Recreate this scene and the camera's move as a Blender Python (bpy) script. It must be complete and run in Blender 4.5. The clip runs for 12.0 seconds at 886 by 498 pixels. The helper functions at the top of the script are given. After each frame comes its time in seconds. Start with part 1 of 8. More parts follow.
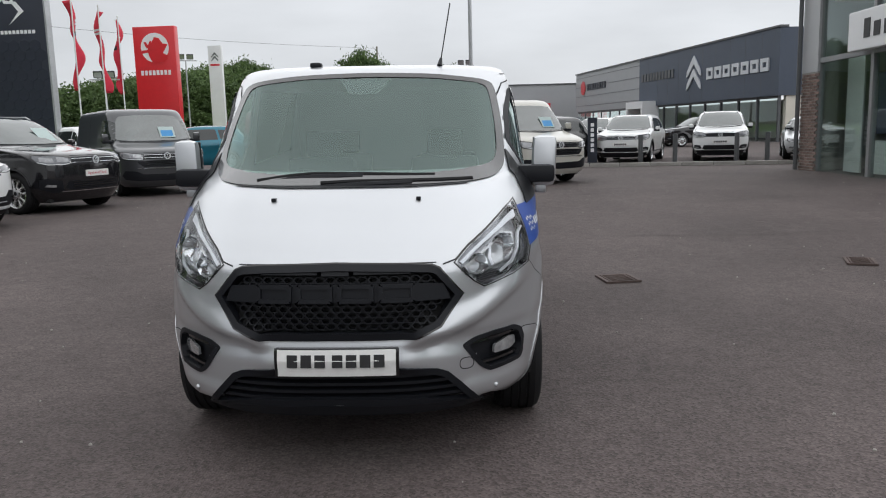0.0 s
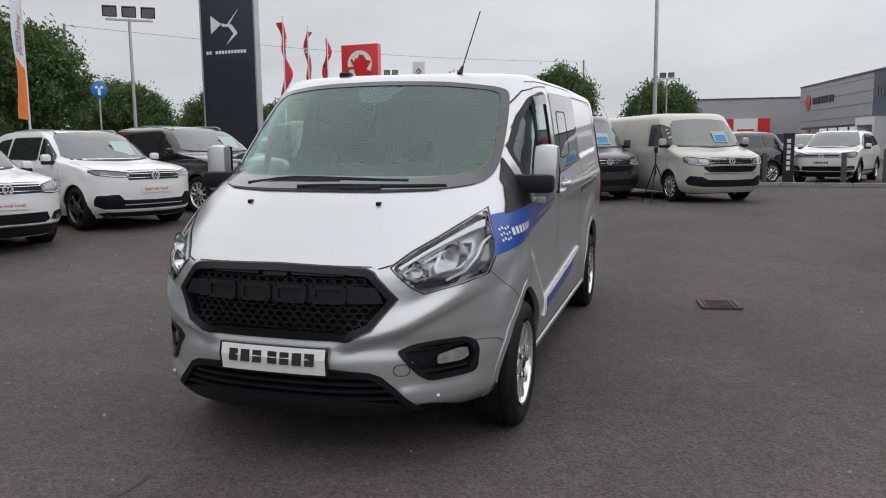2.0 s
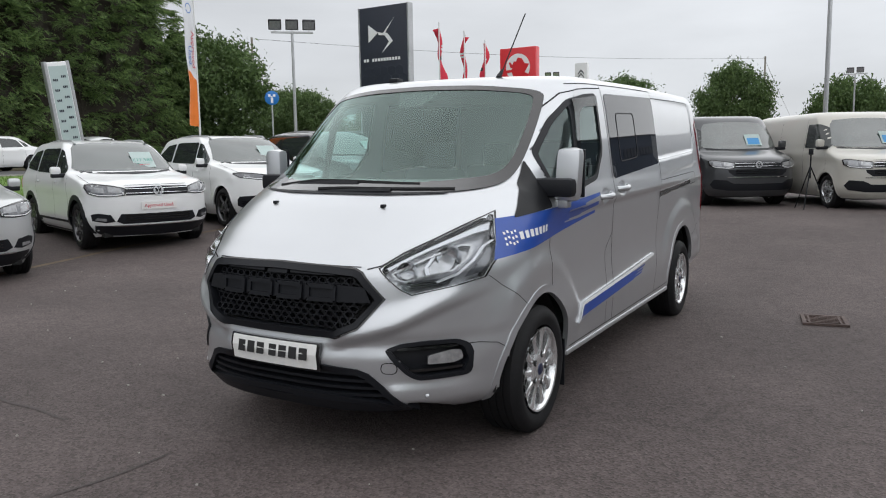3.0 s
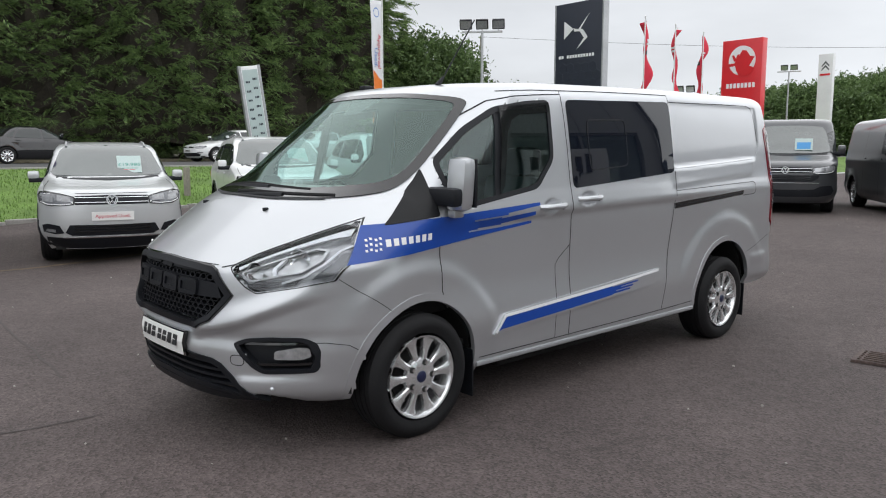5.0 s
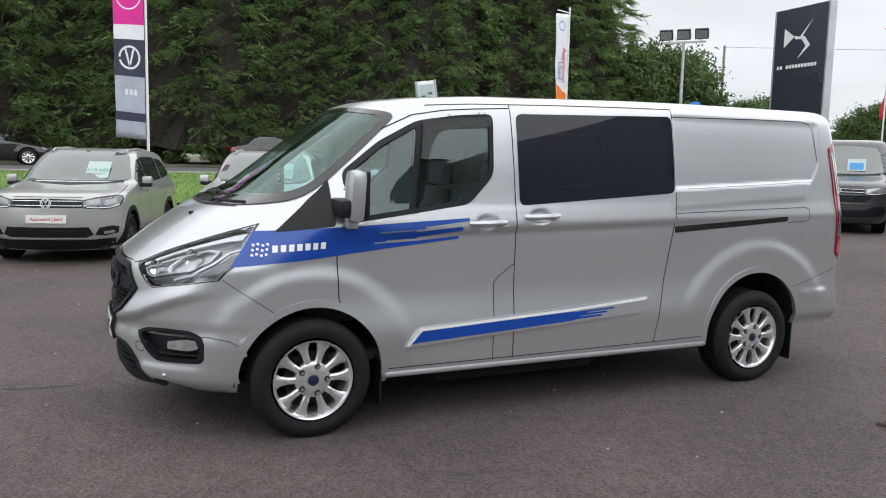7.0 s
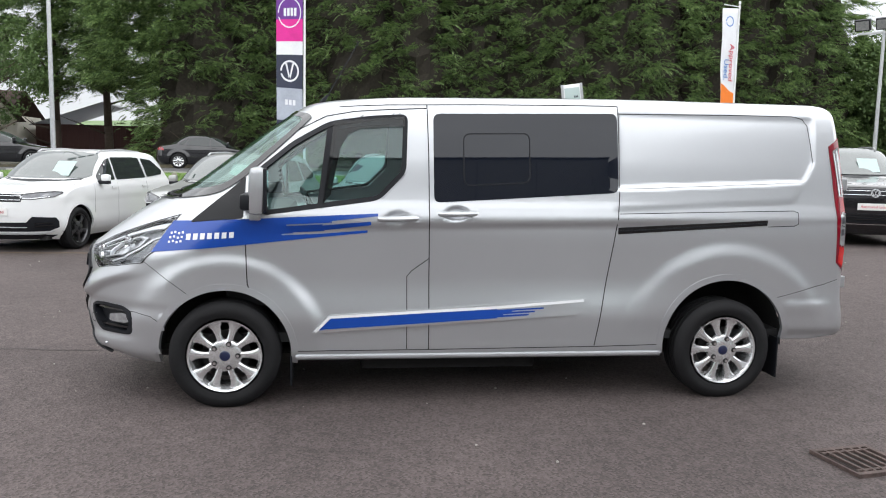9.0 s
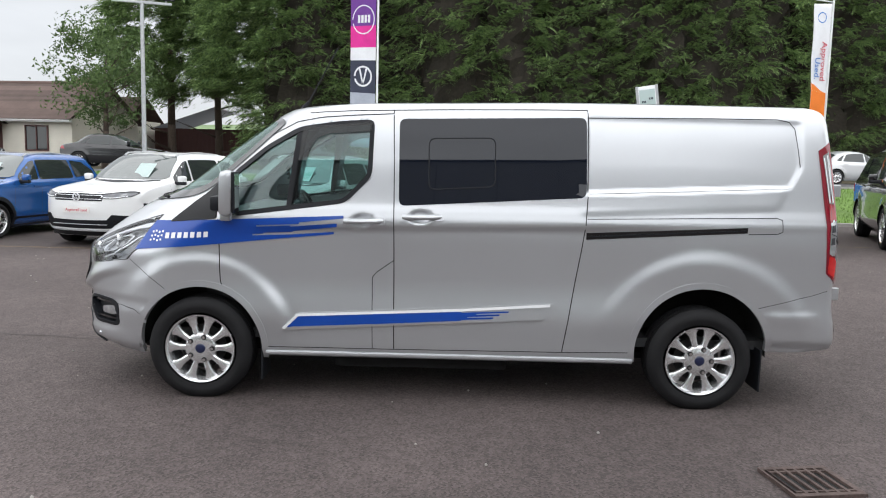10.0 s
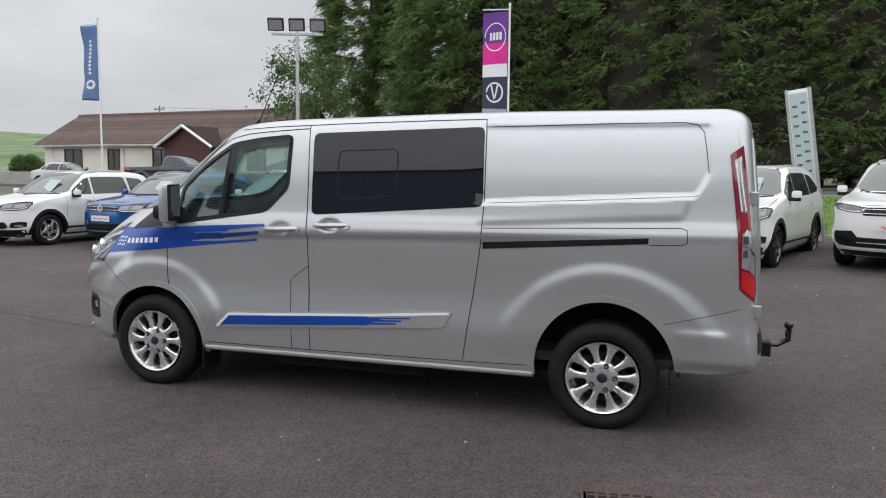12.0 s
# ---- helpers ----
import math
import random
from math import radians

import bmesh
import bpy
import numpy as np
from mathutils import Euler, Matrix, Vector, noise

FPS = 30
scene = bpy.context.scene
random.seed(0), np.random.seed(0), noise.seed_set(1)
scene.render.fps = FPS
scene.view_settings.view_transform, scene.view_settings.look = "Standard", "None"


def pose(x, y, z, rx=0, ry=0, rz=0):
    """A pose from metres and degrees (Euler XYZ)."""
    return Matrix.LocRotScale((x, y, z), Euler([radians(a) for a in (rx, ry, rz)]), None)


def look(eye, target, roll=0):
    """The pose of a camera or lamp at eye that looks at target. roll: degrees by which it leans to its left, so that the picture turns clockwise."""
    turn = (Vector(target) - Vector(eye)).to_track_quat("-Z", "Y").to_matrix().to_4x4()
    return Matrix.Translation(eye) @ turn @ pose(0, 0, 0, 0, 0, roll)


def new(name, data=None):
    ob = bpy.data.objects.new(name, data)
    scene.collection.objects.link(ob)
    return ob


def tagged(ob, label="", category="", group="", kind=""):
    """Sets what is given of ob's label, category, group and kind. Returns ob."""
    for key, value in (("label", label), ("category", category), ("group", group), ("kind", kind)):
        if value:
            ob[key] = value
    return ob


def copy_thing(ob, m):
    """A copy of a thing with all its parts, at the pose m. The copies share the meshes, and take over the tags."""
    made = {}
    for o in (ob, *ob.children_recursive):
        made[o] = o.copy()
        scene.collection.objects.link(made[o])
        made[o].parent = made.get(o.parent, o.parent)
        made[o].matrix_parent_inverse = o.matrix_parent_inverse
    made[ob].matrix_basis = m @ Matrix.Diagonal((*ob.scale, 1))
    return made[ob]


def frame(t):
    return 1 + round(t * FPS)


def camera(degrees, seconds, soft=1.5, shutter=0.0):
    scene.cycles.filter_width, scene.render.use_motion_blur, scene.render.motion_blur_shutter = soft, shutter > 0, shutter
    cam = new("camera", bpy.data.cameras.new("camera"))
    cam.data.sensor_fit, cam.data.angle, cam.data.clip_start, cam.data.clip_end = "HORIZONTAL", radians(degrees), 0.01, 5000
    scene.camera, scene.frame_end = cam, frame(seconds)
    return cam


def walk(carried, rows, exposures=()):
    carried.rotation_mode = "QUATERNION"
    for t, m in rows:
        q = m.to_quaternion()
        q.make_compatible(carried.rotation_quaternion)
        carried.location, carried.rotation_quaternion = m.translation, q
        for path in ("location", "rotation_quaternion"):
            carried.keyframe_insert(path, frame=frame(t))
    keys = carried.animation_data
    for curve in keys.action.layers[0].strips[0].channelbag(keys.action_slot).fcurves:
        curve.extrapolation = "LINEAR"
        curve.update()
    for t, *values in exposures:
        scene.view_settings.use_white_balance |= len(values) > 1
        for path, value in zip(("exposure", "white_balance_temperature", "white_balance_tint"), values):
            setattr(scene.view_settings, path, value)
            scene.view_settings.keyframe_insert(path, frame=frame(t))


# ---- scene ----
cam = camera(59.64, 12.0, 1.1)
# seconds, x, y, z, yaw, pitch, roll
ROWS = [
    (0.0, 0.573, -4.279, 1.560, 1.32, -8.78, 1.48),
    (0.5, 0.781, -4.206, 1.534, 5.77, -8.68, 1.56),
    (1.0, 1.025, -4.136, 1.540, 10.62, -8.63, 1.94),
    (1.5, 1.394, -4.167, 1.537, 14.67, -8.04, 1.90),
    (2.0, 1.745, -4.059, 1.502, 16.86, -7.46, 0.67),
    (2.5, 2.109, -3.923, 1.499, 22.52, -7.23, 0.90),
    (3.0, 2.516, -3.776, 1.496, 29.49, -7.09, 0.89),
    (3.2, 2.658, -3.678, 1.482, 30.25, -6.96, 0.43),
    (4.8, 3.909, -2.807, 1.536, 45.83, -7.41, -0.06),
    (5.0, 4.031, -2.672, 1.552, 47.34, -7.31, -0.04),
    (5.5, 4.375, -2.319, 1.569, 51.94, -6.90, -0.52),
    (6.0, 4.609, -1.915, 1.559, 56.61, -6.71, -1.00),
    (6.5, 4.854, -1.513, 1.568, 62.34, -6.68, -0.88),
    (7.0, 5.102, -1.102, 1.576, 65.70, -6.56, -1.30),
    (7.2, 5.169, -0.917, 1.564, 67.35, -6.62, -1.52),
    (8.8, 5.745, 0.499, 1.580, 80.23, -6.50, -1.26),
    (9.0, 5.816, 0.694, 1.571, 82.33, -6.49, -1.24),
    (9.5, 5.944, 1.149, 1.586, 86.45, -6.49, -1.41),
    (10.0, 5.958, 1.619, 1.602, 90.48, -6.48, -1.38),
    (10.5, 6.004, 2.127, 1.605, 94.40, -6.31, -1.24),
    (11.0, 5.941, 2.617, 1.602, 98.55, -5.88, -0.82),
    (11.5, 5.880, 3.135, 1.599, 102.74, -5.68, -0.55),
    (12.0, 5.798, 3.709, 1.601, 106.83, -5.59, -0.56),
]
walk(cam, [(t, pose(x, y, z, 90 + pitch, roll, yaw)) for t, x, y, z, yaw, pitch, roll in ROWS],
     [(0.0, -0.02), (1.0, -0.05), (1.6, -0.12), (2.3, -0.13), (3.0, 0.04), (5.0, 0.23), (6.5, 0.37), (7.2, 0.44), (9.0, 0.75), (9.8, 0.66), (11.0, 0.33), (12.0, 0.18)])
# ---- overcast sky, a wide veiled sun ----
world = bpy.data.worlds.new("overcast")
scene.world = world
world.use_nodes = True
wn, wl = world.node_tree.nodes, world.node_tree.links
wn.clear()
SUN_UP, SUN_TURN = radians(64), radians(68)
sky = wn.new("ShaderNodeTexSky")
sky.sky_type, sky.sun_disc, sky.sun_elevation, sky.sun_rotation = "NISHITA", False, SUN_UP, SUN_TURN
skyb = wn.new("ShaderNodeBackground")
skyb.inputs["Strength"].default_value = 0.08
wl.new(sky.outputs[0], skyb.inputs[0])
# cloud layer: brighter overhead, faint mottling
geo = wn.new("ShaderNodeTexCoord")
sep = wn.new("ShaderNodeSeparateXYZ")
wl.new(geo.outputs["Generated"], sep.inputs[0])
ramp = wn.new("ShaderNodeValToRGB")
ramp.color_ramp.elements[0].position, ramp.color_ramp.elements[0].color = 0.0, (0.565, 0.585, 0.615, 1)
ramp.color_ramp.elements[1].position, ramp.color_ramp.elements[1].color = 0.9, (0.84, 0.855, 0.885, 1)
for at, tone in ((0.10, (0.61, 0.63, 0.66, 1)), (0.3, (0.70, 0.72, 0.75, 1)), (0.5, (0.835, 0.855, 0.89, 1))):
    ramp.color_ramp.elements.new(at).color = tone
wl.new(sep.outputs["Z"], ramp.inputs[0])
cloud = wn.new("ShaderNodeTexNoise")
cloud.inputs["Scale"].default_value, cloud.inputs["Detail"].default_value = 2.8, 6
stretch = wn.new("ShaderNodeMapping")
stretch.inputs["Scale"].default_value = (1, 1, 3.5)
wl.new(geo.outputs["Generated"], stretch.inputs[0])
wl.new(stretch.outputs[0], cloud.inputs["Vector"])
soft = wn.new("ShaderNodeMapRange")
soft.inputs["From Min"].default_value, soft.inputs["From Max"].default_value = 0.3, 0.7
soft.inputs["To Min"].default_value, soft.inputs["To Max"].default_value = 0.86, 1.10
wl.new(cloud.outputs["Fac"], soft.inputs["Value"])
# the cloud is thinner round the veiled sun and duller on the far side
side = wn.new("ShaderNodeVectorMath")
side.operation = "DOT_PRODUCT"
side.inputs[1].default_value = (math.sin(SUN_TURN), math.cos(SUN_TURN), 0)
wl.new(geo.outputs["Generated"], side.inputs[0])
veil = wn.new("ShaderNodeMapRange")
veil.inputs["From Min"].default_value, veil.inputs["From Max"].default_value = -1, 1
veil.inputs["To Min"].default_value, veil.inputs["To Max"].default_value = 0.77, 1.18
wl.new(side.outputs["Value"], veil.inputs["Value"])
both_tones = wn.new("ShaderNodeMath")
both_tones.operation = "MULTIPLY"
wl.new(soft.outputs[0], both_tones.inputs[0])
wl.new(veil.outputs[0], both_tones.inputs[1])
tone = wn.new("ShaderNodeVectorMath")
tone.operation = "SCALE"
wl.new(ramp.outputs[0], tone.inputs[0])
wl.new(both_tones.outputs[0], tone.inputs["Scale"])
cloudb = wn.new("ShaderNodeBackground")
cloudb.inputs["Strength"].default_value = 1.22
wl.new(tone.outputs[0], cloudb.inputs[0])
blend = wn.new("ShaderNodeMixShader")
blend.inputs[0].default_value = 0.93
wl.new(skyb.outputs[0], blend.inputs[1])
wl.new(cloudb.outputs[0], blend.inputs[2])
wout = wn.new("ShaderNodeOutputWorld")
wl.new(blend.outputs[0], wout.inputs[0])

sun = new("sun", bpy.data.lights.new("sun", "SUN"))
sun.data.energy, sun.data.angle, sun.data.color = 1.55, radians(165), (0.99, 0.99, 0.985)
sun.matrix_world = look((30 * math.sin(SUN_TURN) * math.cos(SUN_UP), 30 * math.cos(SUN_TURN) * math.cos(SUN_UP), 30 * math.sin(SUN_UP)), (0, 0, 0))
# ---- materials ----
def material(name, base, rough=0.5, metal=0.0, grain=0.0, scale=40.0, wear=0.0, wear_scale=1.5, bump=0.0, coat=0.0, random=0.0, spec=0.5, tint=None):
    """A procedural surface: grain and wear vary the colour at two scales; bump is fine relief in metres."""
    m = bpy.data.materials.new(name)
    m.use_nodes = True
    n, l = m.node_tree.nodes, m.node_tree.links
    b = n["Principled BSDF"]
    b.inputs["Base Color"].default_value = (*base, 1)
    b.inputs["Roughness"].default_value, b.inputs["Metallic"].default_value = rough, metal
    b.inputs["Coat Weight"].default_value, b.inputs["Coat Roughness"].default_value = coat, 0.04
    b.inputs["Specular IOR Level"].default_value = spec
    co = n.new("ShaderNodeTexCoord")
    factor = None
    for amount, size, detail in ((grain, scale, 3), (wear, wear_scale, 5)):
        if not amount:
            continue
        t = n.new("ShaderNodeTexNoise")
        t.inputs["Scale"].default_value, t.inputs["Detail"].default_value, t.inputs["Roughness"].default_value = size, detail, 0.6
        l.new(co.outputs["Object"], t.inputs["Vector"])
        r = n.new("ShaderNodeMapRange")
        r.inputs["From Min"].default_value, r.inputs["From Max"].default_value = 0.28, 0.72
        r.inputs["To Min"].default_value, r.inputs["To Max"].default_value = 1 - amount, 1 + amount
        l.new(t.outputs["Fac"], r.inputs["Value"])
        if factor is None:
            factor = r.outputs[0]
        else:
            k = n.new("ShaderNodeMath")
            k.operation = "MULTIPLY"
            l.new(factor, k.inputs[0]), l.new(r.outputs[0], k.inputs[1])
            factor = k.outputs[0]
    if random:
        o = n.new("ShaderNodeObjectInfo")
        r = n.new("ShaderNodeMapRange")
        r.inputs["To Min"].default_value, r.inputs["To Max"].default_value = 1 - random, 1 + random
        l.new(o.outputs["Random"], r.inputs["Value"])
        if factor is None:
            factor = r.outputs[0]
        else:
            k = n.new("ShaderNodeMath")
            k.operation = "MULTIPLY"
            l.new(factor, k.inputs[0]), l.new(r.outputs[0], k.inputs[1])
            factor = k.outputs[0]
    if factor is not None:
        s = n.new("ShaderNodeVectorMath")
        s.operation = "SCALE"
        s.inputs[0].default_value = base
        l.new(factor, s.inputs["Scale"])
        l.new(s.outputs[0], b.inputs["Base Color"])
    if bump:
        t = n.new("ShaderNodeTexNoise")
        t.inputs["Scale"].default_value, t.inputs["Detail"].default_value = scale, 4
        l.new(co.outputs["Object"], t.inputs["Vector"])
        k = n.new("ShaderNodeBump")
        k.inputs["Distance"].default_value, k.inputs["Strength"].default_value = bump, 1.0
        l.new(t.outputs["Fac"], k.inputs["Height"])
        l.new(k.outputs[0], b.inputs["Normal"])
    return m


def glass(name, tint, gloss=(1.0, 1.0, 1.0), ior=1.5):
    """Thin clear glass: what is behind shows through, and it mirrors more at a slant."""
    m = bpy.data.materials.new(name)
    m.use_nodes = True
    n, l = m.node_tree.nodes, m.node_tree.links
    n.remove(n["Principled BSDF"])
    clear, shine, mix, view, bend, reach = (n.new("ShaderNode" + k) for k in ("BsdfTransparent", "BsdfGlossy", "MixShader", "LayerWeight", "Math", "MapRange"))
    clear.inputs[0].default_value = (*tint, 1)
    shine.inputs["Color"].default_value, shine.inputs["Roughness"].default_value = (*gloss, 1), 0.01
    view.inputs["Blend"].default_value = 0.5
    bend.operation = "POWER"
    bend.inputs[1].default_value = 5.0
    reach.inputs["To Min"].default_value, reach.inputs["To Max"].default_value = ((ior - 1) / (ior + 1)) ** 2, 1.0
    l.new(view.outputs["Facing"], bend.inputs[0]), l.new(bend.outputs[0], reach.inputs["Value"]), l.new(reach.outputs[0], mix.inputs[0])
    l.new(clear.outputs[0], mix.inputs[1]), l.new(shine.outputs[0], mix.inputs[2])
    l.new(mix.outputs[0], n["Material Output"].inputs[0])
    return m


def asphalt():
    m = bpy.data.materials.new("asphalt")
    m.use_nodes = True
    n, l = m.node_tree.nodes, m.node_tree.links
    b = n["Principled BSDF"]
    b.inputs["Roughness"].default_value = 0.82
    b.inputs["Specular IOR Level"].default_value = 0.35
    co = n.new("ShaderNodeTexCoord")

    def noise_at(scale, detail=4, rough=0.6):
        t = n.new("ShaderNodeTexNoise")
        t.inputs["Scale"].default_value, t.inputs["Detail"].default_value, t.inputs["Roughness"].default_value = scale, detail, rough
        l.new(co.outputs["Object"], t.inputs["Vector"])
        return t.outputs["Fac"]

    def remap(v, a, b_, c, d):
        r = n.new("ShaderNodeMapRange")
        for k, x in zip(("From Min", "From Max", "To Min", "To Max"), (a, b_, c, d)):
            r.inputs[k].default_value = x
        l.new(v, r.inputs["Value"])
        return r.outputs[0]

    def times(a, c):
        k = n.new("ShaderNodeMath")
        k.operation = "MULTIPLY"
        l.new(a, k.inputs[0]), l.new(c, k.inputs[1])
        return k.outputs[0]
    stones = n.new("ShaderNodeTexVoronoi")
    stones.inputs["Scale"].default_value = 78
    l.new(co.outputs["Object"], stones.inputs["Vector"])
    cells = n.new("ShaderNodeSeparateColor")
    l.new(stones.outputs["Color"], cells.inputs[0])
    f = times(remap(cells.outputs[0], 0, 1, 0.60, 1.40), remap(noise_at(0.55, 6), 0.3, 0.7, 0.78, 1.20))
    f = times(f, remap(noise_at(7.0, 5), 0.3, 0.7, 0.86, 1.12))
    f = times(f, remap(noise_at(0.13, 3), 0.35, 0.65, 0.90, 1.08))
    # worn, polished streaks and dark stains
    f = times(f, remap(noise_at(1.7, 8, 0.75), 0.60, 0.74, 1.0, 0.72))
    s = n.new("ShaderNodeVectorMath")
    s.operation = "SCALE"
    s.inputs[0].default_value = (0.083, 0.0665, 0.0640)
    l.new(f, s.inputs["Scale"])
    l.new(s.outputs[0], b.inputs["Base Color"])
    k = n.new("ShaderNodeBump")
    k.inputs["Distance"].default_value, k.inputs["Strength"].default_value = 0.006, 0.7
    l.new(stones.outputs["Distance"], k.inputs["Height"])
    l.new(k.outputs[0], b.inputs["Normal"])
    return m


ASPHALT = asphalt()
SILVER = material("silver_paint", (0.545, 0.56, 0.58), 0.30, 0.68, grain=0.03, scale=900, wear=0.02, coat=0.7)
BLUE_FILM = material("blue_film", (0.0015, 0.0532, 0.3300), 0.30, grain=0.04, scale=30, coat=0.3)
PLASTIC = material("black_plastic", (0.0075, 0.0085, 0.0115), 0.5, grain=0.12, scale=300, bump=0.0004, spec=0.28)
SATIN = material("satin_black_plastic", (0.009, 0.0095, 0.011), 0.30, grain=0.10, scale=300, spec=0.22)
GLOSS_BLACK = material("gloss_black", (0.008, 0.008, 0.009), 0.12, grain=0.05, coat=0.6)
RUBBER = material("tyre_rubber", (0.0095, 0.0095, 0.0105), 0.70, grain=0.15, scale=120, wear=0.2, wear_scale=6, bump=0.0006, spec=0.25)
GAP = material("panel_gap", (0.010, 0.010, 0.011), 0.8, grain=0.2)
ALLOY = material("alloy_wheel", (0.78, 0.79, 0.80), 0.20, 0.8, grain=0.05, scale=60, coat=0.4)
DARK_ALLOY = material("dark_alloy_wheel", (0.10, 0.10, 0.105), 0.3, 0.8, grain=0.05, scale=60, coat=0.4)
DARK_MIRROR = material("tinted_mirror", (0.30, 0.32, 0.34), 0.03, 1.0)
CHROME = material("chrome", (0.78, 0.79, 0.80), 0.08, 1.0, grain=0.02)
UNDER = material("underbody", (0.012, 0.012, 0.012), 0.9, grain=0.3, scale=15)
SCREEN = glass("windscreen_glass", (0.70, 0.82, 0.785), (0.80, 1.0, 0.945), 2.0)
DOOR_GLASS = glass("door_glass", (0.56, 0.79, 0.775), (0.86, 1.0, 0.98), 1.85)
CLEAR = glass("lamp_lens", (0.95, 0.96, 0.97), (1.0, 1.0, 1.0), 1.4)
LAMP_BRIGHT = material("lamp_reflector", (0.42, 0.43, 0.45), 0.22, 0.3, grain=0.4, scale=18)
PRIVACY = material("privacy_glass", (0.004, 0.006, 0.012), 0.02, grain=0.05, spec=0.48)
CAR_GLASS = material("car_window_glass", (0.022, 0.027, 0.027), 0.04, grain=0.1, spec=0.7)
CAR_SCREEN = material("car_windscreen_glass", (0.050, 0.064, 0.061), 0.05, grain=0.2, scale=3, spec=1.0)
CAR_SCREEN.node_tree.nodes["Principled BSDF"].inputs["IOR"].default_value = 1.75
LAMP_DARK = material("car_headlamp", (0.10, 0.105, 0.115), 0.10, 0.4, grain=0.4, scale=30, coat=1.0)
SIGN_SILVER = material("brushed_sign_metal", (0.62, 0.64, 0.67), 0.4, 0.25, grain=0.04, scale=30)
RED_LENS = material("red_lens", (0.30, 0.006, 0.014), 0.10, grain=0.06, scale=80, coat=0.8)
BRIGHT_RED_LENS = material("bright_red_lens", (0.55, 0.012, 0.012), 0.08, grain=0.15, scale=25, coat=0.9)
DEEP_RED = material("dark_red_lens", (0.20, 0.004, 0.014), 0.10, grain=0.06, scale=80, coat=0.8)
PLATE_WHITE = material("number_plate", (0.74, 0.74, 0.72), 0.35, grain=0.03, wear=0.04)
INK = material("black_ink", (0.012, 0.012, 0.013), 0.5, grain=0.1)
WHITE_FILM = material("white_film", (0.78, 0.79, 0.80), 0.4, grain=0.03)
CLOTH = material("seat_cloth", (0.035, 0.037, 0.040), 0.9, grain=0.25, scale=200, bump=0.001)
DASH = material("dashboard", (0.028, 0.029, 0.031), 0.7, grain=0.15, scale=150, bump=0.0006)
PALE_TRIM = material("pale_trim", (0.35, 0.35, 0.34), 0.8, grain=0.1, scale=60)
STEEL = material("galvanised_steel", (0.42, 0.43, 0.44), 0.45, 0.75, grain=0.12, scale=25, wear=0.12)
IRON = material("rusted_iron", (0.085, 0.060, 0.053), 0.75, 0.2, grain=0.3, scale=60, wear=0.35, wear_scale=9, bump=0.002)
CAP_BLUE = material("blue_cap", (0.009, 0.014, 0.050), 0.3, grain=0.1, coat=0.5)
WHITE_PAINT = material("white_paint", (0.74, 0.75, 0.75), 0.3, grain=0.02, scale=500, wear=0.03, coat=0.7)
SILVER_CAR = material("light_silver_paint", (0.56, 0.575, 0.58), 0.30, 0.40, grain=0.03, scale=800, coat=0.7)
STONE_CAR = material("stone_grey_paint", (0.40, 0.405, 0.395), 0.30, 0.40, grain=0.03, scale=800, coat=0.7)
BLACK_CAR = material("black_paint", (0.010, 0.010, 0.012), 0.16, 0.1, grain=0.05, scale=500, coat=0.9)
GREY_CAR = material("dark_grey_paint", (0.060, 0.063, 0.068), 0.28, 0.4, grain=0.05, scale=800, coat=0.8)
BEIGE_CAR = material("beige_paint", (0.50, 0.485, 0.44), 0.34, 0.1, grain=0.03, scale=500, coat=0.6)
BLUE_CAR = material("blue_paint", (0.010, 0.085, 0.30), 0.24, 0.35, grain=0.05, scale=800, coat=0.9)
NAVY_CAR = material("navy_paint", (0.018, 0.024, 0.036), 0.25, 0.3, grain=0.05, scale=800, coat=0.8)
TEAL_CAR = material("teal_paint", (0.008, 0.13, 0.19), 0.24, 0.35, grain=0.05, scale=800, coat=0.9)
CAR_REFLECTOR = material("car_lamp_reflector", (0.23, 0.235, 0.245), 0.15, 0.5, grain=0.3, scale=25, coat=1.0)
LAMP_GREY = material("headlamp_unit", (0.40, 0.41, 0.42), 0.15, 0.5, grain=0.25, scale=25, coat=1.0)
# dulled so that the price cards look as if behind glass
CARD = material("price_card", (0.40, 0.49, 0.475), 0.5, grain=0.04)
CARD_BLUE = material("blue_card", (0.05, 0.26, 0.55), 0.5, grain=0.05)
CARD_INK = material("green_ink", (0.10, 0.30, 0.25), 0.6, grain=0.1)
RED_INK = material("red_ink", (0.55, 0.05, 0.08), 0.5, grain=0.1)
RED_PANEL = material("red_sign_panel", (0.62, 0.022, 0.030), 0.35, grain=0.03, scale=10, wear=0.06, coat=0.2)
NAVY_PANEL = material("dark_sign_panel", (0.013, 0.018, 0.032), 0.5, grain=0.08, scale=20, wear=0.1)
FLAG_RED = material("red_flag_cloth", (0.62, 0.03, 0.06), 0.8, grain=0.06, scale=40, wear=0.1, wear_scale=3)
FLAG_WHITE = material("white_flag_cloth", (0.70, 0.71, 0.73), 0.8, grain=0.04, scale=40, wear=0.06, wear_scale=3)
FLAG_ORANGE = material("orange_flag_cloth", (0.80, 0.20, 0.02), 0.8, grain=0.05, scale=40, wear=0.08, wear_scale=3)
FLAG_NAVY = material("navy_flag_cloth", (0.030, 0.036, 0.062), 0.75, grain=0.1, scale=40, wear=0.15, wear_scale=3)
FLAG_PURPLE = material("purple_flag_cloth", (0.13, 0.035, 0.24), 0.75, grain=0.06, scale=40, wear=0.15, wear_scale=3)
FLAG_PINK = material("pink_flag_cloth", (0.62, 0.02, 0.25), 0.75, grain=0.06, scale=40, wear=0.1, wear_scale=3)
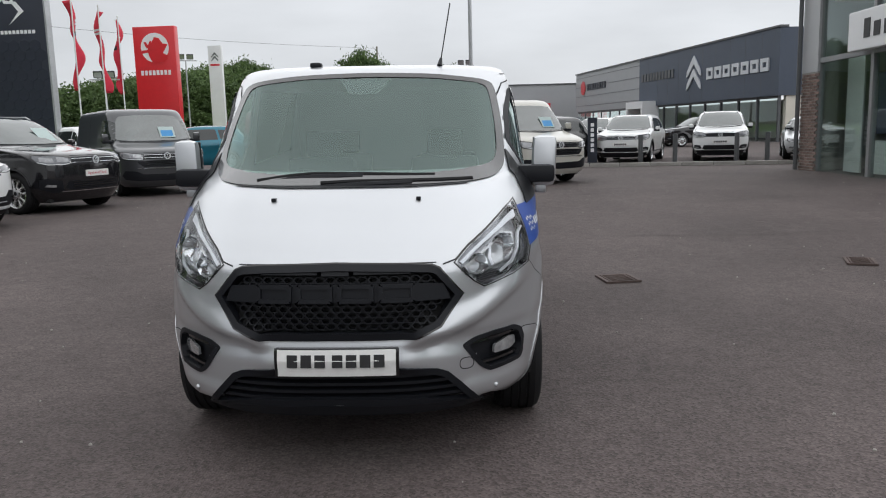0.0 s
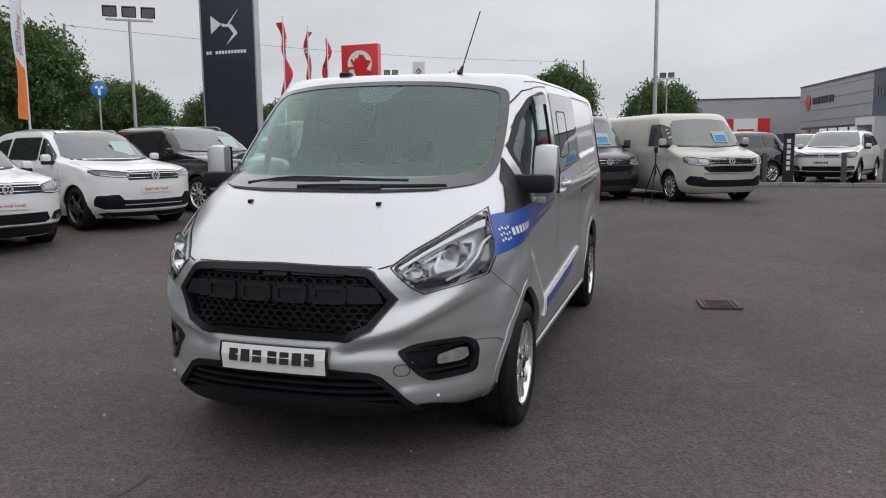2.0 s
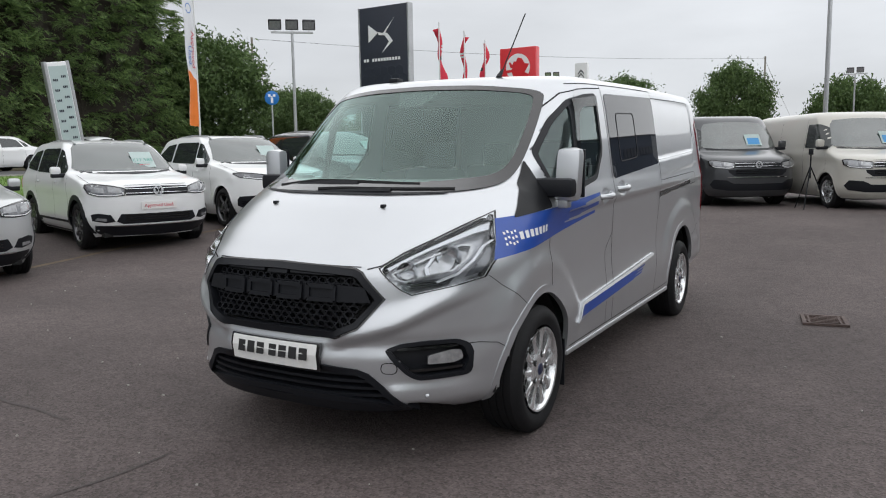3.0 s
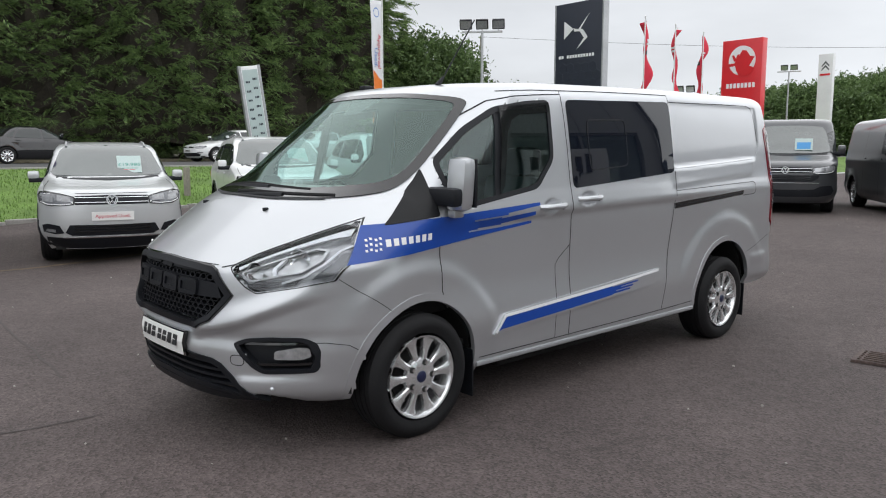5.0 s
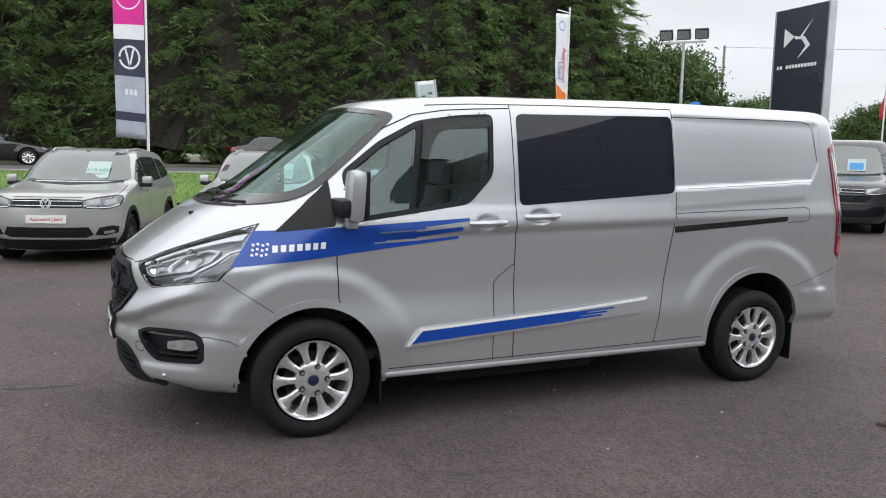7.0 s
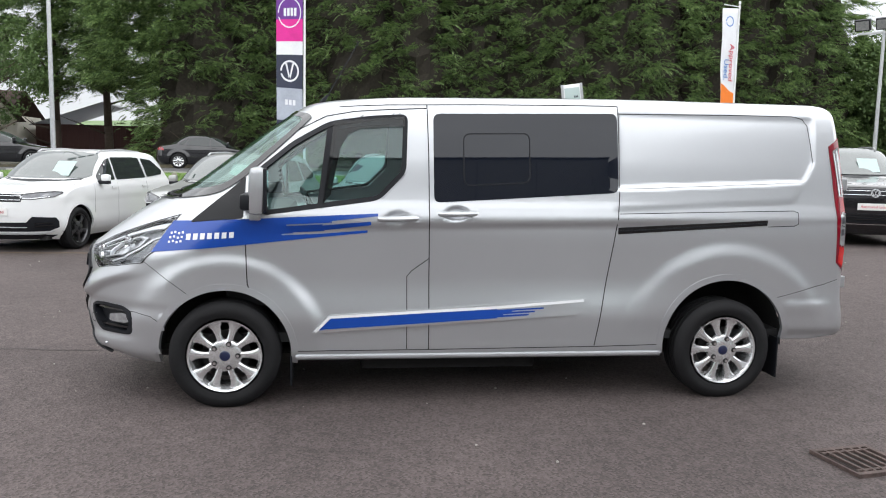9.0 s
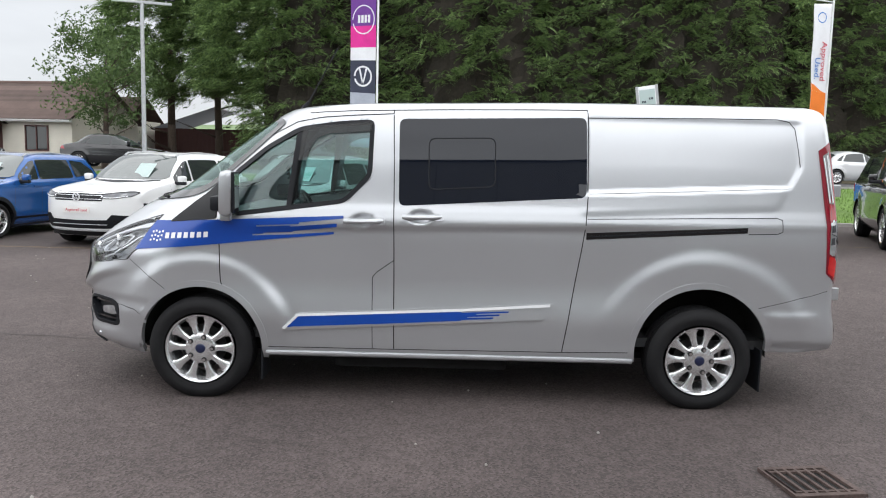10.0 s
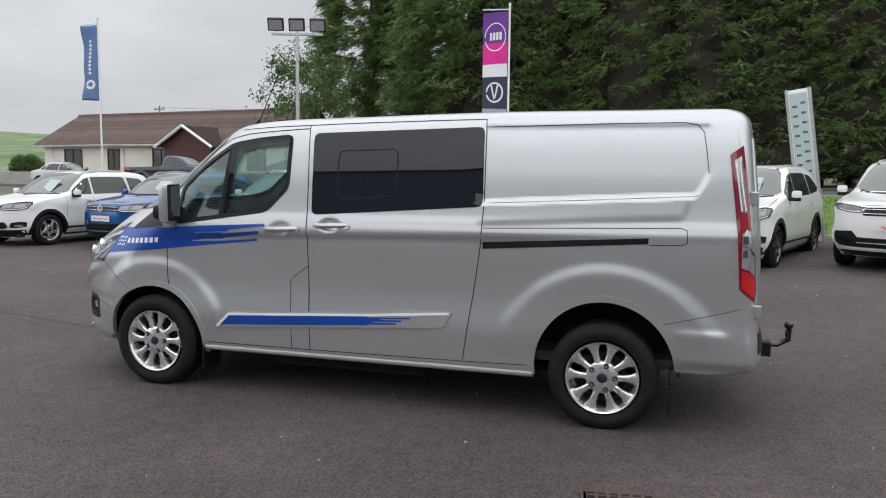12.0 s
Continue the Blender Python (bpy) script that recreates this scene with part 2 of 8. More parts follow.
FLAG_BLUE = material("blue_flag_cloth", (0.10, 0.17, 0.34), 0.8, grain=0.06, scale=40, wear=0.12, wear_scale=3)
FLAG_GREY = material("grey_flag_cloth", (0.36, 0.39, 0.45), 0.8, grain=0.06, scale=40, wear=0.15, wear_scale=3)
POLE_WHITE = material("white_pole", (0.70, 0.71, 0.71), 0.4, grain=0.04, wear=0.06)
SIGN_BLUE = material("blue_sign", (0.012, 0.16, 0.50), 0.4, grain=0.04)
GRASS = material("mown_grass", (0.105, 0.185, 0.034), 0.9, grain=0.35, scale=25, wear=0.3, wear_scale=1.2, bump=0.02)
CONCRETE = material("concrete_kerb", (0.30, 0.29, 0.27), 0.85, grain=0.15, scale=40, wear=0.2, wear_scale=3, bump=0.002)
ROAD = material("road_asphalt", (0.085, 0.085, 0.085), 0.85, grain=0.25, scale=60, wear=0.15, wear_scale=0.8, bump=0.003)
TIMBER = material("weathered_timber", (0.24, 0.22, 0.19), 0.85, grain=0.25, scale=30, wear=0.2, wear_scale=4, bump=0.003)
CLAD_GREY = material("grey_cladding", (0.36, 0.37, 0.385), 0.5, 0.1, grain=0.03, wear=0.05, wear_scale=0.5)
CLAD_DARK = material("dark_blue_cladding", (0.065, 0.082, 0.115), 0.5, 0.1, grain=0.04, wear=0.08, wear_scale=0.4)
CLAD_SILVER = material("silver_cladding", (0.42, 0.43, 0.44), 0.45, 0.2, grain=0.03, wear=0.05, wear_scale=0.6)
FRAME_SILVER = material("silver_window_frame", (0.24, 0.245, 0.25), 0.45, 0.3, grain=0.06)
FRAME_GREY = material("window_frame", (0.10, 0.105, 0.11), 0.45, 0.3, grain=0.06)
RENDER = material("cream_render", (0.66, 0.63, 0.55), 0.9, grain=0.06, scale=60, wear=0.08, wear_scale=0.8, bump=0.003)
PALE_FLOOR = material("pale_floor_tiles", (0.55, 0.55, 0.53), 0.35, grain=0.06, scale=12, wear=0.08)
TILE = material("brown_roof_tile", (0.088, 0.058, 0.049), 0.85, grain=0.15, scale=20, wear=0.2, wear_scale=1.0, random=0.25)
BROWN_WOOD = material("brown_boards", (0.075, 0.028, 0.026), 0.7, grain=0.2, scale=30)
BRICK = material("grey_brown_brick", (0.19, 0.135, 0.115), 0.85, grain=0.15, scale=60, wear=0.2, wear_scale=6, bump=0.002, random=0.35)
MORTAR = material("mortar", (0.28, 0.27, 0.25), 0.9, grain=0.1, scale=80)
# dark brown of the conifer cores: inner shade put into colour
CORE_SHADE = material("core_shade", (0.030, 0.025, 0.018), 0.95, grain=0.4, scale=9, wear=0.3, wear_scale=2.0, bump=0.03)
BARK = material("bark", (0.075, 0.055, 0.042), 0.95, grain=0.3, scale=12, wear=0.2, bump=0.02)
SHOW_GLASS = glass("shop_glass", (0.90, 0.955, 0.945), (0.92, 1.0, 0.99), 1.6)
DEFLECTOR = glass("smoked_deflector", (0.22, 0.235, 0.24), (0.8, 0.8, 0.8), 1.5)
HILL = material("far_fields", (0.13, 0.19, 0.085), 0.95, grain=0.3, scale=0.06, wear=0.3, wear_scale=0.015)


def leaf_material(name, dark, light):
    m = bpy.data.materials.new(name)
    m.use_nodes = True
    n, l = m.node_tree.nodes, m.node_tree.links
    b = n["Principled BSDF"]
    b.inputs["Roughness"].default_value, b.inputs["Specular IOR Level"].default_value = 0.6, 0.3
    g = n.new("ShaderNodeNewGeometry")
    r = n.new("ShaderNodeValToRGB")
    r.color_ramp.elements[0].color, r.color_ramp.elements[1].color = (*dark, 1), (*light, 1)
    l.new(g.outputs["Random Per Island"], r.inputs[0])
    l.new(r.outputs[0], b.inputs["Base Color"])
    t = n.new("ShaderNodeBsdfTranslucent")
    l.new(r.outputs[0], t.inputs[0])
    x = n.new("ShaderNodeMixShader")
    x.inputs[0].default_value = 0.3
    l.new(b.outputs[0], x.inputs[1]), l.new(t.outputs[0], x.inputs[2])
    l.new(x.outputs[0], n["Material Output"].inputs[0])
    return m


CONIFER_LEAF = leaf_material("conifer_spray", (0.050, 0.092, 0.036), (0.255, 0.365, 0.130))
TREE_LEAF = leaf_material("tree_leaf", (0.050, 0.088, 0.028), (0.125, 0.190, 0.066))
# ---- mesh tools ----
def mesh_of(name, verts, faces, mat, smooth_shade=False):
    me = bpy.data.meshes.new(name)
    me.from_pydata(verts, [], faces)
    if mat:
        me.materials.append(mat)
    if smooth_shade:
        me.shade_smooth()
    me.update()
    return me


def part(name, bm, mat, parent=None, label="", shade=False):
    """Links a bmesh or a mesh as one object under a thing or a part."""
    if isinstance(bm, bmesh.types.BMesh):
        me = bpy.data.meshes.new(name)
        bm.to_mesh(me)
        bm.free()
        me.materials.append(mat)
        if shade:
            me.shade_smooth()
            me.set_sharp_from_angle(angle=radians(35))
    else:
        me = bm
    ob = new(name, me)
    if parent:
        ob.parent = parent
    if label:
        tagged(ob, label)
    return ob


def box(x0, x1, y0, y1, z0, z1, bevel=0.0, bm=None, m=None):
    bm = bm or bmesh.new()
    made = bmesh.ops.create_cube(bm, size=1)["verts"]
    t = Matrix.Translation(((x0 + x1) / 2, (y0 + y1) / 2, (z0 + z1) / 2)) @ Matrix.Diagonal((x1 - x0, y1 - y0, z1 - z0, 1))
    bmesh.ops.transform(bm, matrix=t, verts=made)
    if bevel:
        edges = list({e for v in made for e in v.link_edges})
        made = list({v for f in bmesh.ops.bevel(bm, geom=edges, offset=bevel, segments=2, affect="EDGES", profile=0.6)["faces"] for v in f.verts} | {v for v in made if v.is_valid})
    if m is not None:
        bmesh.ops.transform(bm, matrix=m, verts=[v for v in made if v.is_valid])
    return bm


def rod(a, b, r0, r1=None, seg=10, bm=None):
    """A tapered round bar from a to b."""
    bm = bm or bmesh.new()
    a, b = Vector(a), Vector(b)
    made = bmesh.ops.create_cone(bm, cap_ends=True, segments=seg, radius1=r0, radius2=r0 if r1 is None else r1, depth=(b - a).length)["verts"]
    m = Matrix.Translation((a + b) / 2) @ (b - a).to_track_quat("Z", "Y").to_matrix().to_4x4()
    bmesh.ops.transform(bm, matrix=m, verts=made)
    return bm


def tube(points, r, seg=8, bm=None):
    """One connected round bar along a line of points."""
    bm = bm or bmesh.new()
    pts = [Vector(p) for p in points]
    rings = []
    for i, p in enumerate(pts):
        d = (pts[min(i + 1, len(pts) - 1)] - pts[max(i - 1, 0)]).normalized()
        q = d.to_track_quat("Z", "Y").to_matrix()
        rings.append([bm.verts.new(p + q @ Vector((r * math.cos(2 * math.pi * k / seg), r * math.sin(2 * math.pi * k / seg), 0))) for k in range(seg)])
    for a, b in zip(rings, rings[1:]):
        for k in range(seg):
            bm.faces.new((a[k], a[(k + 1) % seg], b[(k + 1) % seg], b[k]))
    bm.faces.new(rings[0][::-1]), bm.faces.new(rings[-1])
    return bm


def lathe(profile, seg, bm=None, axis="x"):
    """Turns (radius, along) pairs about the x axis."""
    bm = bm or bmesh.new()
    rings = []
    for r, x in profile:
        rings.append([bm.verts.new((x, r * math.cos(2 * math.pi * i / seg), r * math.sin(2 * math.pi * i / seg))) for i in range(seg)])
    for a, b in zip(rings, rings[1:]):
        for i in range(seg):
            bm.faces.new((a[i], a[(i + 1) % seg], b[(i + 1) % seg], b[i]))
    bmesh.ops.recalc_face_normals(bm, faces=bm.faces)
    return bm


def rounded(points, r, n=4):
    """A polygon with its corners rounded."""
    out = []
    k = len(points)
    for i in range(k):
        p, a, b = Vector(points[i]), Vector(points[i - 1]), Vector(points[(i + 1) % k])
        ra = min(r, (a - p).length * 0.45)
        rb = min(r, (b - p).length * 0.45)
        s, e = p + (a - p).normalized() * ra, p + (b - p).normalized() * rb
        for j in range(n + 1):
            t = j / n
            out.append(tuple(s * (1 - t) ** 2 + p * 2 * t * (1 - t) + e * t * t))
    return out


def inset(points, d):
    """The polygon shrunk by d."""
    k = len(points)
    area = sum(points[i][0] * points[(i + 1) % k][1] - points[(i + 1) % k][0] * points[i][1] for i in range(k))
    sign = 1 if area > 0 else -1
    out = []
    for i in range(k):
        a, p, b = Vector(points[i - 1]), Vector(points[i]), Vector(points[(i + 1) % k])
        u, v = (p - a).normalized(), (b - p).normalized()
        nrm = Vector((-(u.y + v.y), u.x + v.x))
        if nrm.length < 1e-6:
            nrm = Vector((-u.y, u.x))
        nrm.normalize()
        c = max(0.5, nrm.dot(Vector((-u.y, u.x))))
        out.append(tuple(p + nrm * (sign * d / c)))
    return out


def inside(poly, x, y):
    hit = False
    k = len(poly)
    for i in range(k):
        (x0, y0), (x1, y1) = poly[i], poly[i - 1]
        if (y0 > y) != (y1 > y) and x < (x1 - x0) * (y - y0) / (y1 - y0) + x0:
            hit = not hit
    return hit


def nearest(poly, u, v, reach):
    """The closest point of a polygon's edge, if it lies within reach."""
    best, at = reach, None
    for i in range(len(poly)):
        (a, b), (c, d) = poly[i - 1], poly[i]
        t = min(max(((u - a) * (c - a) + (v - b) * (d - b)) / ((c - a) ** 2 + (d - b) ** 2 + 1e-12), 0.0), 1.0)
        p, q = a + t * (c - a), b + t * (d - b)
        r = math.hypot(u - p, v - q)
        if r < best:
            best, at = r, (p, q)
    return at


def sheet(poly, step, thick):
    """A flat polygon cut into a grid, with a skirt that goes down by thick; u, v, w."""
    bm = bmesh.new()
    bm.faces.new([bm.verts.new((p[0], p[1], 0)) for p in poly])
    for axis in (0, 1):
        lo, hi = min(p[axis] for p in poly), max(p[axis] for p in poly)
        count = int((hi - lo) / step)
        for i in range(1, count + 1):
            no = (1, 0, 0) if axis == 0 else (0, 1, 0)
            c = lo + (hi - lo) * i / (count + 1)
            bmesh.ops.bisect_plane(bm, geom=bm.verts[:] + bm.edges[:] + bm.faces[:], plane_co=(c, 0, 0) if axis == 0 else (0, c, 0), plane_no=no)
    if thick:
        rim = [e for e in bm.edges if e.is_boundary]
        made = bmesh.ops.extrude_edge_only(bm, edges=rim)["geom"]
        for v in made:
            if isinstance(v, bmesh.types.BMVert):
                v.co.z = -thick
    bmesh.ops.triangulate(bm, faces=[f for f in bm.faces if len(f.verts) > 4])
    return bm


def band(outer, inner, thick, closed=True, step=0.0):
    """A strip between two polygons, with skirts; u, v, w."""
    bm = bmesh.new()
    k = len(outer)
    rows = []
    for pts, w in ((outer, -thick), (outer, 0), (inner, 0), (inner, -thick)):
        rows.append([bm.verts.new((p[0], p[1], w)) for p in pts])
    for a, b in zip(rows, rows[1:]):
        for i in range(k if closed else k - 1):
            bm.faces.new((a[i], a[(i + 1) % k], b[(i + 1) % k], b[i]))
    return bm


def densify(points, step, closed=True):
    out = []
    k = len(points)
    for i in range(k if closed else k - 1):
        a, b = Vector(points[i]), Vector(points[(i + 1) % k])
        n = max(1, int(math.ceil((b - a).length / step)))
        out += [tuple(a.lerp(b, j / n)) for j in range(n)]
    if not closed:
        out.append(tuple(points[-1]))
    return out


def lay(bm, shell, where, off, sign=1):
    """Moves u, v, w onto a shell: 'side' takes y, z; 'front' and 'back' take x, z. off: metres proud."""
    e = 0.004
    for v in bm.verts:
        u, h, w = v.co
        if where == "side":
            x = shell.side(u, h)
            n = Vector((1, -(shell.side(u + e, h) - shell.side(u - e, h)) / (2 * e), -(shell.side(u, h + e) - shell.side(u, h - e)) / (2 * e)))
            n.y, n.z = max(-3, min(3, n.y)), max(-3, min(3, n.z))
            n.normalize()
            p = Vector((x, u, h)) + n * (off + w)
            v.co = (sign * p.x, p.y, p.z)
        else:
            f = shell.front if where == "front" else shell.back
            s = -1 if where == "front" else 1
            y = f(u, h)
            n = Vector((-s * (f(u + e, h) - f(u - e, h)) / (2 * e), s, -s * (f(u, h + e) - f(u, h - e)) / (2 * e)))
            n.x, n.z = max(-3, min(3, n.x)), max(-3, min(3, n.z))
            n.normalize()
            p = Vector((u, y, h)) + n * (off + w)
            v.co = (sign * p.x, p.y, p.z)
    bmesh.ops.recalc_face_normals(bm, faces=bm.faces)
    out = {"side": Vector((sign, 0, 0.1)), "front": Vector((0, -1, 0.2)), "back": Vector((0, 1, 0.1))}[where]
    bm.normal_update()
    if sum(f.normal.dot(out) * f.calc_area() for f in bm.faces) < 0:
        bmesh.ops.reverse_faces(bm, faces=bm.faces)
    return bm


def stripe(points, width, thick=0.0):
    """A ribbon along an open line; u, v, w."""
    pts = [Vector(p) for p in points]
    left, right = [], []
    for i, p in enumerate(pts):
        d = (pts[min(i + 1, len(pts) - 1)] - pts[max(i - 1, 0)]).normalized()
        nrm = Vector((-d.y, d.x)) * width / 2
        left.append(tuple(p + nrm)), right.append(tuple(p - nrm))
    return band(left, right, thick, closed=False)


def body_mesh(name, shell, heights, count, mat, hole=None, front=22, rear=12, cap=True):
    """The skin of a shell as one mesh; hole(x, y, z) leaves faces out."""
    verts, rows = [], []
    rs = [0.97 * (i / front) for i in range(front + 1)]
    for z in heights:
        row = []
        w = shell.half(z)
        pn = shell.pinch(shell.nose(z)) if shell.pinch else 1.0
        ya, yb = shell.front(rs[-1] * w * pn, z), None
        q = [(rs[i] * w * pn, shell.front(rs[i] * w * pn, z)) for i in range(front + 1)]
        tail = [(w * r, shell.tail(z) - shell.rear * (1 - (1 - r**3.0) ** (1 / 2.2))) for r in [0.98 * i / rear for i in range(rear, -1, -1)]]
        for i in range(1, count):
            y = ya + (tail[0][1] - ya) * i / count
            q.append((None, y))
        q += tail
        for x, y in q:
            zz = z + shell.up(y, z)
            dx = shell.side(y, zz) if x is None else x
            if x is not None and shell.dent and dx > 0.6 * w:
                dx += shell.dent(y, zz) * min(1.0, (dx / w - 0.6) * 2.5)
            row.append((dx, y, zz))
        rows.append(row)
    m = len(rows[0])
    for row in rows:
        verts += row
    half = len(verts)
    verts += [(-x, y, z) for x, y, z in verts]
    faces = []
    for j in range(len(rows) - 1):
        for i in range(m - 1):
            a, b, c, d = j * m + i, j * m + i + 1, (j + 1) * m + i + 1, (j + 1) * m + i
            cx, cy, cz = (sum(verts[k][t] for k in (a, b, c, d)) / 4 for t in range(3))
            if hole and hole(cx, cy, cz):
                continue
            faces.append((a, b, c, d))
            faces.append((half + d, half + c, half + b, half + a))
    if cap:
        j = len(rows) - 1
        for i in range(m - 1):
            faces.append((j * m + i, j * m + i + 1, half + j * m + i + 1, half + j * m + i))
    me = mesh_of(name, verts, faces, mat, True)
    bm = bmesh.new()
    bm.from_mesh(me)
    bmesh.ops.remove_doubles(bm, verts=bm.verts, dist=0.0004)
    bmesh.ops.delete(bm, geom=[v for v in bm.verts if not v.link_faces], context="VERTS")
    bm.to_mesh(me)
    bm.free()
    me.shade_smooth()
    return me


def place(ob, x, y, z=0.0, turn=0.0, lean=0.0):
    ob.matrix_world = pose(x, y, z, 0, lean, turn)
    return ob
# ---- vehicle shells: horizontal slices with a rounded nose, flanks and tail ----
def curve(table):
    """Smooth monotone interpolation through (key, value) pairs."""
    xs = np.array([a for a, _ in table], float)
    ys = np.array([b for _, b in table], float)
    d = np.diff(ys) / np.diff(xs)
    m = np.zeros(len(xs))
    m[0], m[-1] = d[0], d[-1]
    for i in range(1, len(xs) - 1):
        if d[i - 1] * d[i] > 0:
            m[i] = 2 * d[i - 1] * d[i] / (d[i - 1] + d[i])

    def value(x):
        x = min(max(float(x), xs[0]), xs[-1])
        i = min(int(np.searchsorted(xs, x, side="right")) - 1, len(xs) - 2)
        h = xs[i + 1] - xs[i]
        t = (x - xs[i]) / h
        return float((2 * t**3 - 3 * t**2 + 1) * ys[i] + (t**3 - 2 * t**2 + t) * h * m[i]
                     + (-2 * t**3 + 3 * t**2) * ys[i + 1] + (t**3 - t**2) * h * m[i + 1])
    return value


def smooth(a, b, v):
    t = min(max((v - a) / (b - a), 0.0), 1.0)
    return t * t * (3 - 2 * t)


class Shell:
    """A vehicle body that faces -y. nose, tail, half, corner: functions of height."""

    def __init__(self, nose, tail, half, corner, q=3.0, p=0.65, rear=0.25, lift=None, dent=None, pinch=None, relief=None):
        self.nose, self.tail, self.half, self.corner = nose, tail, half, corner
        self.q, self.p, self.rear, self.lift, self.dent, self.pinch, self.relief = q, p, rear, lift, dent, pinch, relief

    def up(self, y, z):
        return self.lift(y) * min(max(z - 1.0, 0.0), 1.0) if self.lift else 0.0

    def flat(self, y, z):
        return z - self.up(y, z - self.up(y, z))

    def side(self, y, z, dented=True):
        """Half width at y and true height z."""
        z0 = self.flat(y, z)
        w, f, c, r = self.half(z0), self.nose(z0), self.corner(z0), self.tail(z0)
        k = 1.0
        if y < f + c:
            k = max(1 - min(max((f + c - y) / c, 0.0), 1.0) ** (1 / self.p), 0.0) ** (1 / self.q)
        elif y > r - self.rear:
            k = max(1 - min(max((y - r + self.rear) / self.rear, 0.0), 1.0) ** 2.2, 0.0) ** (1 / 3.0)
        if self.pinch:
            w *= self.pinch(y)
        x = w * k
        if dented and self.dent and k > 0.5:
            x += self.dent(y, z) * min(1.0, (k - 0.5) * 5)
        return x

    def front(self, x, z):
        """The y of the nose surface at x and height z."""
        w = self.half(z) * (self.pinch(self.nose(z)) if self.pinch else 1.0)
        r = min(abs(x) / w, 1.0)
        y = self.nose(z) + self.corner(z) * (1 - (1 - r**self.q) ** self.p)
        return y - self.relief(abs(x), z) if self.relief else y

    def back(self, x, z):
        z0 = self.flat(4.0, z)
        r = min(abs(x) / self.half(z0), 1.0)
        return self.tail(z0) - self.rear * (1 - (1 - r**3.0) ** (1 / 2.2))


# wheel arches: axle y, centre height, radius
ARCHES = ((0.0, 0.352, 0.420), (3.3, 0.392, 0.446))
HANDLES = ((1.075, 1.213), (1.455, 1.248))


def hero_dent(y, z):
    """Pressings of the big van's flank."""
    d = 0.0
    for yc in (0.0, 3.3):
        rr = math.hypot((y - yc) * (0.95 if y > 3.3 else 1.0), z - 0.335)
        top = smooth(0.30, 0.62, z) if yc == 0.0 else smooth(0.42, 0.86, z)
        a, b = (0.570, 0.675) if yc == 0.0 else (0.645, 0.760)
        d += (0.019 if yc == 0.0 else 0.021) * (1 - smooth(a, b, rr)) * top
    d -= 0.020 * smooth(0.0, 0.045, 1.165 + 0.022 * y - z) * smooth(0.55, 0.85, z) * smooth(-0.2, 0.3, y) * (1 - 0.65 * smooth(2.55, 3.5, y))
    # bowls behind the door handles
    for ya, za in HANDLES:
        e = ((y - ya + 0.015) / 0.085) ** 2 + ((z - za - 0.002) / 0.050) ** 2
        if e < 1.0:
            d -= 0.018 * (1 - smooth(0.20, 1.0, e))
    # recessed panel behind the sliding door, and the shelf under it
    rise = 0.048 * (y - 2.5)
    inx = smooth(2.50, 2.53, y) * (1 - smooth(3.865, 3.915, y + 0.55 * max(0.0, 1.62 - z)))
    d -= 0.008 * inx * smooth(1.414, 1.440, z - rise) * (1 - smooth(1.905, 1.925, z))
    d += 0.005 * smooth(2.45, 2.55, y) * (1 - smooth(3.76, 3.82, y + 0.5 * max(0.0, 1.45 - z))) * smooth(1.27, 1.32, z - rise) * (1 - smooth(1.417, 1.432, z - rise))
    up = smooth(3.66, 3.80, y) * (1 - smooth(3.98, 4.08, y))
    d += 0.009 * up * smooth(0.56, 0.655, z) * (1 - smooth(0.66, 0.69, z))
    d -= 0.030 * smooth(3.6, 3.75, y) * (1 - smooth(0.42, 0.495, z))
    return d


def hero_relief(x, z):
    """Sculpting of the bumper: a raised bar under the grille that sweeps out and up to the lamps."""
    line = 0.640 + 0.30 * max(0.0, x - 0.36) + 0.25 * max(0.0, x - 0.62)
    d = z - line
    fade = (1 - smooth(0.80, 0.90, x)) * smooth(0.28, 0.40, x)
    bar = 0.036 * smooth(-0.030, -0.004, d) * (1 - smooth(0.0, 0.12, d)) * fade
    plinth = 0.018 * (1 - smooth(0.30, 0.42, x)) * smooth(0.50, 0.53, z) * (1 - smooth(0.635, 0.655, z))
    lower = 0.020 * smooth(0.52, 0.60, x) * (1 - smooth(0.80, 0.90, x)) * smooth(0.30, 0.36, z) * (1 - smooth(0.40, 0.45, z))
    return bar + plinth + lower


